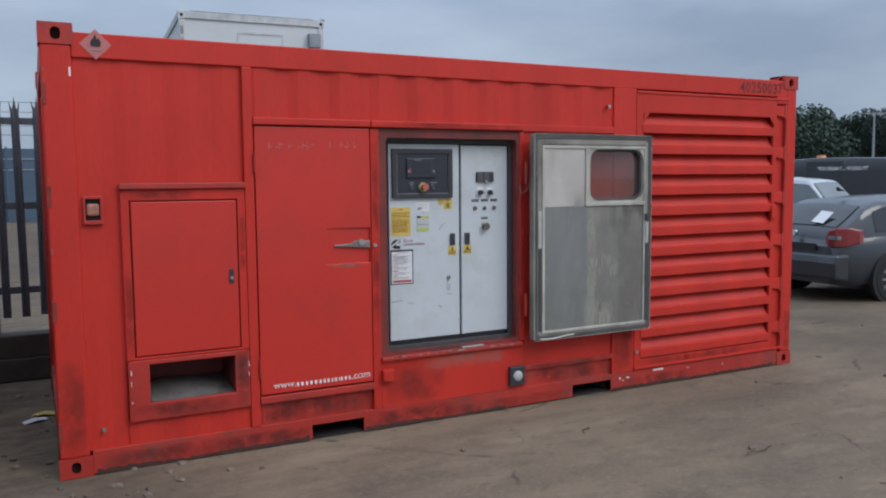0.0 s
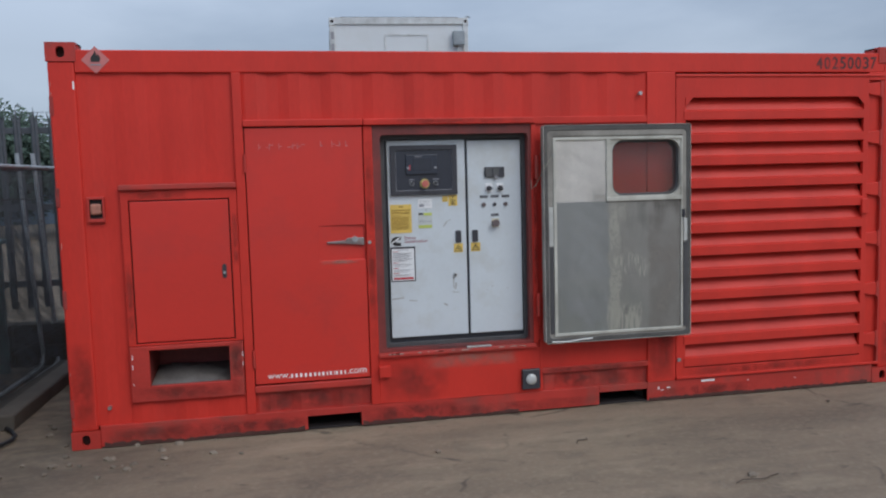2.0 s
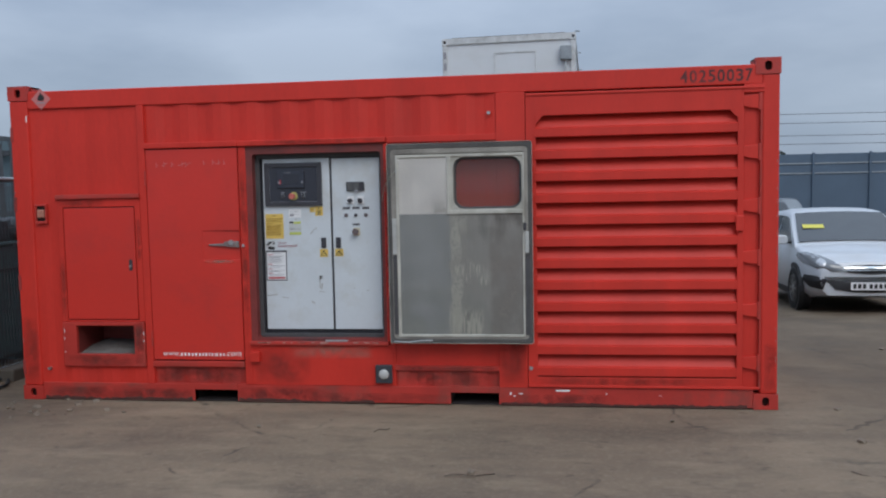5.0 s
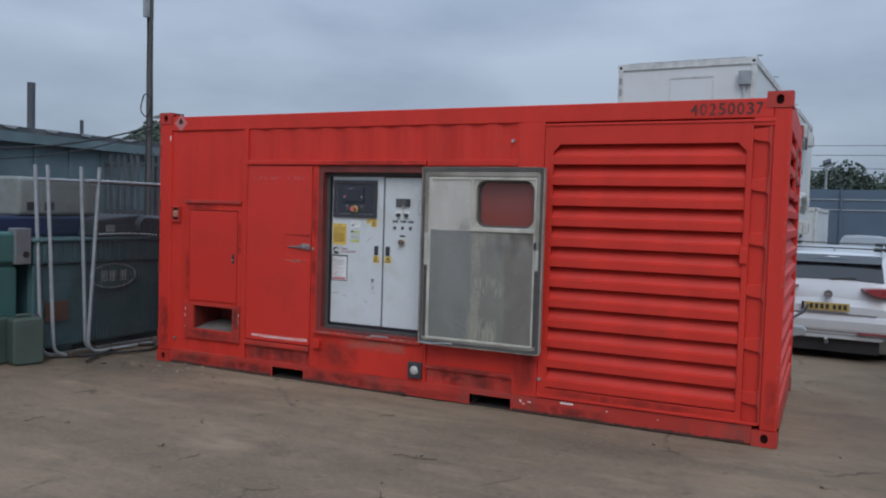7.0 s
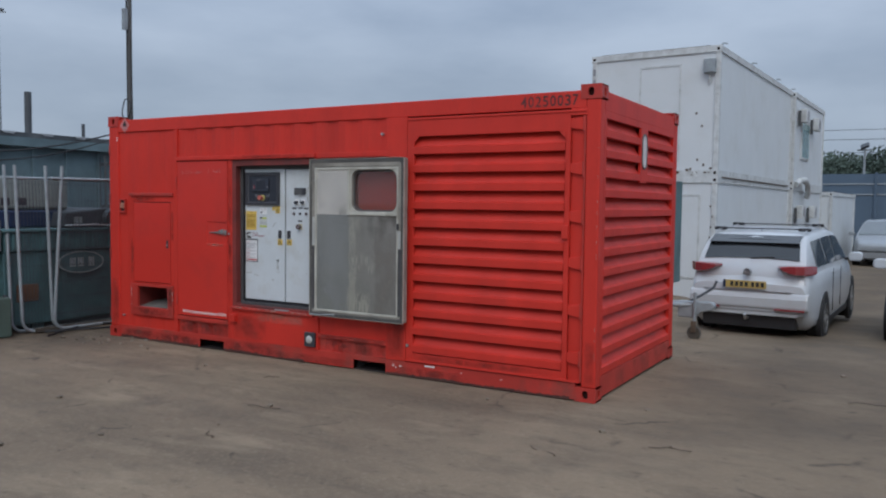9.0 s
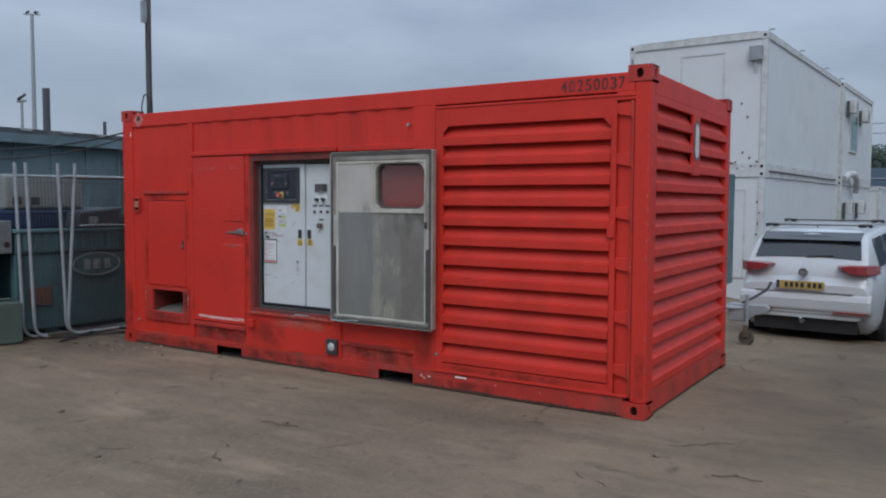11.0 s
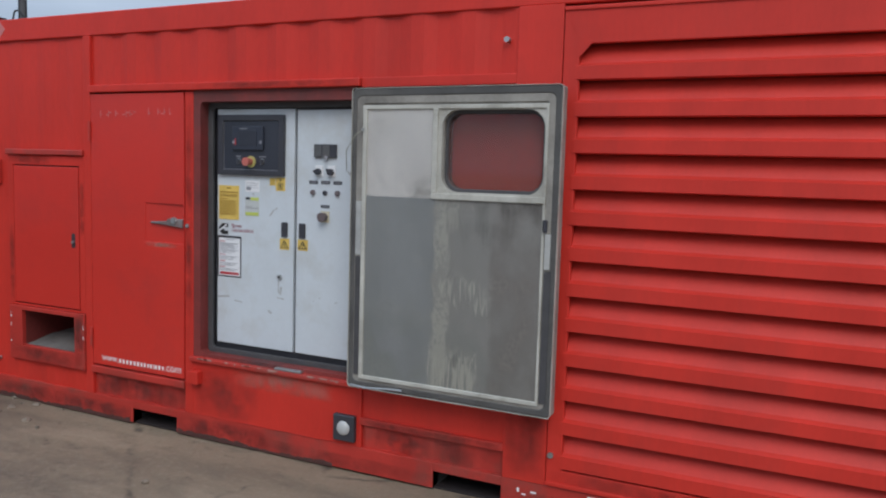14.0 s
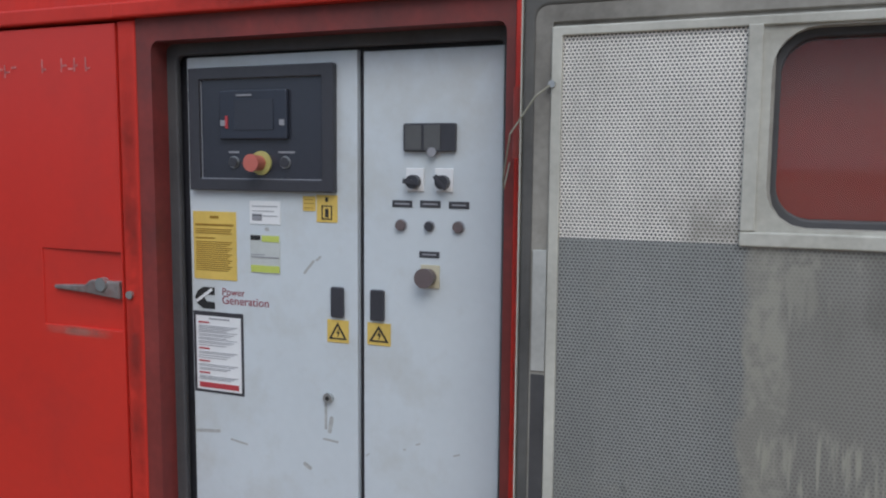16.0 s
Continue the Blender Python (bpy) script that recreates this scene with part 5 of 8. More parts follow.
cab_box("stop_plate", 2.846, 2.898, F - 0.004, F, 1.335, 1.395, mat("aged_yellow_plate", (0.55, 0.5, 0.36), 0.6), right_door)
cab_cyl("stop_button", 2.868, 1.364, F - 0.04, F - 0.004, 0.026, BROWN, right_door, "dark red stop button", 20, 0.022)
# scuffs and drips with their own shape
r = random.Random(5)
for x0, z0, w, h, tilt in ((2.51, 1.37, 0.05, 0.007, -50), (2.54, 1.395, 0.02, 0.006, -40), (2.56, 0.96, 0.008, 0.09, 0), (2.575, 0.885, 0.05, 0.006, 5), (2.575, 0.93, 0.012, 0.05, 10), (2.16, 0.86, 0.09, 0.01, -6), (2.27, 0.84, 0.06, 0.006, 8), (2.5, 0.8, 0.03, 0.012, 30), (2.69, 0.86, 0.014, 0.004, -40), (2.84, 0.91, 0.014, 0.004, -20), (2.95, 0.895, 0.02, 0.004, -20), (2.8, 0.89, 0.008, 0.004, 0), (2.395, 1.5, 0.022, 0.016, 30), (2.375, 1.47, 0.014, 0.01, 0)):
    k = part("scuff", Mesh().prism(round_rect(-w / 2, w / 2, -h / 2, h / 2, min(w, h) * 0.45, 4), "y", -0.0006, 0.0006), GREY_MARK if w < 0.05 or tilt else mat("dried_drip", (0.42, 0.39, 0.3), 0.8), left_door if x0 < 2.67 else right_door)
    k.matrix_basis = pose(x0 - 2.585, yy - 0.0004, z0 - 0.14, 0, tilt, 0)


# ---- things beside the container's end: fence, tanks, shed ----
GALV = mat("weathered_galvanised_tube", (0.3, 0.33, 0.35), 0.6, metal=0.3, vary=0.2, scale=8, bump=0.1)
FENCE_DARK = mat("dark_painted_fence_steel", (0.066, 0.074, 0.084), 0.6, vary=0.3, scale=6, rand=0.15)
BIN_BLACK = mat("dark_teal_tank_paint", (0.075, 0.15, 0.16), 0.5, vary=0.3, scale=3, bump=0.2, dirt=(0.07, 0.07, 0.065), dirt_amount=0.5)
TANK_GREEN = mat("green_tank_paint", (0.037, 0.115, 0.108), 0.5, vary=0.2, scale=3, bump=0.15, dirt=(0.05, 0.07, 0.06), dirt_amount=0.5)
CAN_GREEN = mat("olive_plastic", (0.06, 0.09, 0.075), 0.5, vary=0.2)
SHED_DARK = mat("dark_shed_cladding", (0.115, 0.17, 0.19), 0.7, vary=0.35, scale=2, bump=0.3)
FELT = mat("worn_roofing_felt", (0.07, 0.08, 0.09), 0.9, vary=0.4, scale=3, bump=0.4, dirt=(0.25, 0.26, 0.27), dirt_amount=0.5, dirt_scale=1.2)
SLEEPER = mat("dark_timber_sleeper", (0.055, 0.045, 0.035), 0.85, vary=0.4, scale=5, grain=90, bump=0.6, stretch=(1, 0.2, 1))
KERB = mat("dirty_concrete_kerb", (0.075, 0.064, 0.053), 0.9, vary=0.25, scale=6, bump=0.5, dirt=(0.09, 0.08, 0.065), dirt_amount=0.7)
POLE_WOOD = mat("grey_brown_pole_timber", (0.085, 0.085, 0.085), 0.85, vary=0.35, scale=6, grain=60, bump=0.5, stretch=(3, 3, 0.3))
CABLE = mat("black_cable", (0.014, 0.014, 0.016), 0.6)
BEIGE = mat("dusty_beige_plastic", (0.19, 0.21, 0.2), 0.6, vary=0.2, scale=3, dirt=(0.14, 0.13, 0.11), dirt_amount=0.6)
BLUE = mat("dark_blue_plastic_sheet", (0.015, 0.028, 0.07), 0.5, vary=0.3)
BRICK_DIRTY = mat("rusty_brown_steel", (0.12, 0.06, 0.035), 0.8, vary=0.3, scale=6, bump=0.3)

# palisade fence on a low sleeper wall behind the container's end
palisade = thing("palisade_fence", "dark steel palisade fence with split pointed tops", "fence", pose(0, 2.95, 0))
R2 = random.Random(11)
for z in (2.245, 1.51, 0.765):
    part("rail", Mesh().box(-6.2, 1.6, 0.012, 0.05, z - 0.03, z + 0.03), FENCE_DARK, palisade, bevel=0.004)


def pale_mesh():
    """A W-section pale with three points at the top."""
    m = Mesh()
    w = 0.066
    xs = (-w / 2, -w / 4, 0, w / 4, w / 2)
    ys = (0.0, -0.012, -0.004, -0.012, 0.0)
    tops = (1.86, 1.9, 1.99, 1.9, 1.86)
    vs = [(x, y, 0.0) for x, y in zip(xs, ys)] + [(x, y, t - 0.08) for x, y, t in zip(xs, ys, tops)] + [(x, y + 0.005, 0.0) for x, y in zip(xs, ys)] + [(x, y + 0.005, t - 0.08) for x, y, t in zip(xs, ys, tops)]
    fs = []
    for i in range(4):
        fs += [(i, i + 1, 6 + i, 5 + i), (11 + i, 10 + i, 15 + i, 16 + i)]
    m.add(vs, fs)
    for cx, lean, h in ((-w / 2 + 0.012, -0.022, 0.05), (0, 0, 0.1), (w / 2 - 0.012, 0.022, 0.05)):
        m.add([(cx - 0.012, -0.006, 1.79), (cx + 0.012, -0.006, 1.79), (cx + lean, -0.004, 1.84 + h), (cx - 0.012, 0.003, 1.79), (cx + 0.012, 0.003, 1.79), (cx + lean, 0.001, 1.84 + h)],
              [(0, 1, 2), (5, 4, 3), (0, 3, 4, 1), (1, 4, 5, 2), (2, 5, 3, 0)])
    return m


proto = part("pale", pale_mesh(), FENCE_DARK, palisade)
proto.matrix_basis = pose(-6.1, 0.004, 0.53)
for i in range(1, 51):
    o = new("pale", proto.data)
    o.parent = palisade
    o.matrix_basis = pose(-6.1 + 0.1485 * i, 0.004, 0.53 + R2.uniform(-0.006, 0.006), 0, R2.uniform(-0.7, 0.7), 0)
for x in (-5.9, -3.15, -0.42):
    part("post", Mesh().box(x - 0.05, x + 0.05, 0.05, 0.11, -0.02, 2.3), FENCE_DARK, palisade)
for x in (-6.2, -3.7, -1.2):
    s = part("timber_sleeper", Mesh().box(0, 2.48, -0.11, 0.11, 0, 0.2), SLEEPER, None, bevel=0.012)
    s.matrix_basis = pose(x, 2.82, 0.0)
    tagged(s, "weathered dark timber sleeper under the palisade fence", "sleeper", "sleepers under the fence")
    s2 = copy_thing(s, pose(x + 0.04, 2.84, 0.201))
kerb = part("kerb_stone", Mesh().box(-0.08, 0.08, -0.75, 1.5, 0, 0.13), KERB, None, bevel=0.02)
kerb.matrix_basis = pose(-0.58, 1.35, -0.02, 0, 0, -2)
tagged(kerb, "dirty concrete kerb stone lying along the dirt", "kerb")


# mesh fence panels of bent tube standing together
def tube_panel(at, lean, length=3.3, height=2.0, rake=0.0):
    t = thing("mesh_fence_panel", "temporary fence panel of bent galvanised tube with wire mesh", "fence panel", at @ pose(0, 0, 0, 0, lean, 0), group="temporary fence panels")
    r = 0.14
    pts = [(0, 0.0, height)] + [(0, 0, z) for z in (1.5, 0.8, r)]
    pts += [(0, r - r * math.cos(a), r - r * math.sin(a)) for a in (0.4, 0.8, 1.2, 1.57)]
    pts += [(0, y, 0) for y in (0.8, 1.8, length - r)]
    pts += [(0, length - r + r * math.sin(a), r - r * math.cos(a)) for a in (0.4, 0.8, 1.2, 1.57)]
    pts += [(0, length, 0.8), (0, length, height)]
    pts = [(x, y + (rake * z / height if y < 0.2 else 0), z) for x, y, z in pts]
    part("bent_frame_tube", Mesh().tube([(x, y, z + 0.021) for x, y, z in pts], 0.02, 10), GALV, t, smooth=True)
    part("top_tube", Mesh().tube([(0, -0.02, height - 0.13), (0, length, height - 0.13)], 0.018, 8), GALV, t, smooth=True)
    m = Mesh()
    for i in range(1, int(length / 0.042)):
        y = i * 0.042
        m.box(-0.0015, 0.0015, y - 0.0008, y + 0.0008, 0.03, height - 0.14)
    for i in range(1, 10):
        m.box(-0.001, 0.001, 0.0, length, 0.2 * i - 0.001, 0.2 * i + 0.001)
    tagged(part("wire_mesh", m, FENCE_DARK, t, "thin dark wire mesh"), kind="stuff")
    return t


tube_panel(pose(-0.98, -0.62, 0.0, 0, 0, -1.5), -3.2)
tube_panel(pose(-0.89, -0.54, 0.0, 0, 0, -2.0), -3.4)
tube_panel(pose(-0.86, -0.17, 0.0, 0, 0, -2.5), -0.5, rake=-0.06)
tube_panel(pose(-0.81, -0.19, 0.0, 0, 0, -3.0), 0.5, 3.0, rake=0.12)

# black waste tank behind the mesh
bin_black = thing("waste_tank", "dark teal steel waste tank with a pale oval sign", "tank", pose(-1.75, 0.75, 0))
part("shell", Mesh().prism([(-0.62, 0.06), (0.62, 0.06), (0.66, 0.97), (-0.66, 0.97)], "y", -1.35, 1.5), BIN_BLACK, bin_black, bevel=0.03)
part("upper_band", Mesh().box(-0.69, 0.69, -1.4, 1.55, 0.975, 1.21), BIN_BLACK, bin_black, bevel=0.012)
part("rim", Mesh().box(-0.73, 0.73, -1.44, 1.59, 1.212, 1.25), BIN_BLACK, bin_black, "worn steel rim", bevel=0.012)
for k in range(12):
    part("stiffener", Mesh().box(0.685, 0.712, -1.3 + 0.12 * k, -1.26 + 0.12 * k, 1.0, 1.2), BIN_BLACK, bin_black, bevel=0.004)
for y in (-1.38, 1.5):
    part("rib", Mesh().box(0.6, 0.69, y - 0.03, y + 0.03, 0.05, 0.97), BIN_BLACK, bin_black, bevel=0.008)
for y in (-0.9, 0.9):
    part("skid", Mesh().box(-0.55, 0.55, y - 0.08, y + 0.08, 0, 0.07), BIN_BLACK, bin_black)
WORN_TIN = mat("bare_worn_tin", (0.42, 0.44, 0.45), 0.5, metal=0.4, vary=0.25, scale=20)
PALE = mat("pale_grey_sign_paint", (0.3, 0.34, 0.34), 0.6, vary=0.25, scale=20)
sy, sz = -0.38, 0.81
el = [(sy + 0.33 * math.cos(a), sz + 0.145 * math.sin(a)) for a in [2 * math.pi * i / 32 for i in range(32)]]
el2 = [(sy + 0.31 * math.cos(a), sz + 0.128 * math.sin(a)) for a in [2 * math.pi * i / 32 for i in range(32)]]
m = Mesh().loops([[(0.69, y, z) for y, z in el], [(0.7, y, z) for y, z in el], [(0.7, y, z) for y, z in el2], [(0.69, y, z) for y, z in el2]], closed=True)
part("oval_sign", m, PALE, bin_black, "pale oval sign outline")
part("sign_board", Mesh().loops([[(0.66, y, z) for y, z in el2], [(0.692, y, z) for y, z in el2]]), BIN_BLACK, bin_black)
for y0, z0, z1 in ((-0.17, -0.06, 0.06), (-0.05, -0.06, 0.06), (0.1, -0.06, 0.06)):
    part("sign_bar", Mesh().box(0.692, 0.697, sy + y0, sy + y0 + 0.085, sz + z0, sz + z1), PALE, bin_black)
part("rusty_plate", Mesh().box(0.655, 0.675, -1.24, -0.96, 0.36, 0.57), BRICK_DIRTY, bin_black, "rust-brown plate", bevel=0.004)
part("pale_lid_edge", Mesh().tube([(0.72, -0.62, 1.285), (0.73, -0.2, 1.29), (0.72, 0.1, 1.275), (0.73, 0.24, 1.262)], 0.014, 8), WORN_TIN, bin_black, "bright bent metal edge", bevel=0.006)

# dark covered machinery resting on the tank
TARP = mat("dark_grey_tarpaulin", (0.045, 0.052, 0.06), 0.6, vary=0.3, scale=5, bump=0.4, dirt=(0.1, 0.1, 0.1), dirt_amount=0.4, dirt_scale=4)
cover = thing("covered_machine", "dark tarpaulin-covered machinery resting on the waste tank", "machine", pose(-1.55, 1.1, 1.25))
part("tarpaulin", Mesh().prism([(-0.95, 0.0), (0.95, 0.0), (0.9, 0.16), (0.55, 0.24), (0.2, 0.2), (-0.3, 0.26), (-0.9, 0.2)], "x", -0.5, 0.42), TARP, cover, bevel=0.03)
for y in (-0.25, 0.15, 0.5):
    part("round_housing", Mesh().lathe([(0.02, 0.5), (0.1, 0.5), (0.12, 0.47), (0.12, 0.38)], (0, y, 0.12), "x", 18), TARP, cover, smooth=True)
part("maker_plate", Mesh().box(0.42, 0.428, -0.78, -0.66, 0.06, 0.14), PALE, cover, "small pale plate")

# green fuel tank with hazard labels
tank = thing("fuel_tank", "dark green bunded steel fuel tank with hazard labels", "tank", pose(-1.75, -1.72, 0))
part("shell", Mesh().prism(round_rect(-0.66, 0.66, 0.05, 0.98, 0.05), "y", -0.85, 0.9), TANK_GREEN, tank, bevel=0.015)
part("lid", Mesh().prism(round_rect(-0.69, 0.69, 1.0, 1.32, 0.04), "y", -0.9, 0.93), TANK_GREEN, tank, bevel=0.02)
part("collar", Mesh().box(-0.63, 0.63, -0.82, 0.87, 0.96, 1.02), TANK_GREEN, tank)
for y in (-0.6, 0.6):
    part("skid", Mesh().box(-0.6, 0.6, y - 0.07, y + 0.07, 0, 0.06), BIN_BLACK, tank)
part("corner_bracket", Mesh().box(0.6, 0.72, 0.84, 1.02, 0.99, 1.36), mat("dull_grey_bracket", (0.13, 0.15, 0.155), 0.6, vary=0.25, scale=10), tank, "grey lifting bracket", bevel=0.01)
part("bracket_hole", Mesh().cyl((0.715, 0.96, 1.09), (0.723, 0.96, 1.09), 0.035, 14), DARK, tank)
for k, (y, c) in enumerate(((-0.02, WHITE_LABEL), (0.12, INK_RED))):
    m = Mesh().add([(x, y + a, 0.93 + b) for x in (0.662, 0.668) for a, b in ((0, 0.06), (0.06, 0), (0, -0.06), (-0.06, 0))], [(0, 1, 2, 3), (7, 6, 5, 4), (0, 4, 5, 1), (1, 5, 6, 2), (2, 6, 7, 3), (3, 7, 4, 0)])
    part("hazard_diamond", m, c, tank, "small hazard diamond")
for y in (0.2, 0.29):
    part("label", Mesh().box(0.66, 0.667, y, y + 0.075, 0.87, 0.99), WHITE_LABEL, tank, "white pictogram label")
part("label", Mesh().box(0.69, 0.696, 0.38, 0.5, 1.12, 1.17), WHITE_LABEL, tank)


def jerrycan(at):
    t = thing("jerrycan", "olive green plastic jerrycan standing on the dirt", "jerrycan", at, "jerrycans")
    part("body", Mesh().prism(round_rect(-0.15, 0.15, 0, 0.47, 0.04), "y", -0.085, 0.085), CAN_GREEN, t, bevel=0.02)
    part("carry_grip", Mesh().tube([(-0.1, 0, 0.46), (-0.09, 0, 0.495), (0.04, 0, 0.495), (0.05, 0, 0.46)], 0.014), CAN_GREEN, t, smooth=True)
    part("cap", Mesh().cyl((0.1, 0, 0.46), (0.11, 0, 0.49), 0.028), BLACK, t, "black screw cap")


jerrycan(pose(-0.9, -0.86, 0, 0, 0, 75))
jerrycan(pose(-1.12, -1.06, 0, 0, 0, 88))
crate = thing("plastic_crate", "dusty beige moulded plastic crate on the tanks", "crate", pose(-1.85, -0.15, 1.478))
part("crate_body", Mesh().prism(round_rect(-0.1, 0.45, 0.0, 0.42, 0.05), "y", -0.42, 0.58), BEIGE, crate, bevel=0.03)
part("fork_slot", Mesh().box(0.44, 0.456, -0.33, -0.22, 0.06, 0.15), BLACK, crate)
part("fork_slot", Mesh().box(0.44, 0.456, -0.11, 0.0, 0.06, 0.15), BLACK, crate)
sheet_blue = part("plastic_sheet", Mesh().prism([(-0.5, 0.0), (0.5, 0.0), (0.48, 0.09), (0.1, 0.13), (-0.46, 0.1)], "y", -0.75, 0.1), BLUE, None, bevel=0.02)
sheet_blue.matrix_basis = pose(-1.3, -1.7, 1.325)
tagged(sheet_blue, "folded dark blue plastic sheet on the green tank", "plastic sheet")
under_sheet = part("plastic_sheet", Mesh().prism([(-1.0, 0.0), (0.75, 0.0), (0.72, 0.12), (0.62, 0.225), (-0.66, 0.225), (-0.85, 0.2), (-0.98, 0.1)], "x", -0.4, 0.34), BLUE, None, bevel=0.03)
under_sheet.matrix_basis = pose(-1.72, -0.3, 1.252)
tagged(under_sheet, "folded dark blue plastic sheeting under the beige crate", "plastic sheet")
# long dark shed
shed = thing("shed", "long dark flat-roofed shed with worn felt roof", "shed", pose(-4.6, 1.0, 0))
part("wall", Mesh().box(0.2, 0.4, -9, 9, 0, 2.55), SHED_DARK, shed)
part("wall", Mesh().box(-4, -3.8, -9, 9, 0, 2.9), SHED_DARK, shed)
part("end_wall", Mesh().box(-3.8, 0.2, -9, -8.8, 0, 2.6), SHED_DARK, shed)
part("end_wall", Mesh().box(-3.8, 0.2, 8.8, 9, 0, 2.6), SHED_DARK, shed)
part("roof", Mesh().add([(0.55, -9.2, 2.6), (0.55, 9.2, 2.6), (-4.1, 9.2, 2.95), (-4.1, -9.2, 2.95), (0.55, -9.2, 2.68), (0.55, 9.2, 2.68), (-4.1, 9.2, 3.03), (-4.1, -9.2, 3.03)],
     [(0, 1, 2, 3), (7, 6, 5, 4), (0, 4, 5, 1), (1, 5, 6, 2), (2, 6, 7, 3), (3, 7, 4, 0)]), FELT, shed, "worn grey roofing felt")
part("fascia", Mesh().box(0.5, 0.56, -9.2, 9.2, 2.46, 2.6), SHED_DARK, shed)
for i in range(30):
    part("cladding_batten", Mesh().box(0.4, 0.43, -8.9 + i * 0.6, -8.84 + i * 0.6, 0, 2.5), SHED_DARK, shed)
Rs = random.Random(4)
for i in range(9):
    y = -3 + i * 0.75 + Rs.uniform(-0.2, 0.2)
    part("torn_felt", Mesh().prism([(y, 2.682), (y + Rs.uniform(0.2, 0.4), 2.684), (y + 0.2, 2.64), (y + 0.05, 2.65)], "x", 0.5, 0.566), mat("bare_pale_felt", (0.3, 0.32, 0.34), 0.8), shed)
part("flue_pipe", Mesh().cyl((0.46, 0.62, 2.5), (0.46, 0.62, 3.34), 0.055, 14), FENCE_DARK, shed, "dark flue pipe")
part("flue_pipe", Mesh().cyl((-0.55, 2.33, 2.5), (-0.55, 2.33, 3.02), 0.03, 10), FENCE_DARK, shed, "thin dark flue pipe")
part("roof_box", Mesh().box(-2.6, 0.0, -2.6, -0.2, 2.6, 3.0), SHED_DARK, shed)
part("wall_plate", Mesh().box(0.4, 0.45, -1.9, -1.6, 2.25, 2.36), WHITE_LABEL, shed, "small pale plate")

# telegraph pole with cables wound down it
pole = thing("telegraph_pole", "tall weathered timber telegraph pole with cables", "pole", pose(-2.57, 2.34, 0))
part("shaft", Mesh().cyl((0, 0, 0), (0, 0, 8.5), 0.042, 14, 0.03), POLE_WOOD, pole, smooth=True)
for k in range(3):
    a0 = 2.1 * k
    part("cable_run", Mesh().tube([((0.042 + 0.012 * math.sin(z * 2.3 + 2 * k)) * math.cos(a0 + 0.25 * math.sin(z * 3 + k)), 0.044 * math.sin(a0 + 0.25 * math.sin(z * 3 + k)), z) for z in [0.3 * i for i in range(27)]], 0.009, 6), CABLE, pole)
part("cable_coil", Mesh().tube([(0.02 + 0.1 * math.cos(a) , -0.085 + 0.012 * math.sin(3 * a), 3.05 + 0.16 * math.sin(a)) for a in [0.35 * i for i in range(58)]], 0.009, 6), CABLE, pole, "untidy cable coil")
part("cable_clip", Mesh().box(-0.03, 0.03, -0.12, -0.05, 4.3, 4.62), GALV, pole, "grey conduit stub")


def sagging(name, a, b, drop, r, label, n=14):
    pts = [Vector(a).lerp(Vector(b), i / n) - Vector((0, 0, drop * 4 * (i / n) * (1 - i / n))) for i in range(n + 1)]
    o = part(name, Mesh().tube(pts, r, 6), CABLE, None)
    return tagged(o, label, "cable")


sagging("slack_cable", (-4.0, -2.2, 2.62), (-2.5, 2.3, 2.75), 0.42, 0.012, "slack black cable between shed and pole")
sagging("slack_cable", (-4.0, -1.9, 2.6), (-2.5, 2.3, 2.7), 0.5, 0.01, "slack black cable between shed and pole")
hose = part("hose", Mesh().tube([(-0.75 + 0.12 * math.sin(i * 0.9), -0.35 + 0.12 * i, 0.018 + 0.004 * math.sin(i)) for i in range(16)], 0.016, 8), CABLE, None, smooth=True)
tagged(hose, "black rubber hose lying on the dirt", "hose")
hose = part("hose", Mesh().tube([(-0.55 + 0.1 * math.sin(i * 0.7 + 2), -0.5 + 0.1 * i, 0.016) for i in range(12)], 0.013, 8), CABLE, None, smooth=True)
tagged(hose, "thin black cable lying on the dirt", "hose")
plank = part("plank", Mesh().box(-0.05, 0.05, -1.6, 1.6, 0, 0.05), SLEEPER, None, bevel=0.006)
plank.matrix_basis = pose(-0.78, 1.2, 0.0, 0, 0, -3)
tagged(plank, "dirty timber plank along the kerb", "plank")

# ---- white stacked site cabins behind ----
CABIN = mat("white_cabin_paint", (0.61, 0.64, 0.655), 0.5, vary=0.04, scale=1.5, grain=30, bump=0.05, dirt=(0.5, 0.5, 0.46), dirt_amount=0.35, dirt_scale=1.1)
CABIN_EDGE = mat("grubby_white_edge", (0.54, 0.56, 0.56), 0.6, vary=0.2, scale=6, dirt=(0.2, 0.19, 0.17), dirt_amount=0.55, dirt_scale=5)
RUST = mat("rust_stain", (0.1, 0.07, 0.05), 0.9, vary=0.4, scale=9)
WINDOW_DARK = mat("teal_window_glass", (0.09, 0.2, 0.2), 0.15, vary=0.1)
VENT_GREY = mat("weathered_grey_vent", (0.26, 0.29, 0.31), 0.6, vary=0.25, scale=8)


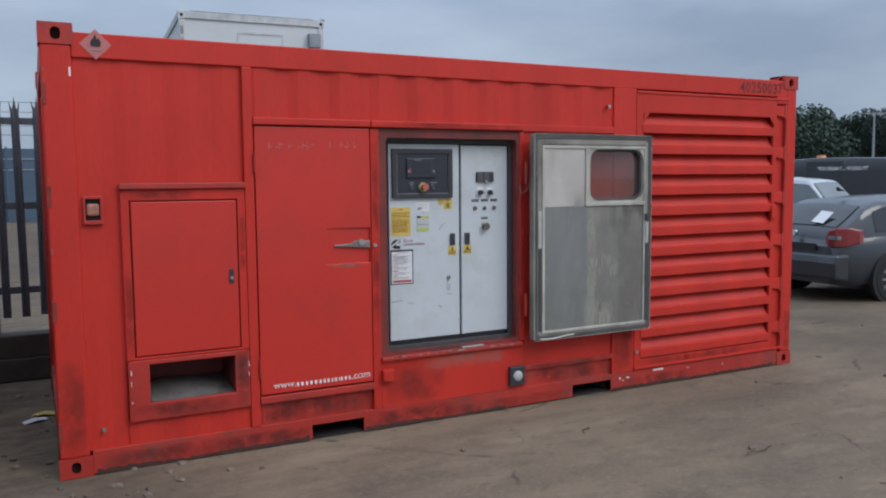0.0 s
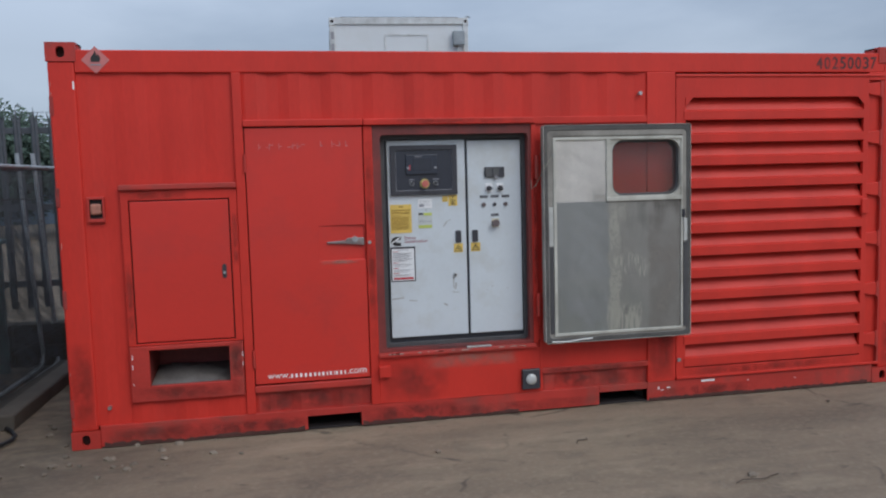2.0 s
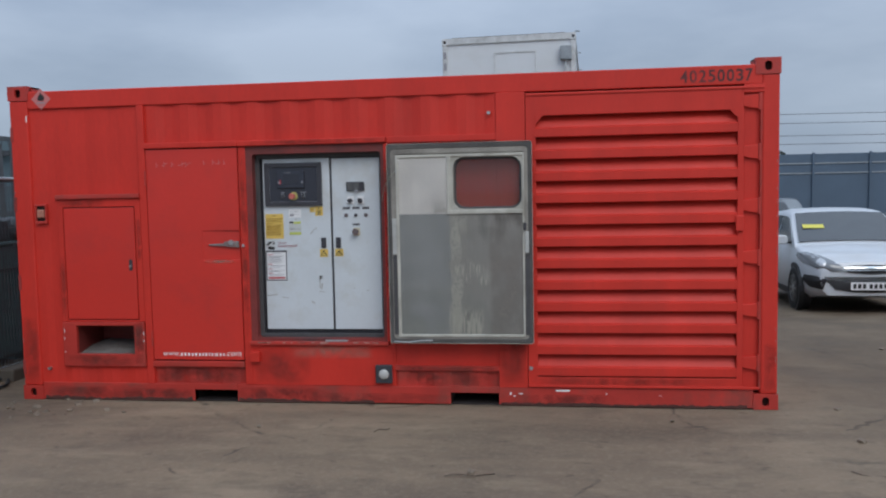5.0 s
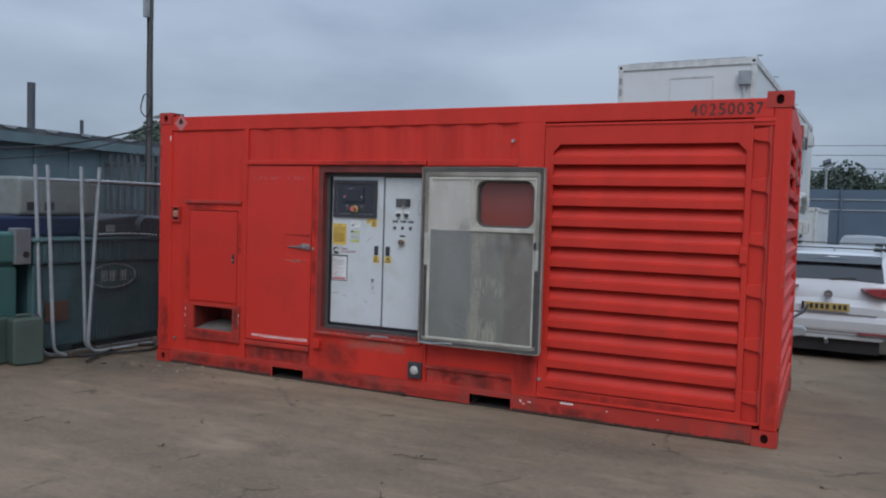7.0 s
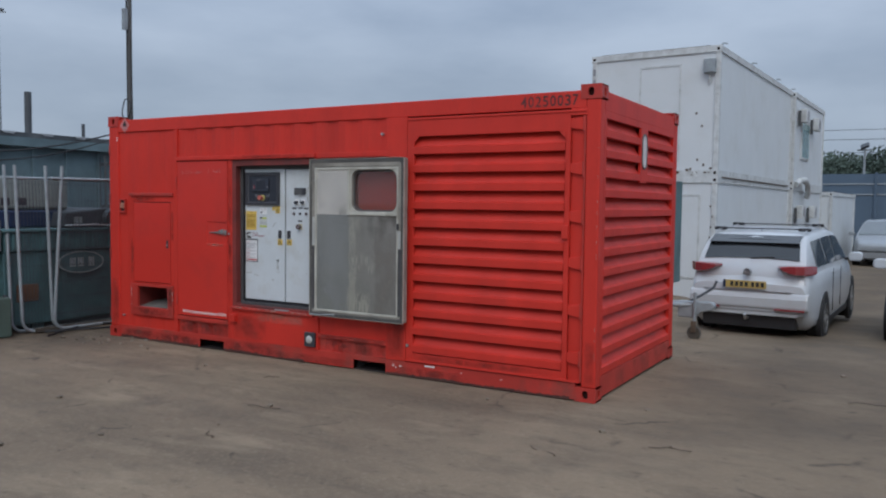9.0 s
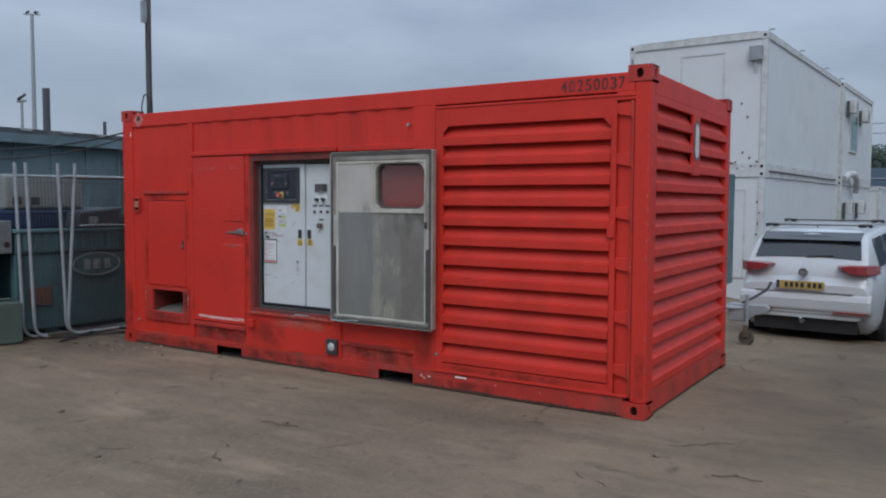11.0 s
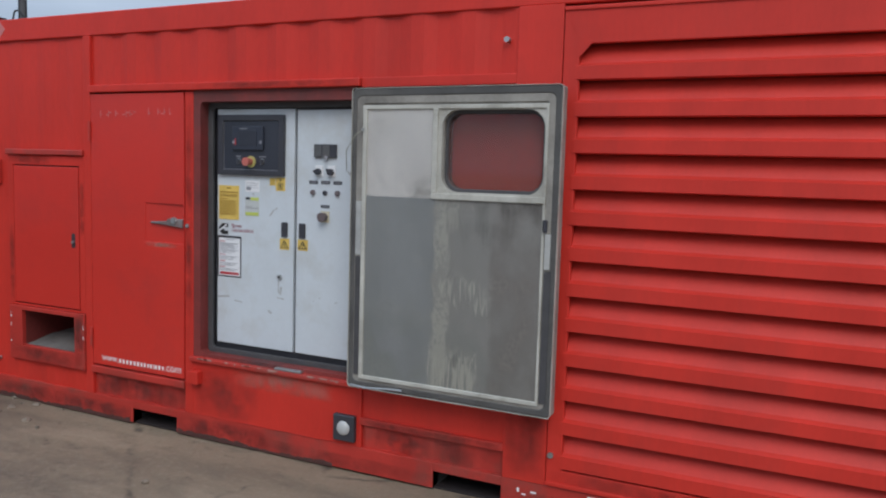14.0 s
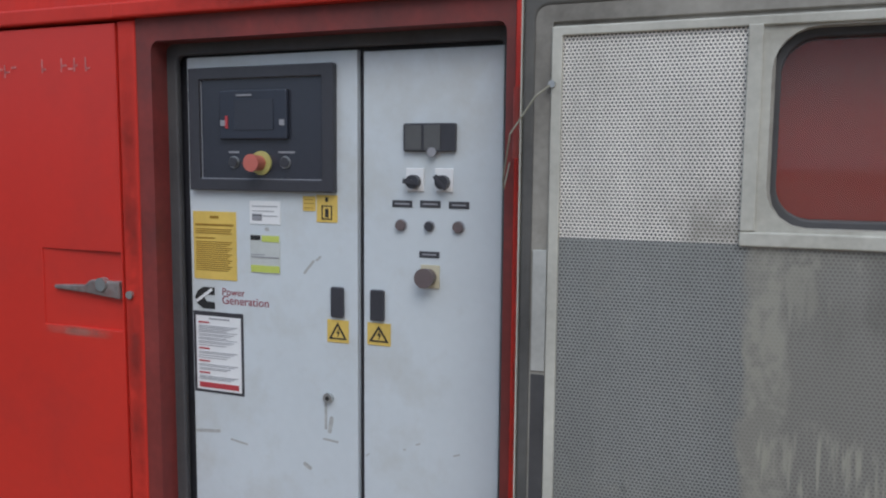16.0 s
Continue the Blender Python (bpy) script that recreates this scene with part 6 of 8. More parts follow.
def cabin(at, length, height, width, words, features):
    """A steel site cabin; its near end is at y = 0, its long right side at x = 0."""
    t = thing("site_cabin", words, "cabin", at, "stacked site cabins")
    part("body", Mesh().box(-width + 0.03, -0.03, 0.03, length - 0.03, 0.06, height - 0.06), CABIN, t)
    for x in (-width, -0.1):
        for y in (0, length - 0.1):
            part("corner_post", Mesh().box(x, x + 0.1, y, y + 0.1, 0, height), CABIN_EDGE, t, bevel=0.01)
            for z in (0.0, height - 0.14):
                part("corner_block", Mesh().box(x - 0.008, x + 0.108, y - 0.008, y + 0.108, z, z + 0.14), CABIN_EDGE, t, bevel=0.008)
                part("block_hole", Mesh().cyl((x + 0.05, y - 0.01, z + 0.07), (x + 0.05, y + 0.0, z + 0.07), 0.03, 10), DARK, t)
    for z in (0.0, height - 0.12):
        part("end_rail", Mesh().box(-width + 0.1, -0.1, 0.0, 0.08, z, z + 0.12), CABIN_EDGE, t)
        part("side_rail", Mesh().box(-0.08, 0.0, 0.1, length - 0.1, z, z + 0.12), CABIN_EDGE, t)
        part("side_rail", Mesh().box(-width, -width + 0.08, 0.1, length - 0.1, z, z + 0.12), CABIN_EDGE, t)
    for x in (-width + 0.06, -0.045):
        part("gutter_edge", Mesh().box(x - 0.02, x + 0.02, 0.15, length - 0.15, height - 0.002, height + 0.016), RUST, t, "dark weathered gutter edge")
    part("gutter_edge", Mesh().box(-width + 0.2, -0.2, 0.02, 0.05, height - 0.002, height + 0.012), RUST, t)
    features(t, length, height, width)
    return t


def end_hook(t, length, height, width):
    part("vent_box", Mesh().box(-0.3, -0.08, -0.1, 0.03, height - 0.52, height - 0.26), VENT_GREY, t, "grey vent box", bevel=0.01)
    part("conduit", Mesh().cyl((-0.2, -0.01, height - 0.7), (-0.2, -0.01, height - 0.5), 0.02), CABIN_EDGE, t)
    m = Mesh().ring_plate(round_rect(-1.6, -0.76, 0.3, height - 0.3, 0.01), round_rect(-1.57, -0.79, 0.33, height - 0.33, 0.01), 0.018, 0.032)
    part("door_outline", m, CABIN_EDGE, t)
    for x, z in ((-0.46, 1.2), (-0.35, 0.95), (-0.3, 0.2), (-0.55, 0.12), (-0.42, 0.3)):
        part("rust_mark", Mesh().prism(round_rect(x, x + 0.035, z, z + 0.05, 0.015, 4), "y", 0.024, 0.031), RUST, t)
    g = random.Random(31)
    for i in range(16):
        x, z, w = g.uniform(-1.2, -0.12), abs(g.gauss(0, 0.09)) + 0.02, g.uniform(0.015, 0.06)
        part("rust_mark", Mesh().prism(round_rect(x, x + w, z, z + w * 0.7, w * 0.25, 4), "y", 0.0 if z < 0.12 else 0.024, -0.004 if z < 0.12 else 0.031), RUST, t)
    for y in (0.12, 2.6, 5.2, 7.1):
        part("lifting_hook", Mesh().tube([(-0.05, y, height - 0.01), (0.0, y + 0.02, height + 0.05), (0.07, y + 0.05, height + 0.04)], 0.015, 6), VENT_GREY, t, "small grey roof hook")
    for z, k in ((height - 0.4, 0), (height - 0.62, 1)):
        part("stencil_mark", Mesh().box(-width + 0.02, -width + 0.08, -0.004, 0.0, z, z + 0.14), INK_GREY, t, "faded dark letter mark")


def lower_end(t, length, height, width):
    m = Mesh().ring_plate(round_rect(-0.78, -0.32, 0.5, height - 0.35, 0.01), round_rect(-0.74, -0.36, 0.54, height - 0.39, 0.01), 0.014, 0.032)
    part("shutter_frame", m, CABIN_EDGE, t)
    part("shutter", Mesh().box(-0.745, -0.355, 0.02, 0.03, 0.535, height - 0.385), CABIN, t)
    for i in range(7):
        part("rust_mark", Mesh().prism(round_rect(-0.13 + 0.02 * (i % 3), -0.105 + 0.02 * (i % 3), 0.7 + 0.2 * i, 0.74 + 0.2 * i, 0.011, 4), "y", -0.006, 0.0), RUST, t)
    part("drain_strip", Mesh().box(0.0, 0.03, 0.3, length - 0.4, height - 0.02, height + 0.0), RUST, t)


def wall_unit(t, y, z0):
    unit = part("air_unit", Mesh().box(0.03, 0.2, y + 0.12, y + 0.6, z0, z0 + 0.36), CABIN_EDGE, t, "white air conditioning unit", bevel=0.02)
    part("unit_grille", Mesh().cyl((0.2, y + 0.36, z0 + 0.18), (0.208, y + 0.36, z0 + 0.18), 0.13, 18), INK_GREY, unit, "grey fan grille")
    # dark strip modelled in place of the shadow beside the unit
    part("unit_side_shade", Mesh().box(0.0, 0.07, y, y + 0.05, z0 - 0.12, z0 + 0.3), UNIT_SHADE, t, "dark strip standing for the shade beside the unit")


# colour of the shadow strips beside the wall units
UNIT_SHADE = mat("unit_shade_dark", (0.06, 0.065, 0.07), 0.6)


def lower_units(t, length, height, width):
    for y in (0.25, 2.2):
        wall_unit(t, y, 1.62)


def upper_units(t, length, height, width):
    wall_unit(t, 0.4, 1.75)
    wall_unit(t, 2.35, 1.68)
    window = part("window", Mesh().ring_plate(round_rect(1.05, 2.25, 0.78, 1.84, 0.004), round_rect(1.1, 2.2, 0.83, 1.79, 0.004), -0.03, 0.008), CABIN_EDGE, t)
    window.data.transform(Matrix(((0, 1, 0, 0), (1, 0, 0, 0), (0, 0, 1, 0), (0, 0, 0, 1))))
    part("window_pane", Mesh().box(-0.025, 0.005, 1.09, 2.21, 0.82, 1.8), WINDOW_DARK, window, "dark greenish window pane")
    part("duct", Mesh().tube([(0.05, 0.1, 0.05), (0.12, 0.35, 0.16), (0.16, 0.8, 0.18), (0.16, 1.3, 0.06), (0.12, 1.6, -0.15), (0.08, 1.7, -0.28)], 0.08, 10), CABIN_EDGE, t, "white bent duct", smooth=True)


CAB_AT = pose(4.98, 9.75, 0, 0, 0, -3.2)
zc = -0.29
cabin(CAB_AT @ pose(0, 0, zc), 7.25, 2.5, 2.62, "lower white steel site cabin with rust marks", lower_end)
cabin(CAB_AT @ pose(0, 0, zc + 2.5), 7.25, 2.5, 2.62, "upper white steel site cabin stacked on another", end_hook)
cabin(CAB_AT @ pose(0.06, 7.35, zc), 4.9, 2.5, 2.7, "lower white cabin with wall units", lower_units)
cabin(CAB_AT @ pose(0.06, 7.35, zc + 2.5), 4.9, 2.5, 2.7, "upper white cabin with window and wall units", upper_units)
cabin(CAB_AT @ pose(0.25, 13.2, zc), 6.0, 2.45, 2.44, "single low white storage cabin", lambda *a: None)

part("rear_hatch", Mesh().box(5.925, 5.965, 2.40, 3.06, 0.76, 1.9), BIN_BLACK, box20, "dark rear hatch standing open", bevel=0.01)


# ---- vehicles ----
from mathutils.bvhtree import BVHTree

TYRE = mat("tyre_rubber", (0.018, 0.018, 0.018), 0.85, vary=0.2)
RIM = mat("silver_alloy", (0.5, 0.5, 0.5), 0.35, metal=0.8, vary=0.1)
CAR_GLASS = mat("dark_car_glass", (0.02, 0.024, 0.028), 0.06, vary=0.1, spec=0.6)
MID_GLASS = mat("grey_car_glass", (0.06, 0.066, 0.07), 0.1, vary=0.1, spec=0.6)
# base colour made pale to stand for sky reflected in the panes
PALE_GLASS = mat("glass_with_painted_reflection", (0.16, 0.18, 0.19), 0.08, vary=0.1, spec=0.7)
TRIM = mat("black_car_trim", (0.018, 0.018, 0.02), 0.55)
TAIL = mat("red_tail_lens", (0.25, 0.035, 0.04), 0.15, vary=0.1, coat=0.5)
HEAD = mat("clear_head_lens", (0.15, 0.16, 0.17), 0.08, vary=0.1, coat=0.6)
CHROME = mat("chrome", (0.7, 0.7, 0.7), 0.15, metal=1.0, vary=0.05)
PLATE_Y = mat("grimy_yellow_plate", (0.42, 0.31, 0.1), 0.5, vary=0.15, scale=12)
PAINT_WHITE = mat("white_car_paint", (0.5, 0.525, 0.55), 0.3, vary=0.04, coat=0.4, dirt=(0.4, 0.38, 0.34), dirt_amount=0.3)
PAINT_DARK = mat("dark_blue_grey_car_paint", (0.03, 0.036, 0.045), 0.3, vary=0.08, coat=0.6)
PAINT_BLACK = mat("black_car_paint", (0.014, 0.016, 0.02), 0.3, vary=0.08, coat=0.6)
PAINT_SILVER = mat("silver_car_paint", (0.32, 0.34, 0.36), 0.35, metal=0.4, vary=0.06)
PAINT_VAN_RED = mat("red_van_paint", (0.45, 0.025, 0.03), 0.35, vary=0.05, coat=0.3)


def curve(points, x):
    if x <= points[0][0]:
        return points[0][1]
    for (a, ya), (b, yb) in zip(points, points[1:]):
        if x <= b:
            t = (x - a) / (b - a)
            t = t * t * (3 - 2 * t)
            return ya + (yb - ya) * t
    return points[-1][1]


def line(points, x):
    if x <= points[0][0]:
        return points[0][1]
    for (a, ya), (b, yb) in zip(points, points[1:]):
        if x <= b:
            return ya + (yb - ya) * (x - a) / (b - a)
    return points[-1][1]


SHAPES = {  # heights of bonnet, waist and tail along the length; the roof's outline; share of the length from the tail
    "estate": dict(deck=[(0, 0.80), (0.03, 0.97), (0.2, 1.0), (0.6, 0.98), (0.72, 0.95), (0.95, 0.74), (1, 0.58)], roof=[(0.012, 0.98), (0.085, 1.36), (0.14, 1.43), (0.45, 1.47), (0.58, 1.42), (0.745, 0.95)], rear=(0.012, 0.082), front=(0.58, 0.735)),
    "hatch": dict(deck=[(0, 0.8), (0.03, 0.96), (0.3, 1.0), (0.6, 0.98), (0.76, 0.96), (0.93, 0.85), (0.985, 0.74), (1, 0.66)], roof=[(0.01, 0.97), (0.13, 1.34), (0.2, 1.43), (0.45, 1.48), (0.58, 1.44), (0.79, 0.95)], rear=(0.02, 0.14), front=(0.58, 0.78)),
    "saloon": dict(deck=[(0, 0.84), (0.03, 1.0), (0.17, 1.03), (0.3, 0.98), (0.6, 0.96), (0.72, 0.93), (0.95, 0.74), (1, 0.58)], roof=[(0.15, 1.02), (0.3, 1.36), (0.38, 1.41), (0.5, 1.42), (0.58, 1.38), (0.73, 0.94)], rear=(0.165, 0.3), front=(0.58, 0.725)),
    "suv": dict(deck=[(0, 0.9), (0.02, 1.08), (0.3, 1.12), (0.6, 1.1), (0.72, 1.08), (0.94, 1.0), (1, 0.75)], roof=[(0.01, 1.1), (0.07, 1.62), (0.12, 1.72), (0.45, 1.78), (0.6, 1.72), (0.73, 1.09)], rear=(0.015, 0.08), front=(0.6, 0.72)),
    "van": dict(deck=[(0, 0.9), (0.01, 1.2), (0.4, 1.2), (0.72, 1.18), (0.86, 1.08), (0.96, 0.95), (1, 0.7)], roof=[(0.003, 1.15), (0.008, 2.1), (0.03, 2.2), (0.5, 2.23), (0.68, 2.18), (0.86, 1.1)], rear=(0.004, 0.0085), front=(0.69, 0.855)),
}


def vehicle(at, shape, words, category, paint, size=(4.3, 1.76, 1.0), glass_mat=CAR_GLASS, sides=True, rails=False, plate=None, wheel_r=0.315, group="parked vehicles"):
    """A parked vehicle: local y runs forward, z up, origin on the ground under its middle."""
    L, W, k = size
    S = SHAPES[shape]
    t = thing({"van": "van", "suv": "off_road_car"}.get(shape, "car"), words, category, at, group)
    half = W / 2

    def y_of(s):
        return (s - 0.5) * L

    def plan(s):
        u = abs(2 * s - 1)
        return half * (1 - (0.2 if shape != "estate" or s > 0.5 else 0.08) * u ** 7 - 0.045 * u ** 2)

    n = 40
    rings = []
    for i in range(n + 1):
        s = i / n
        s = 0.5 - 0.5 * math.cos(math.pi * s) if 0 < s < 1 else s
        hw, top = plan(s), curve(S["deck"], s) * k
        low = 0.2 + 0.08 * smooth_step(0.86, 1.0, s) + (0.06 if shape != "estate" else 0.22) * smooth_step(0.1, 0.0, s)
        if s in (0.0, 1.0):
            hw, top, low = hw * 0.93, top - 0.07, low + 0.06
        pts = [(0.0, low), (hw * 0.84, low), (hw * 0.95, low + 0.07), (hw * 0.99, low + 0.2), (hw, low + (top - low) * 0.5), (hw * 0.985, low + (top - low) * 0.72), (hw * 0.955, top - 0.05), (hw * 0.91, top - 0.012), (hw * 0.8, top), (0.0, top + 0.02)]
        ring = [(x, y_of(s), z) for x, z in pts] + [(-x, y_of(s), z) for x, z in pts[-2:0:-1]]
        rings.append(ring)
    part("body", Mesh().loops(rings), paint, t, smooth=True)

    tumble = 0.3 if shape != "van" else 0.09
    hr = max(z for _, z in S["roof"]) * k

    def side_x(s, z):
        base = curve(S["deck"], s) * k - 0.03
        return plan(s) * 0.955 - max(0.0, z - base) / max(0.1, hr - base) * tumble * half * 0.62

    s0, s1 = S["roof"][0][0], S["roof"][-1][0]
    rings = []
    m2 = 34
    for i in range(m2 + 1):
        s = s0 + (s1 - s0) * i / m2
        zr = line(S["roof"], s) * k if i not in (0, m2) else curve(S["deck"], s) * k - 0.02
        base = min(curve(S["deck"], s) * k - 0.06, zr - 0.02)
        pts = []
        for f in (0.0, 0.35, 0.7, 0.9):
            z = base + (zr - base) * f
            pts.append((side_x(s, z), z))
        xe = side_x(s, zr)
        pts += [(xe * 0.95, zr - 0.008), (xe * 0.8, zr + 0.008), (xe * 0.4, zr + 0.02), (0.0, zr + 0.024)]
        rings.append([(x, y_of(s), z) for x, z in pts] + [(-x, y_of(s), z) for x, z in pts[-2::-1]])
    cab = part("cabin", Mesh().loops(rings), paint, t, smooth=True)

    def cross(name, s_a, s_b, inset, lift):
        m = Mesh()
        rows, cols = 6, 8
        for o in (0.012, -0.02):
            for i in range(rows + 1):
                s = s_a + (s_b - s_a) * i / rows
                zr = line(S["roof"], s) * k
                hw = side_x(s, zr) * inset
                for j in range(cols + 1):
                    u = -1 + 2 * j / cols
                    m.v.append((hw * u, y_of(s) + lift * o, zr + 0.022 * (1 - u * u) + o * 0.6 + 0.004))
        w, tot = cols + 1, (rows + 1) * (cols + 1)
        for i in range(rows):
            for j in range(cols):
                a = i * w + j
                m.f.append((a, a + 1, a + w + 1, a + w))
                m.f.append((tot + a + w, tot + a + w + 1, tot + a + 1, tot + a))
        return part(name, m, glass_mat, t, smooth=True)

    cross("windscreen", S["front"][0] + 0.012, S["front"][1] - 0.008, 0.93, 1)
    if shape != "van":
        cross("rear_window", S["rear"][0] + (S["rear"][1] - S["rear"][0]) * (0.15 if shape != "estate" else 0.34), S["rear"][1], 0.84 if shape != "estate" else 0.9, -1)
    if sides:
        lo, hi = S["rear"][1] + 0.01, S["front"][1] - 0.05
        cuts = {"van": [(0.4, 0.56), (0.66, 0.80)], "estate": [(0.13, 0.27), (0.285, 0.44), (0.455, 0.685)]}.get(shape, [(lo, lo + (hi - lo) * 0.2), (lo + (hi - lo) * 0.22, lo + (hi - lo) * 0.56), (lo + (hi - lo) * 0.585, hi)])
        for sgn in (-1, 1):
            for a, b in cuts:
                m = Mesh()
                rows = 10
                for off in (0.006, -0.02):
                    for i in range(rows + 1):
                        s = a + (b - a) * i / rows
                        zt = min(line(S["roof"], s) * k - 0.085, hr - 0.1)
                        zb = curve(S["deck"], s) * k + 0.02
                        zt = max(zt, zb + 0.01)
                        for z in (zb, zt):
                            m.v.append((sgn * (side_x(s, z) + off), y_of(s), z))
                tot = 2 * (rows + 1)
                for i in range(rows):
                    q = 2 * i
                    m.f.append((q, q + 1, q + 3, q + 2))
                    m.f.append((tot + q + 2, tot + q + 3, tot + q + 1, tot + q))
                    m.f.append((q + 1, tot + q + 1, tot + q + 3, q + 3))
                    m.f.append((q, q + 2, tot + q + 2, tot + q))
                part("side_window", m, glass_mat, t)
    wb = 0.3
    for sgn in (-1, 1):
        for s in (0.5 - wb + 0.01, 0.5 + wb + 0.015):
            y = y_of(s)
            xs = plan(s)
            part("wheel_arch", Mesh().cyl((sgn * (xs - 0.06), y, wheel_r + 0.01), (sgn * (xs + 0.004), y, wheel_r + 0.01), wheel_r + 0.05, 30), TRIM, t, "dark wheel arch")
            wheel = part("wheel", Mesh().lathe([(0.2, sgn * (xs - 0.19)), (wheel_r - 0.02, sgn * (xs - 0.195)), (wheel_r, sgn * (xs - 0.17)), (wheel_r, sgn * (xs - 0.01)), (wheel_r - 0.02, sgn * (xs + 0.012)), (0.215, sgn * (xs + 0.012))], (0, y, wheel_r), "x", 30, cap=False), TYRE, t, "black tyre", smooth=True)
            part("rim", Mesh().lathe([(0.216, sgn * (xs + 0.013)), (0.2, sgn * (xs + 0.012)), (0.19, sgn * (xs - 0.03)), (0.01, sgn * (xs - 0.03))], (0, y, wheel_r), "x", 26, cap=False), TRIM, wheel)
            m = Mesh()
            for q in range(10):
                a = 2 * math.pi * q / 10
                d, e = Vector((0, math.cos(a), math.sin(a))), Vector((0, -math.sin(a), math.cos(a)))
                c0, c1 = Vector((sgn * (xs + 0.008), y, wheel_r)), Vector((sgn * (xs + 0.012), y, wheel_r))
                m.add([c0 + d * 0.03 - e * 0.018, c0 + d * 0.03 + e * 0.018, c1 + d * 0.205 + e * 0.014, c1 + d * 0.205 - e * 0.014], [(0, 1, 2, 3)])
                m.add([c0 + d * 0.03 - e * 0.018 - Vector((sgn * 0.02, 0, 0)), c0 + d * 0.03 + e * 0.018 - Vector((sgn * 0.02, 0, 0)), c1 + d * 0.205 + e * 0.014 - Vector((sgn * 0.02, 0, 0)), c1 + d * 0.205 - e * 0.014 - Vector((sgn * 0.02, 0, 0))], [(3, 2, 1, 0)])
            m.lathe([(0.212, sgn * (xs + 0.014)), (0.212, sgn * (xs + 0.006)), (0.195, sgn * (xs + 0.006)), (0.195, sgn * (xs + 0.014))], (0, y, wheel_r), "x", 26, cap=False)
            m.cyl((sgn * (xs - 0.02), y, wheel_r), (sgn * (xs + 0.016), y, wheel_r), 0.045, 14)
            part("spokes", m, RIM, wheel, "silver spoked rim")
        ym = y_of(S["front"][1] - 0.06)
        zb = curve(S["deck"], S["front"][1]) * k
        part("wing_mirror", Mesh().prism(round_rect(sgn * (half + 0.1) - 0.1, sgn * (half + 0.1) + 0.1, zb + 0.0, zb + 0.14, 0.05), "y", ym - 0.04, ym + 0.09), paint, t, bevel=0.02)
        part("mirror_arm", Mesh().box(min(sgn * (half - 0.1), sgn * half), max(sgn * (half - 0.1), sgn * half), ym - 0.01, ym + 0.05, zb + 0.01, zb + 0.05), TRIM, t)
        if rails:
            part("roof_rail", Mesh().tube([(sgn * side_x(0.2, hr) * 0.92, y_of(s), line(S["roof"], s) * k + z) for s, z in ((0.12, 0.0), (0.14, 0.035), (0.3, 0.045), (0.45, 0.04), (0.54, 0.03), (0.56, 0.0))], 0.012, 8), RIM, t, "silver roof rail", smooth=True)
            for s in (0.19, 0.42):
                part("bar_foot", Mesh().box(sgn * side_x(0.2, hr) * 0.9 - 0.1, sgn * side_x(0.2, hr) * 0.9 + 0.06, y_of(s) - 0.05, y_of(s) + 0.05, line(S["roof"], s) * k + 0.03, line(S["roof"], s) * k + 0.075), TRIM, t, "black roof bar foot", bevel=0.012)
                if sgn > 0:
                    part("roof_bar", Mesh().box(-side_x(0.2, hr) * 0.9, side_x(0.2, hr) * 0.9, y_of(s) - 0.03, y_of(s) + 0.03, line(S["roof"], s) * k + 0.05, line(S["roof"], s) * k + 0.066), TRIM, t, "dark roof bar", bevel=0.006)
        for s in (0.36, 0.52):
            z = curve(S["deck"], s) * k - 0.12
            part("door_grip", Mesh().box(sgn * plan(s) * 0.99 - 0.012, sgn * plan(s) * 0.99 + 0.012, y_of(s) - 0.08, y_of(s) + 0.08, z - 0.015, z + 0.015), paint, t, bevel=0.006)
            part("door_shut_line", Mesh().box(sgn * plan(s) - 0.006, sgn * plan(s) + 0.0025, y_of(s) - 0.105, y_of(s) - 0.1, 0.36, z + 0.07), TRIM, t)
        part("sill_trim", Mesh().box(sgn * half * 0.93 - 0.03, sgn * half * 0.93 + 0.03, y_of(0.3), y_of(0.72), 0.19, 0.28), TRIM, t, bevel=0.01)
    return t, y_of, plan, S


def plate_bars(t, x0, x1, y, z0, z1, base, sgn):
    """A number plate whose characters are plain bars."""
    p = part("number_plate", Mesh().box(x0, x1, min(y, y + sgn * 0.012), max(y, y + sgn * 0.012), z0, z1), base, t, "number plate with plain dark bars")
    n, w = 7, (x1 - x0)
    for i in range(n):
        a = x0 + w * (0.12 + 0.118 * i + (0.04 if i > 3 else 0))
        part("plate_bar", Mesh().box(a, a + w * 0.075, y + sgn * 0.013 - 0.0015, y + sgn * 0.013 + 0.0015, z0 + (z1 - z0) * 0.2, z1 - (z1 - z0) * 0.2), INK, p)


def wrap_lamp(t, sgn, y0, rows, bend):
    """A tail lamp that wraps round the corner of the body."""
    m = Mesh()
    for x, lo, hi in rows:
        y = y0 + 7.0 * max(0.0, x - bend) ** 2
        for dy, dz in ((0.012, 0.0), (0.0, 0.012), (0.0, -0.012), (0.012, 0.0), (0.14, 0.0), (0.14, 0.0)):
            z = {0: lo, 1: lo + 0.012, 2: hi - 0.012, 3: hi, 4: hi, 5: lo}[len(m.v) % 6]
            m.v.append((sgn * x - (sgn * 0.05 if dy > 0.1 else 0), y + dy, z))
    k = len(rows)
    for i in range(k - 1):
        for q in range(6):
            m.f.append((6 * i + q, 6 * i + (q + 1) % 6, 6 * (i + 1) + (q + 1) % 6, 6 * (i + 1) + q))
    m.f += [(0, 1, 2, 3, 4, 5), tuple(6 * (k - 1) + q for q in (5, 4, 3, 2, 1, 0))]
    return part("tail_lamp", m, TAIL, t, "red tail lamp", smooth=False)


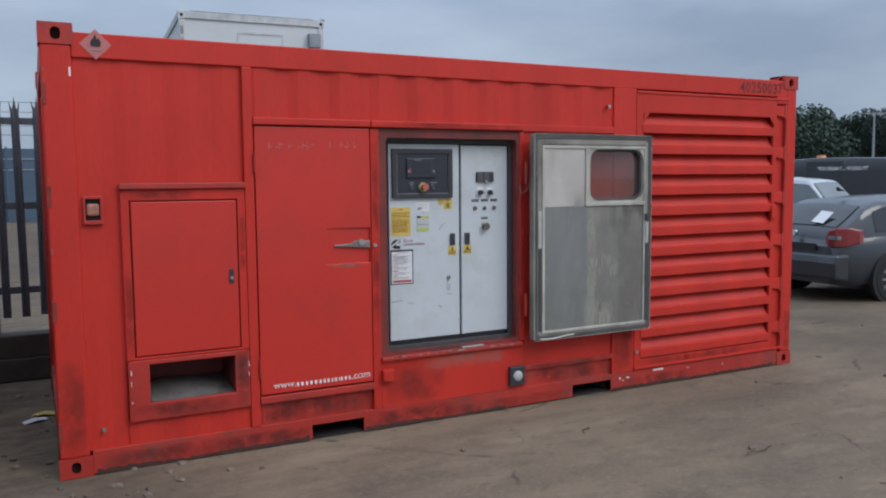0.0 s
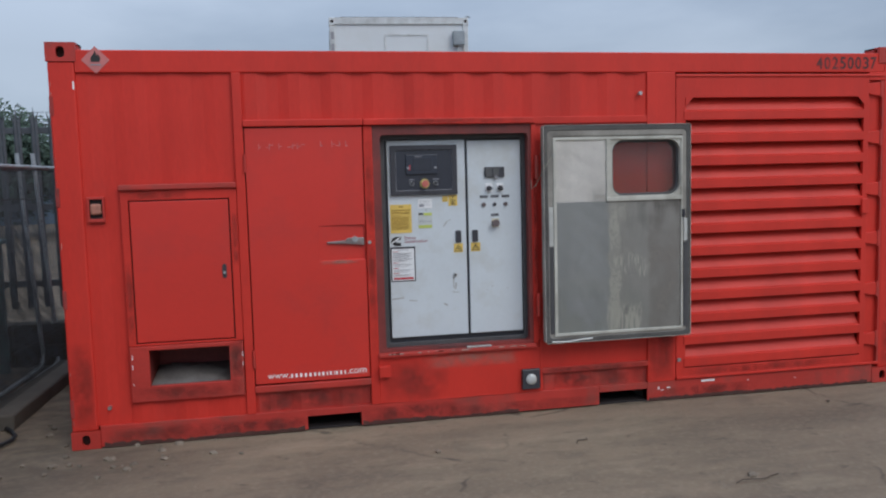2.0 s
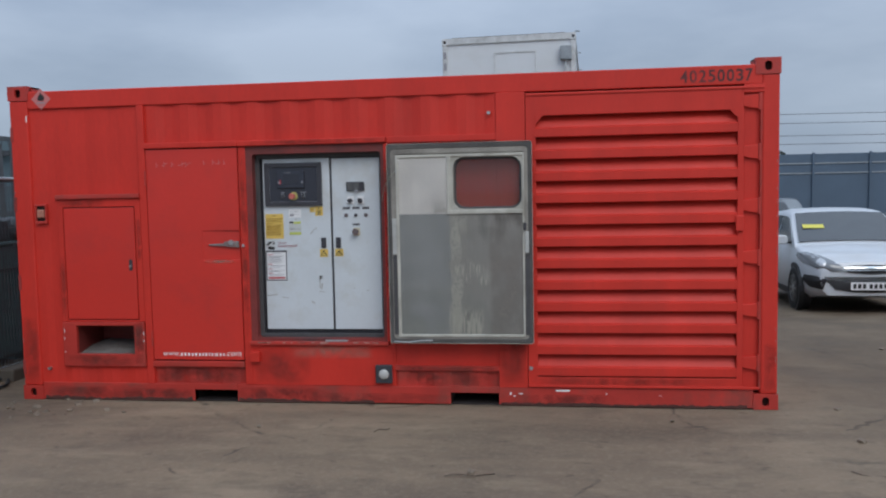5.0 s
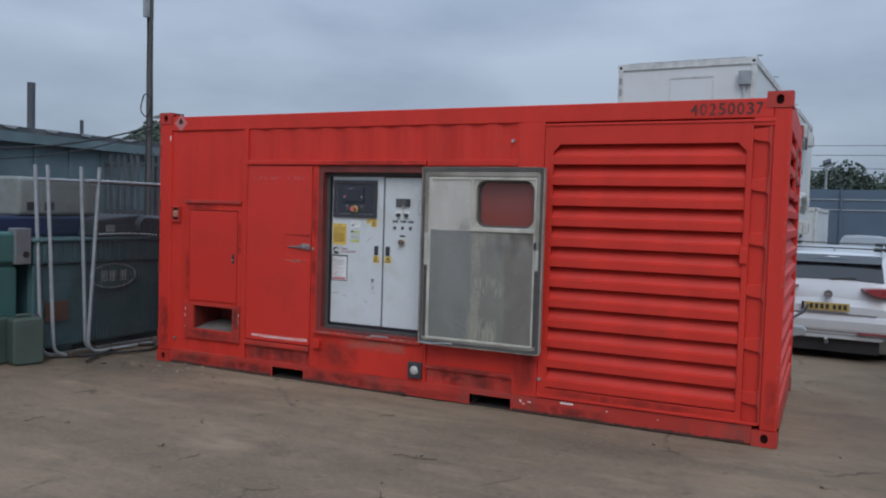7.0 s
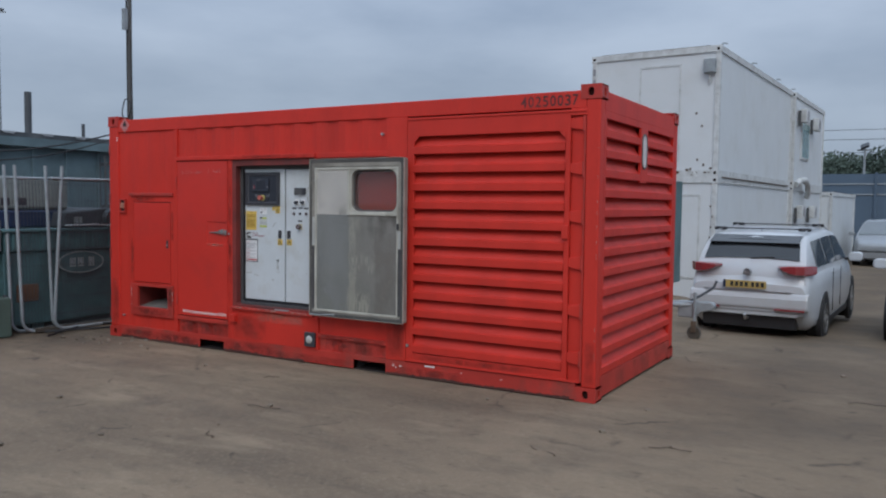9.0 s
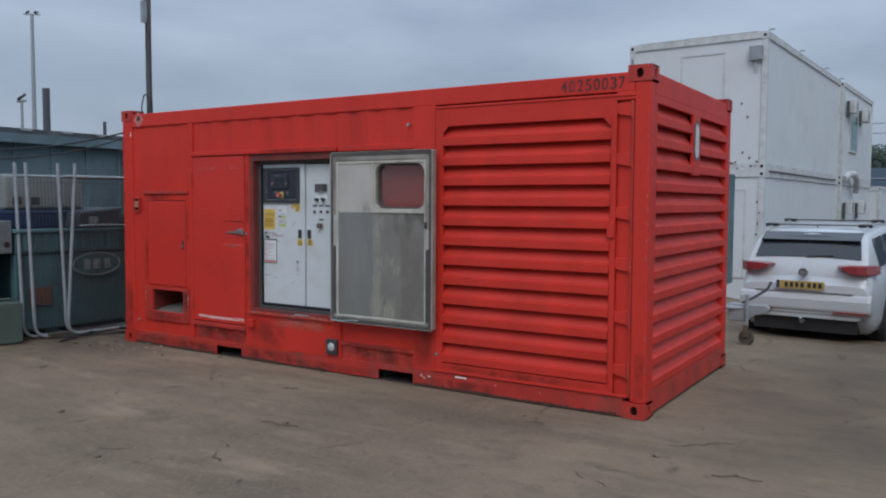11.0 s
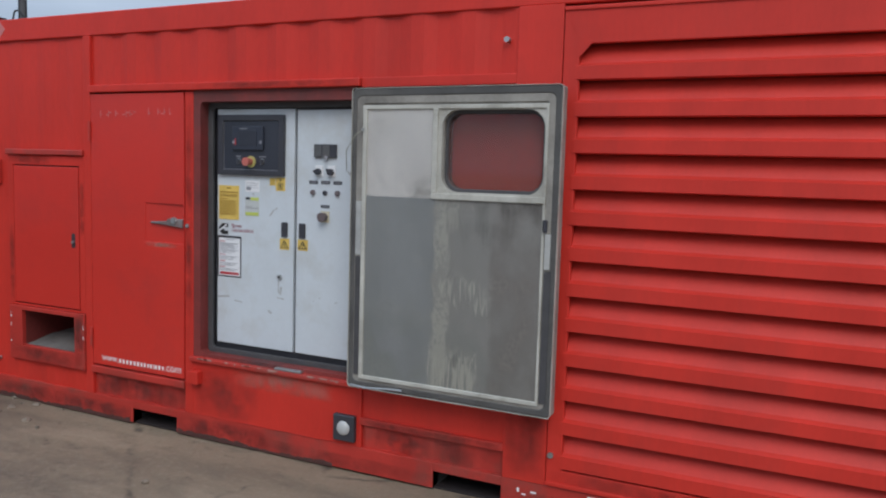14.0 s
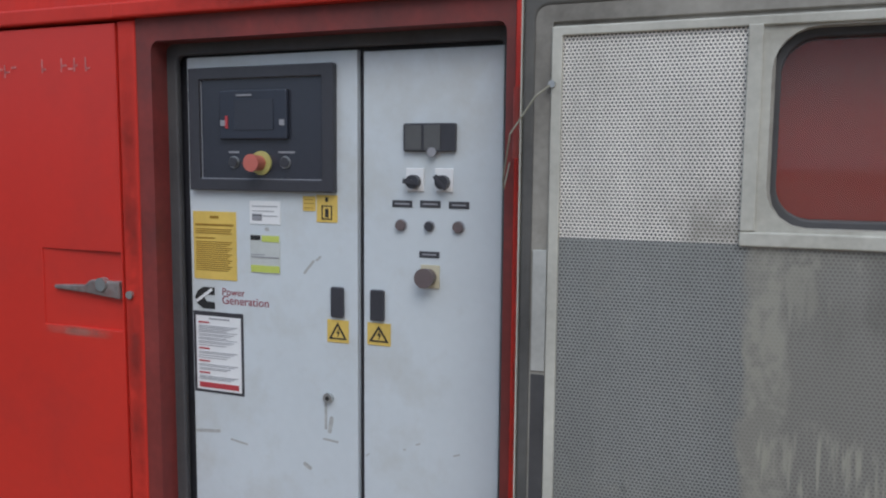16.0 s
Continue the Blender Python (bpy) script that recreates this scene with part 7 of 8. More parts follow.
# white estate car
t, y_of, plan, S = vehicle(pose(6.5, 7.34, ground_z(6.3, 7.2) - 0.0, 0.9, 0, -3.5), "estate", "white estate car with dark roof rails parked tail-on", "car", PAINT_WHITE, (4.5, 1.68, 1.03), rails=True)
yr = -2.25
for sgn in (-1, 1):
    wrap_lamp(t, sgn, yr - 0.03, ((0.41, 1.05, 1.072), (0.45, 1.02, 1.082), (0.52, 0.985, 1.09), (0.6, 0.972, 1.092), (0.7, 0.968, 1.092), (0.78, 0.972, 1.088), (0.815, 0.985, 1.076)), 0.62)
    part("reflector", Mesh().box(min(sgn * 0.35, sgn * 0.72), max(sgn * 0.35, sgn * 0.72), yr - 0.047, yr + 0.1, 0.5, 0.518), TAIL, t, "narrow red reflector")
part("bumper", Mesh().prism([(-2.22, 0.485), (-2.28, 0.52), (-2.29, 0.65), (-2.26, 0.73), (-2.1, 0.74), (-2.1, 0.47)], "x", -0.76, 0.76), PAINT_WHITE, t, bevel=0.03)
part("lower_valance", Mesh().prism([(yr - 0.01, 0.487), (yr + 0.02, 0.42), (yr + 0.2, 0.41), (yr + 0.2, 0.487)], "x", -0.72, 0.72), PAINT_SILVER, t, "grey lower bumper", bevel=0.02)
part("under_tray", Mesh().box(-0.6, 0.6, yr + 0.08, yr + 0.6, 0.24, 0.43), TRIM, t)
plate_bars(t, -0.27, 0.25, yr - 0.04, 0.775, 0.875, PLATE_Y, -1)
part("tailgate_line", Mesh().box(-0.56, 0.56, yr - 0.026, yr + 0.1, 0.742, 0.746), INK_GREY, t)
part("plate_band", Mesh().box(-0.305, -0.272, yr - 0.052, yr - 0.04, 0.775, 0.875), BLUE, t, "blue band of the plate")
part("badge", Mesh().lathe([(0.052, yr - 0.05), (0.052, yr - 0.03), (0.04, yr - 0.03), (0.04, yr - 0.05)], (0, 0, 0.985), "y", 20, cap=False), STEEL, t, "plain round chrome badge")
part("badge_bar", Mesh().box(-0.03, 0.03, yr - 0.048, yr - 0.03, 0.978, 0.992), STEEL, t)
part("badge_disc", Mesh().cyl((0, yr - 0.034, 0.985), (0, yr + 0.05, 0.985), 0.045, 20), INK_GREY, t)
part("spoiler", Mesh().prism([(-1.99, 1.372), (-1.74, 1.466), (-1.72, 1.444), (-1.95, 1.345)], "x", -0.58, 0.58), CAR_GLASS, t, bevel=0.01)
part("rear_wiper", Mesh().cyl((0, yr + 0.15, 1.165), (0.3, yr + 0.165, 1.19), 0.01), TRIM, t)
part("aerial", Mesh().cyl((0, -1.4, 1.44), (0, -1.5, 1.53), 0.018, 8, 0.004), TRIM, t)
part("tow_bar", Mesh().tube([(0, yr + 0.15, 0.36), (0, yr - 0.06, 0.37), (0, yr - 0.1, 0.43)], 0.022), STEEL, t)

# trailer drawbar with a jockey wheel between container and estate car
trailer = thing("trailer", "small grey trailer drawbar with a jockey wheel", "trailer", pose(5.95, 4.15, ground_z(5.95, 4.2)))
part("drawbar", Mesh().tube([(-1.6, 0.5, 0.42), (0.0, 0.05, 0.43)], 0.03, 8), GALV, trailer)
part("drawbar", Mesh().tube([(-1.6, -0.4, 0.42), (0.0, 0.0, 0.43)], 0.03, 8), GALV, trailer)
part("coupling", Mesh().prism([(-0.26, 0.48), (0.16, 0.48), (0.2, 0.44), (0.18, 0.38), (0.04, 0.35), (-0.06, 0.27), (-0.26, 0.27)], "y", -0.05, 0.07), GALV, trailer, "dull cast coupling", bevel=0.015)
part("brake_lever", Mesh().tube([(-0.15, 0.02, 0.46), (0.02, 0.02, 0.56), (0.16, 0.02, 0.66), (0.2, 0.02, 0.75)], 0.016), FENCE_DARK, trailer, "black brake lever")
part("jockey_stem", Mesh().cyl((-0.04, -0.08, 0.15), (-0.04, -0.08, 0.6), 0.02), GALV, trailer)
jw = part("jockey_wheel", Mesh().lathe([(0.04, -0.03), (0.08, -0.035), (0.09, 0.0), (0.08, 0.035), (0.04, 0.03)], (-0.04, -0.08, 0.09), "y", 18), KERB, trailer, "small worn jockey wheel", smooth=True)
part("wheel_fork", Mesh().box(-0.07, -0.01, -0.14, -0.125, 0.1, 0.24), RUST, jw)
part("trailer_bed", Mesh().box(-3.4, -1.5, -0.75, 0.85, 0.42, 0.55), FENCE_DARK, trailer)
for sgn in (-0.85, 0.95):
    part("trailer_wheel", Mesh().lathe([(0.1, sgn - 0.06), (0.27, sgn - 0.07), (0.28, sgn), (0.27, sgn + 0.07), (0.1, sgn + 0.06)], (-2.5, 0, 0.28), "y", 22), TYRE, trailer, smooth=True)


def nose(t, y_of, plan, S, W, k, plate=True):
    """Lamps, grille and bumper openings that follow the front of a car."""
    q = W / 2

    body = next(c for c in t.children if c.name.startswith("body"))
    shell = BVHTree.FromPolygons([v.co for v in body.data.vertices], [tuple(p.vertices) for p in body.data.polygons])

    def skin(x, z, out):
        place, normal, _, _ = shell.ray_cast(Vector((x, y_of(1.0) + 1.0, z)), Vector((0, -1, 0)))
        if place is None:
            return Vector((x, y_of(0.9), z))
        return place + (normal if normal.y > 0 else -normal) * out

    def inset(name, outline, material, label, out=0.014, depth=0.05):
        n = len(outline)
        cx, cz = sum(x for x, _ in outline) / n, sum(z for _, z in outline) / n
        rings = [[skin(cx + (x - cx) * f, cz + (z - cz) * f, out + 0.012 * (1 - f)) for x, z in outline] for f in (0.03, 0.35, 0.7, 1.0)]
        rings.append([p - Vector((0, depth, 0)) for p in rings[-1]])
        return part(name, Mesh().loops(rings), material, t, label, smooth=True)

    for sgn in (-1, 1):
        lamp = [(0.4, 0.62), (0.42, 0.67), (0.54, 0.745), (0.7, 0.81), (0.84, 0.845), (0.925, 0.84), (0.935, 0.78), (0.9, 0.7), (0.78, 0.645), (0.58, 0.61)]
        inset("headlamp", [(sgn * q * x, z * k) for x, z in lamp], HEAD, "clear headlamp")
        bowl = [(sgn * q * 0.72 + 0.055 * math.cos(a), 0.725 * k + 0.05 * math.sin(a)) for a in [math.pi * i / 6 for i in range(12)]]
        inset("lamp_bowl", bowl, RIM, "silver lamp bowl", 0.02)
        fog = [(0.66, 0.5), (0.78, 0.545), (0.9, 0.55), (0.92, 0.47), (0.84, 0.38), (0.72, 0.36)]
        inset("fog_recess", [(sgn * q * x, z) for x, z in fog], TRIM, "black fog lamp recess")
    upper = [(-0.4, 0.665), (-0.2, 0.69), (0.0, 0.7), (0.2, 0.69), (0.4, 0.665), (0.3, 0.6), (0.0, 0.575), (-0.3, 0.6)]
    inset("grille", [(x, z * k) for x, z in upper], TRIM, "black grille")
    for z in (0.63, 0.66):
        bar = [(-0.36, z), (0.0, z + 0.012), (0.36, z), (0.36, z - 0.012), (0.0, z), (-0.36, z - 0.012)]
        inset("grille_bar", [(x, v * k) for x, v in bar], CHROME, "", 0.024, 0.03)
    lower = [(-0.56, 0.5), (-0.3, 0.475), (0.0, 0.465), (0.3, 0.475), (0.56, 0.5), (0.46, 0.37), (0.25, 0.335), (0.0, 0.325), (-0.25, 0.335), (-0.46, 0.37)]
    inset("lower_grille", lower, TRIM, "black lower grille")
    if plate:
        plate_bars(t, -0.26, 0.26, y_of(1.0) + 0.014, 0.36, 0.465, WHITE_LABEL, 1)


# white hatchback facing the camera, with a yellow note behind its windscreen
gz = ground_z(8.8, 6.5)
t, y_of, plan, S = vehicle(pose(8.9, 7.35, gz, 0.8, 0, 176), "hatch", "white hatchback with a yellow note behind its windscreen", "car", PAINT_WHITE, (3.95, 1.7, 0.98), glass_mat=MID_GLASS)
nose(t, y_of, plan, S, 1.7, 1.0)
sN = 0.7
part("paper_note", Mesh().add([(0.3, y_of(sN) + 0.012, line(S["roof"], sN) * 0.98 + 0.04), (0.6, y_of(sN) + 0.012, line(S["roof"], sN) * 0.98 + 0.04), (0.6, y_of(sN - 0.022), line(S["roof"], sN - 0.022) * 0.98 + 0.04), (0.3, y_of(sN - 0.022), line(S["roof"], sN - 0.022) * 0.98 + 0.04)], [(0, 1, 2, 3)]), mat("yellow_paper", (0.62, 0.56, 0.1), 0.7), t, "yellow paper note")

# dark hatchback seen from behind, with a price sheet on the rear window
t, y_of, plan, S = vehicle(pose(11.62, 2.6, ground_z(10.5, 2.5), 0, 0, -95), "hatch", "dark grey-blue hatchback with a price sheet in its rear window", "car", PAINT_DARK, (4.25, 1.75, 0.96), glass_mat=CAR_GLASS)
yr = y_of(0)
for sgn in (-1, 1):
    wrap_lamp(t, sgn, yr - 0.02, ((0.56, 0.8, 0.9), (0.6, 0.78, 0.99), (0.68, 0.77, 1.02), (0.77, 0.78, 1.02), (0.83, 0.82, 0.98)), 0.62)
    part("lamp_insert", Mesh().box(min(sgn * 0.6, sgn * 0.75), max(sgn * 0.6, sgn * 0.75), yr - 0.024, yr + 0.05, 0.87, 0.92), HEAD, t)
part("badge", Mesh().cyl((0, yr - 0.02, 0.93), (0, yr + 0.02, 0.93), 0.04, 16), CHROME, t, "plain round badge")
part("bumper", Mesh().prism([(yr - 0.05, 0.34), (yr - 0.07, 0.55), (yr - 0.03, 0.66), (yr + 0.2, 0.66), (yr + 0.2, 0.3)], "x", -0.76, 0.76), PAINT_DARK, t, bevel=0.03)
part("plate_recess", Mesh().box(-0.4, 0.4, yr - 0.03, yr - 0.01, 0.7, 0.8), TRIM, t, "dark plate recess")
part("price_sheet", Mesh().add([(0.18, y_of(0.085) - 0.05, 1.24), (0.38, y_of(0.085) - 0.05, 1.22), (0.34, y_of(0.05) - 0.05, 1.07), (0.14, y_of(0.05) - 0.05, 1.09)], [(0, 1, 2, 3)]), WHITE_LABEL, t, "white price sheet")
part("shark_fin", Mesh().prism([(-1.2, 1.5), (-1.32, 1.5), (-1.34, 1.56)], "x", -0.02, 0.02), TRIM, t)

# dark saloon beyond it
vehicle(pose(11.55, 6.7, ground_z(11.5, 6.7), 0.9, 0, -2), "saloon", "dark grey-blue saloon car with silver wheels", "car", PAINT_DARK, (4.5, 1.8, 1.02), glass_mat=PALE_GLASS)
# white car nose-on behind
t, y_of, plan, S = vehicle(pose(12.12, 11.25, ground_z(12, 11), 0, 0, 160), "suv", "white car with a dark grille facing out", "car", PAINT_WHITE, (3.9, 1.76, 0.99), glass_mat=PALE_GLASS)
nose(t, y_of, plan, S, 1.76, 1.15)
# white hatchback beyond the dark hatchback
vehicle(pose(15.3, 7.3, ground_z(15, 7.6), 0, 0, 196), "suv", "tall white car parked behind a dark hatchback", "car", PAINT_WHITE, (4.4, 1.78, 1.06), glass_mat=PALE_GLASS)
# dark off-road car and more parked cars in front of the far fence
vehicle(pose(10.7, 19.0, ground_z(9, 18), 0, 0, 172), "suv", "black off-road car parked before the far fence", "car", PAINT_BLACK, (4.6, 1.9, 0.88), glass_mat=MID_GLASS)
vehicle(pose(7.5, 26.0, ground_z(7.5, 26), 0, 0, 176), "hatch", "silver hatchback parked before the far fence", "car", PAINT_SILVER, (4.2, 1.78, 1.04), glass_mat=PALE_GLASS)
vehicle(pose(12.6, 24.0, ground_z(12, 24), 0, 0, 175), "hatch", "dark hatchback parked before the far fence", "car", PAINT_DARK, (4.2, 1.78, 1.04), glass_mat=PALE_GLASS)
# vans
vehicle(pose(16.7, 14.5, ground_z(17, 14.5), 0, 0, -88), "van", "red panel van parked side-on", "van", PAINT_VAN_RED, (5.9, 2.0, 1.0), wheel_r=0.34)
t, y_of, plan, S = vehicle(pose(20.6, 10.9, ground_z(20.6, 10.9), 0, 0, 34.5), "van", "black panel van with a white slogan on its side", "van", PAINT_BLACK, (5.9, 2.0, 1.13), wheel_r=0.34)
letters("slogan", "\"YOU DREAM IT.... WE BUILD IT!\"", 1.27, (-0.968, -0.58, 2.22), LETTER, t, (90, 0, -90), "white slogan lettering", 0.105, 0.015)
part("beacon", Mesh().cyl((-0.4, 0.0, 2.5), (-0.4, 0.0, 2.61), 0.14, 14, 0.11), LENS_AMBER, t, "orange roof beacon")

# ---- far fence, railway gantries, lamp masts ----
FENCE_BLUE = mat("blue_grey_hoarding", (0.075, 0.115, 0.165), 0.6, vary=0.12, scale=0.8, bump=0.1)
hoarding = thing("hoarding", "tall dark blue-grey hoarding along the far edge", "fence", pose(0, 34.5, -0.3))
for i in range(14):
    x = -14 + i * 2.6
    part("panel", Mesh().box(x + 0.02, x + 2.58, -0.03, 0.03, 0.0, 3.5), FENCE_BLUE, hoarding)
    part("post", Mesh().box(x - 0.05, x + 0.05, -0.12, -0.03, 0, 3.56), FENCE_BLUE, hoarding)
for z in (2.55, 3.02):
    part("rail", Mesh().box(-14, 22.4, -0.07, -0.03, z, z + 0.05), GALV, hoarding)

GANTRY = mat("dark_lattice_steel", (0.06, 0.065, 0.07), 0.7, vary=0.2)


def gantry(at, span, height, name_words):
    """A lattice portal over a railway, with insulator drops."""
    t = thing("railway_gantry", name_words, "gantry", at, "railway gantries")
    for x in (0, span):
        for dx in (-0.35, 0.35):
            part("leg", Mesh().box(x + dx - 0.07, x + dx + 0.07, -0.07, 0.07, 0, height), GANTRY, t)
        m = Mesh()
        for i in range(int(height)):
            m.cyl((x - 0.35, 0, i), (x + 0.35, 0, i + 1), 0.04, 5)
        part("leg_bracing", m, GANTRY, t)
    for z in (height - 1.1, height):
        part("beam", Mesh().box(-0.5, span + 0.5, -0.08, 0.08, z - 0.08, z + 0.08), GANTRY, t)
    m = Mesh()
    k = max(4, int(span))
    for i in range(k):
        m.cyl((span * i / k, 0, height - 1.1 if i % 2 else height), (span * (i + 1) / k, 0, height if i % 2 else height - 1.1), 0.05, 5)
    part("beam_bracing", m, GANTRY, t)
    for i in range(1, 6):
        x = span * i / 6
        part("insulator_drop", Mesh().cyl((x, 0, height - 1.1), (x, 0, height - 3.0), 0.07, 6), GANTRY, t)
        part("insulator", Mesh().cyl((x - 0.4, 0, height - 2.5), (x + 0.3, 0, height - 2.8), 0.13, 6), GANTRY, t)
    part("finial", Mesh().cyl((span * 0.55, 0, height), (span * 0.55, 0, height + 1.6), 0.1, 6), GANTRY, t)


gantry(pose(16.5, 73.0, -0.3, 0, 0, 61.5), 15.9, 9.6, "dark lattice railway gantry beyond the hoarding")
gantry(pose(41, 64, -0.3, 0, 0, 35), 7, 7.2, "dark lattice railway gantry behind the trees")
gantry(pose(-24, 66, -0.3, 0, 0, 10), 12, 7.2, "dark lattice railway gantry beyond the palisade")
for z, y in ((6.4, 70), (7.6, 71), (8.6, 73), (5.6, 69)):
    o = part("overhead_wire", Mesh().tube([(-160 + i * 40, y - 0.12 * (i - 4) ** 2, z - 0.3 * (i % 2)) for i in range(10)], 0.03, 4), GANTRY, None)
    tagged(o, "thin dark overhead railway wire", "wire", "overhead wires")


def mast(at, height, heads, words):
    t = thing("lamp_mast", words, "lamp mast", at, "lamp masts")
    part("column", Mesh().cyl((0, 0, 0), (0, 0, height), height * 0.012 + 0.03, 10, height * 0.006 + 0.02), GALV, t, smooth=True)
    part("cross_arm", Mesh().box(-heads * 0.35, heads * 0.35, -0.05, 0.05, height - 0.1, height), GALV, t)
    for i in range(heads):
        x = (i - (heads - 1) / 2) * 0.7
        o = part("floodlight", Mesh().box(-0.19 * heads ** -0.3, 0.19 * heads ** -0.3, -0.16, 0.16, -0.06, 0.06), FENCE_DARK, t, "dark floodlight head")
        o.matrix_basis = pose(x * 1.0, 0, height + 0.15, 35, 20 * (1 if i % 2 else -1), 0)
    return t


mast(pose(-60.85, 34.7, -0.3, 0, 0, 40), 18.2, 2, "tall grey floodlight mast with two heads")
mast(pose(-30.9, 16.5, -0.3), 6.8, 1, "short slim grey lamp mast")
mast(pose(52.6, 31.4, -0.3, 0, 0, -30), 6.4, 3, "slim lamp mast with three heads")
mast(pose(33.2, 46, -0.3, 0, 0, -30), 7.1, 3, "slim lamp mast with three heads")
mast(pose(6.1, 38.8, -0.3, 0, 0, -10), 4.9, 1, "slim lamp mast by the cabins")

# ---- trees ----
BARK = mat("brown_bark", (0.07, 0.055, 0.04), 0.9, vary=0.3, scale=6, bump=0.5)


def leaf_material(name, base):
    m = mat(name, base, 0.95, vary=0.4, scale=1.2, grain=8, spec=0.1)
    n, l = m.node_tree.nodes, m.node_tree.links
    geo = n.new("ShaderNodeNewGeometry")
    b = n["Principled BSDF"]
    src = b.inputs["Base Color"].links[0].from_socket
    r = n.new("ShaderNodeMapRange")
    r.inputs["To Min"].default_value, r.inputs["To Max"].default_value = 0.75, 1.25
    l.new(geo.outputs["Random Per Island"], r.inputs["Value"])
    mx = n.new("ShaderNodeMix")
    mx.data_type, mx.blend_type = "RGBA", "MULTIPLY"
    mx.inputs[0].default_value = 1.0
    l.new(src, mx.inputs[6])
    l.new(r.outputs["Result"], mx.inputs[7])
    l.new(mx.outputs[2], b.inputs["Base Color"])
    return m


LEAF = leaf_material("dull_green_leaves", (0.07, 0.1, 0.078))
LEAF2 = leaf_material("grey_green_leaves", (0.078, 0.104, 0.086))


def tree(at, height, spread, seed, leaves, words="dull green broad-leaved tree beyond the yard"):
    g = random.Random(seed)
    t = thing("tree", words, "tree", at, "trees beyond the yard")
    m = Mesh()
    m.cyl((0, 0, 0), (g.uniform(-0.2, 0.2), 0, height * 0.55), height * 0.025, 8, height * 0.012)
    tips = []
    for i in range(9):
        a, zz = g.uniform(0, 6.28), height * g.uniform(0.25, 0.55)
        e = Vector((math.cos(a) * spread * g.uniform(0.3, 0.75), math.sin(a) * spread * g.uniform(0.3, 0.75), height * g.uniform(0.28, 0.88)))
        m.cyl((0, 0, zz), e, height * 0.01, 6, height * 0.003)
        tips.append(e)
    tips += [Vector((g.uniform(-0.25, 0.25) * spread, g.uniform(-0.25, 0.25) * spread, height * g.uniform(0.7, 0.95))) for _ in range(4)]
    part("trunk", m, BARK, t)
    vs, fs = [], []
    for q in range(20000):
        c = tips[g.randrange(len(tips))]
        d = Vector((g.gauss(0, 1), g.gauss(0, 1), g.gauss(0, 0.8)))
        d = d * min(1.0, 1.7 / d.length) * spread * 0.27
        p = c + d
        if p.z < height * 0.06:
            p.z = height * g.uniform(0.06, 0.2)
        u = Vector((g.gauss(0, 1), g.gauss(0, 1), g.gauss(0, 1))).normalized() * g.uniform(0.09, 0.17) * height / 6
        w = u.orthogonal().normalized() * u.length * 0.7
        b0 = len(vs)
        vs += [p - u, p + w, p + u, p - w]
        fs.append((b0, b0 + 1, b0 + 2, b0 + 3))
    crown = Mesh()
    crown.v, crown.f = [tuple(v) for v in vs], fs
    me = bpy.data.meshes.new("crown")
    me.from_pydata(crown.v, [], crown.f)
    me.materials.append(leaves)
    o = new("crown", me)
    o.parent = t


for i, (x, y, h, sp) in enumerate(((40, 52, 5.0, 3.4), (45, 47, 5.6, 4.0), (50, 44, 6.4, 4.4), (56, 40, 6.2, 4.4), (61, 36, 5.6, 4.0), (66, 40, 6.4, 4.5), (52, 52, 7.0, 5.0), (36, 58, 6.0, 3.6),
                                   (6.6, 47, 4.7, 3.4), (9.4, 50, 4.4, 3.6), (4.0, 50, 4.6, 3.2), (-9, 24, 4.0, 3.0), (-14, 26, 4.8, 3.2), (-19, 22, 4.4, 3.2), (-30, 30, 6.0, 4.0), (-4.5, 27, 3.6, 2.8), (21, 60, 4.6, 3.4), (70, 50, 7, 5), (47, 60, 6.2, 5))):
    tree(pose(x, y, -0.35, 0, 0, 37 * i), h, sp, 40 + i, LEAF if i % 2 else LEAF2)

# ---- loose bits on the ground ----
gr = random.Random(21)
STONE = mat("dusty_rubble", (0.17, 0.135, 0.1), 0.9, vary=0.3, scale=20, bump=0.5, rand=0.3)


def pebble(size, seed):
    g = random.Random(seed)
    bm = bmesh.new()
    bmesh.ops.create_icosphere(bm, subdivisions=1, radius=1)
    for v in bm.verts:
        v.co = Vector((v.co.x * g.uniform(0.8, 1.3), v.co.y * g.uniform(0.7, 1.2), v.co.z * 0.6)) * size * g.uniform(0.8, 1.15)
    m = Mesh()
    m.v, m.f = [tuple(v.co) for v in bm.verts], [tuple(v.index for v in f.verts) for f in bm.faces]
    bm.free()
    return m


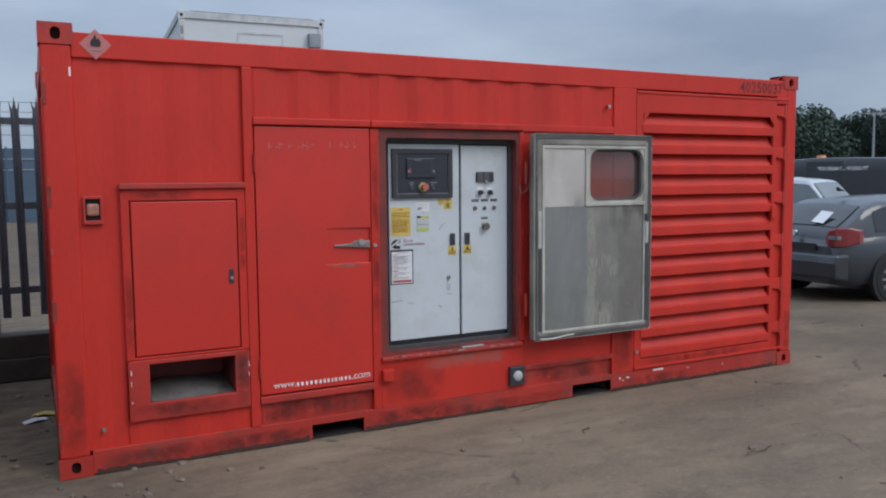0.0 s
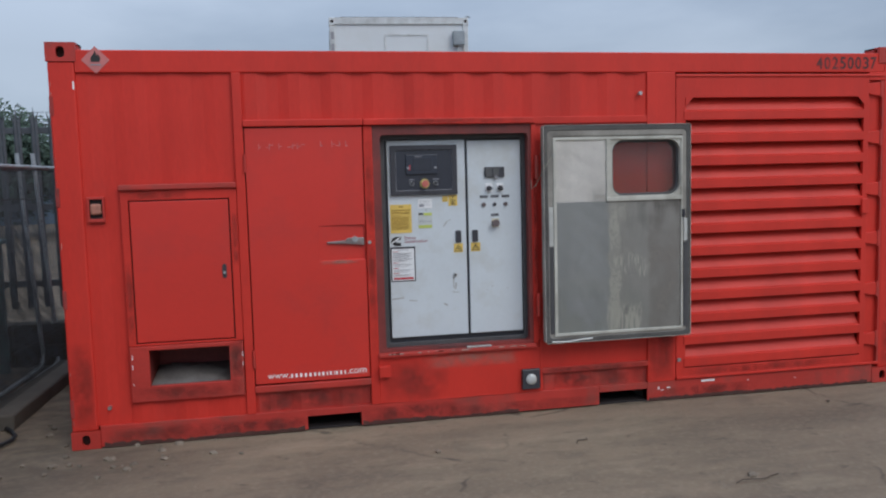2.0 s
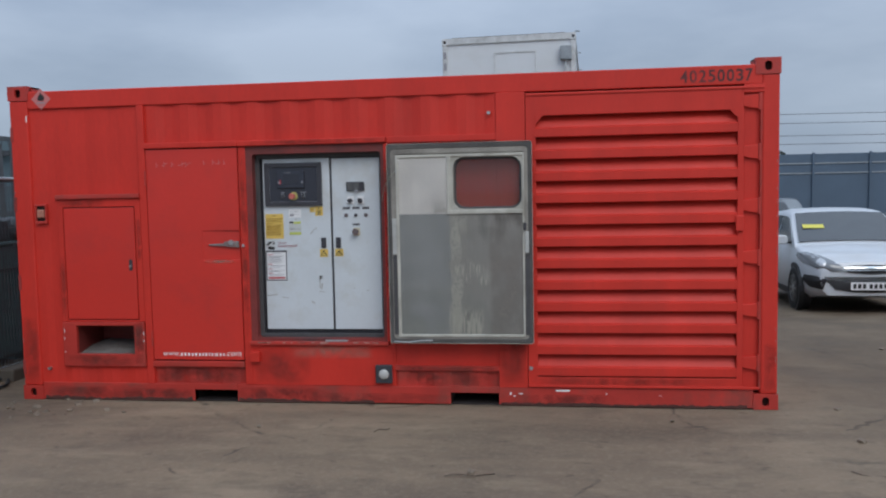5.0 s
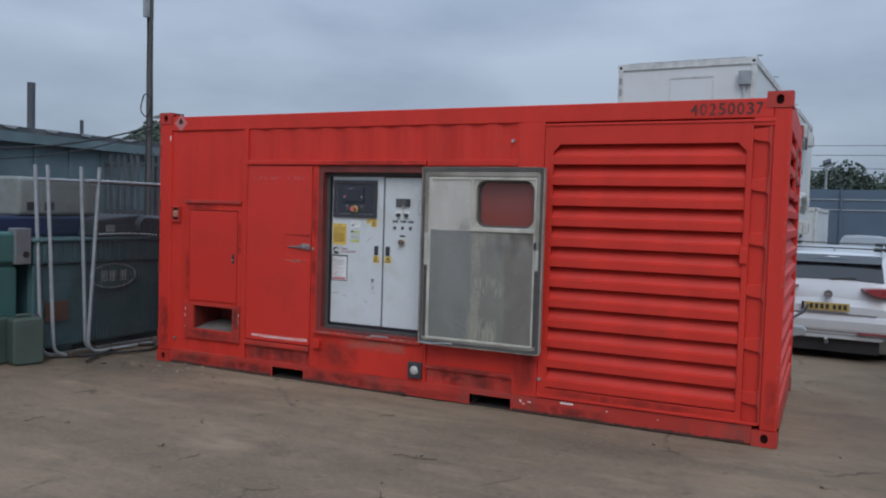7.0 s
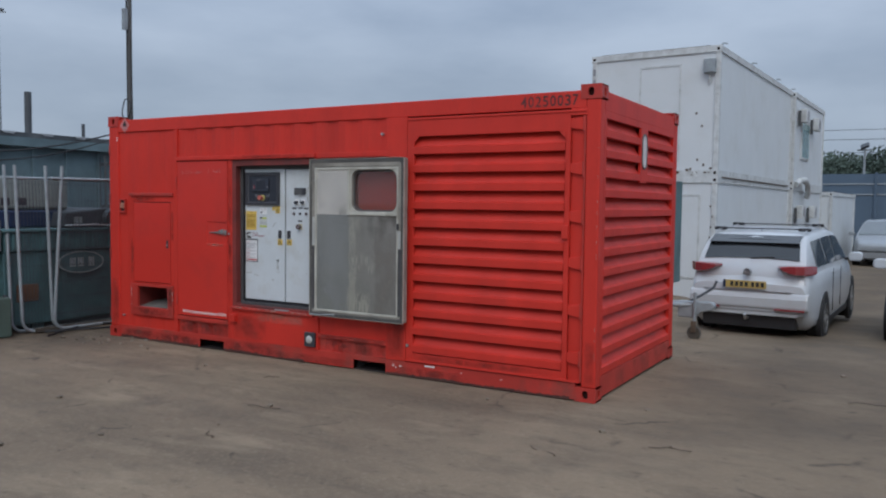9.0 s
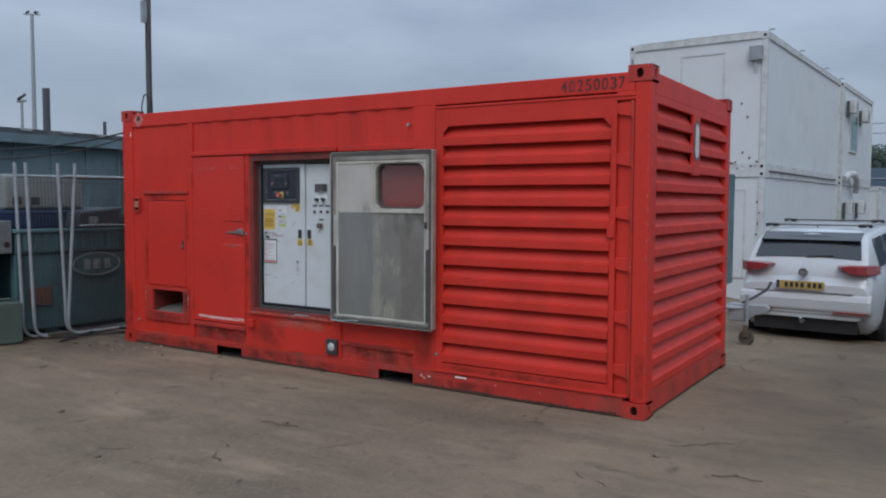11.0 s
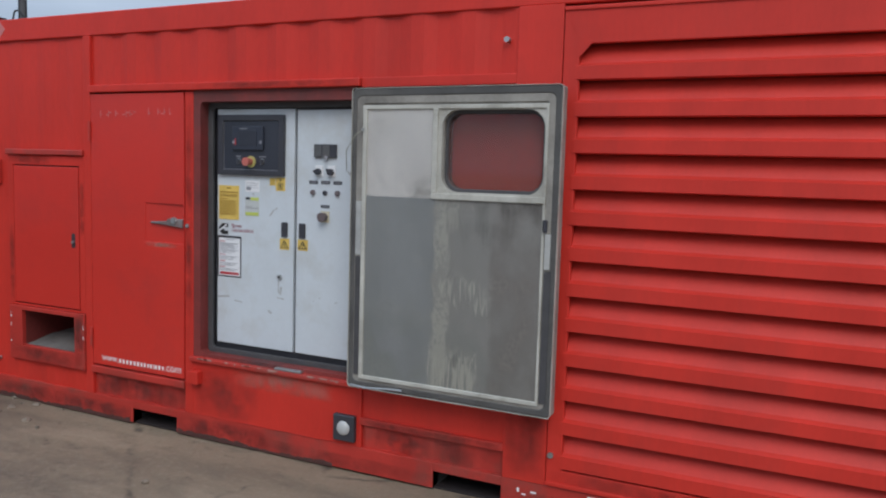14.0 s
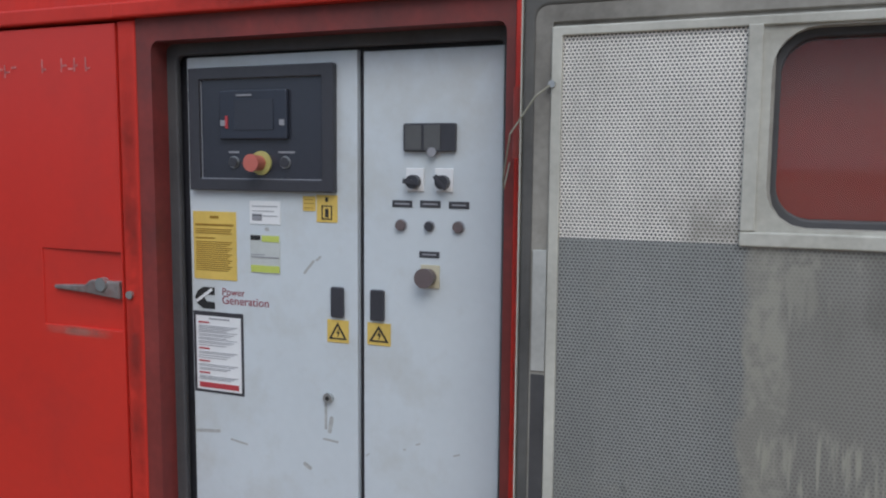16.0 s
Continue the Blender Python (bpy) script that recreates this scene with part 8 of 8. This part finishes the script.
protos = [part("stone", pebble(0.012 + 0.005 * k, 60 + k), STONE, None) for k in range(5)]
spots = [(gr.gauss(0.25, 0.4), gr.gauss(-0.28, 0.16)) for _ in range(26)] + [(gr.uniform(-0.5, 7.5), gr.uniform(-5.0, -0.3)) for _ in range(16)] + [(gr.uniform(-0.4, 0), gr.uniform(0, 2.2)) for _ in range(12)] + [(gr.uniform(6.3, 9), gr.uniform(-2, 4)) for _ in range(6)]
for i, (x, y) in enumerate(spots):
    o = protos[i] if i < 5 else new("stone", protos[i % 5].data)
    o.matrix_basis = pose(x, y, ground_z(x, y) + 0.006, 0, 0, gr.uniform(0, 360))
    tagged(o, "small pale stone lying on the dirt", "stone", "stones on the dirt")
TWIG = mat("dark_twig", (0.07, 0.05, 0.036), 0.9, vary=0.3)
for i, (x, y, ln, rot) in enumerate(((3.9, -1.55, 0.3, 10), (4.1, -2.3, 0.16, -30), (6.2, -1.4, 0.25, -20), (1.0, -2.2, 0.15, 80), (6.9, -0.9, 0.28, 5), (3.2, -0.7, 0.14, 35), (8.0, 1.2, 0.35, 12))):
    pts = [(ln * (j / 5 - 0.5), 0.02 * math.sin(j * 1.7 + i), 0.004 + 0.004 * math.sin(j + i)) for j in range(6)]
    o = part("twig", Mesh().tube(pts, 0.003, 5), TWIG, None)
    o.matrix_basis = pose(x, y, ground_z(x, y) + 0.006, 0, 0, rot)
    tagged(o, "short dark twig lying on the dirt", "twig", "twigs on the dirt")
for (x, y, rot, mt, words) in ((-0.12, 1.35, 20, WHITE_LABEL, "crumpled white paper scrap on the dirt"), (-0.06, 1.5, -10, YELLOW, "crumpled yellow wrapper on the dirt")):
    o = part("litter", Mesh().add([(-0.12, -0.04, 0.0), (0.0, -0.05, 0.02), (0.12, -0.03, 0.0), (0.11, 0.05, 0.012), (0.0, 0.04, 0.03), (-0.11, 0.05, 0.005)], [(0, 1, 4, 5), (1, 2, 3, 4)]).add([(-0.12, -0.04, -0.004), (0.0, -0.05, 0.016), (0.12, -0.03, -0.004), (0.11, 0.05, 0.008), (0.0, 0.04, 0.026), (-0.11, 0.05, 0.001)], [(5, 4, 1, 0), (4, 3, 2, 1)]), mt, None)
    o.matrix_basis = pose(x, y, 0.005, 0, 0, rot) @ Matrix.Diagonal((0.7, 0.7, 0.7, 1))
    tagged(o, words, "litter")
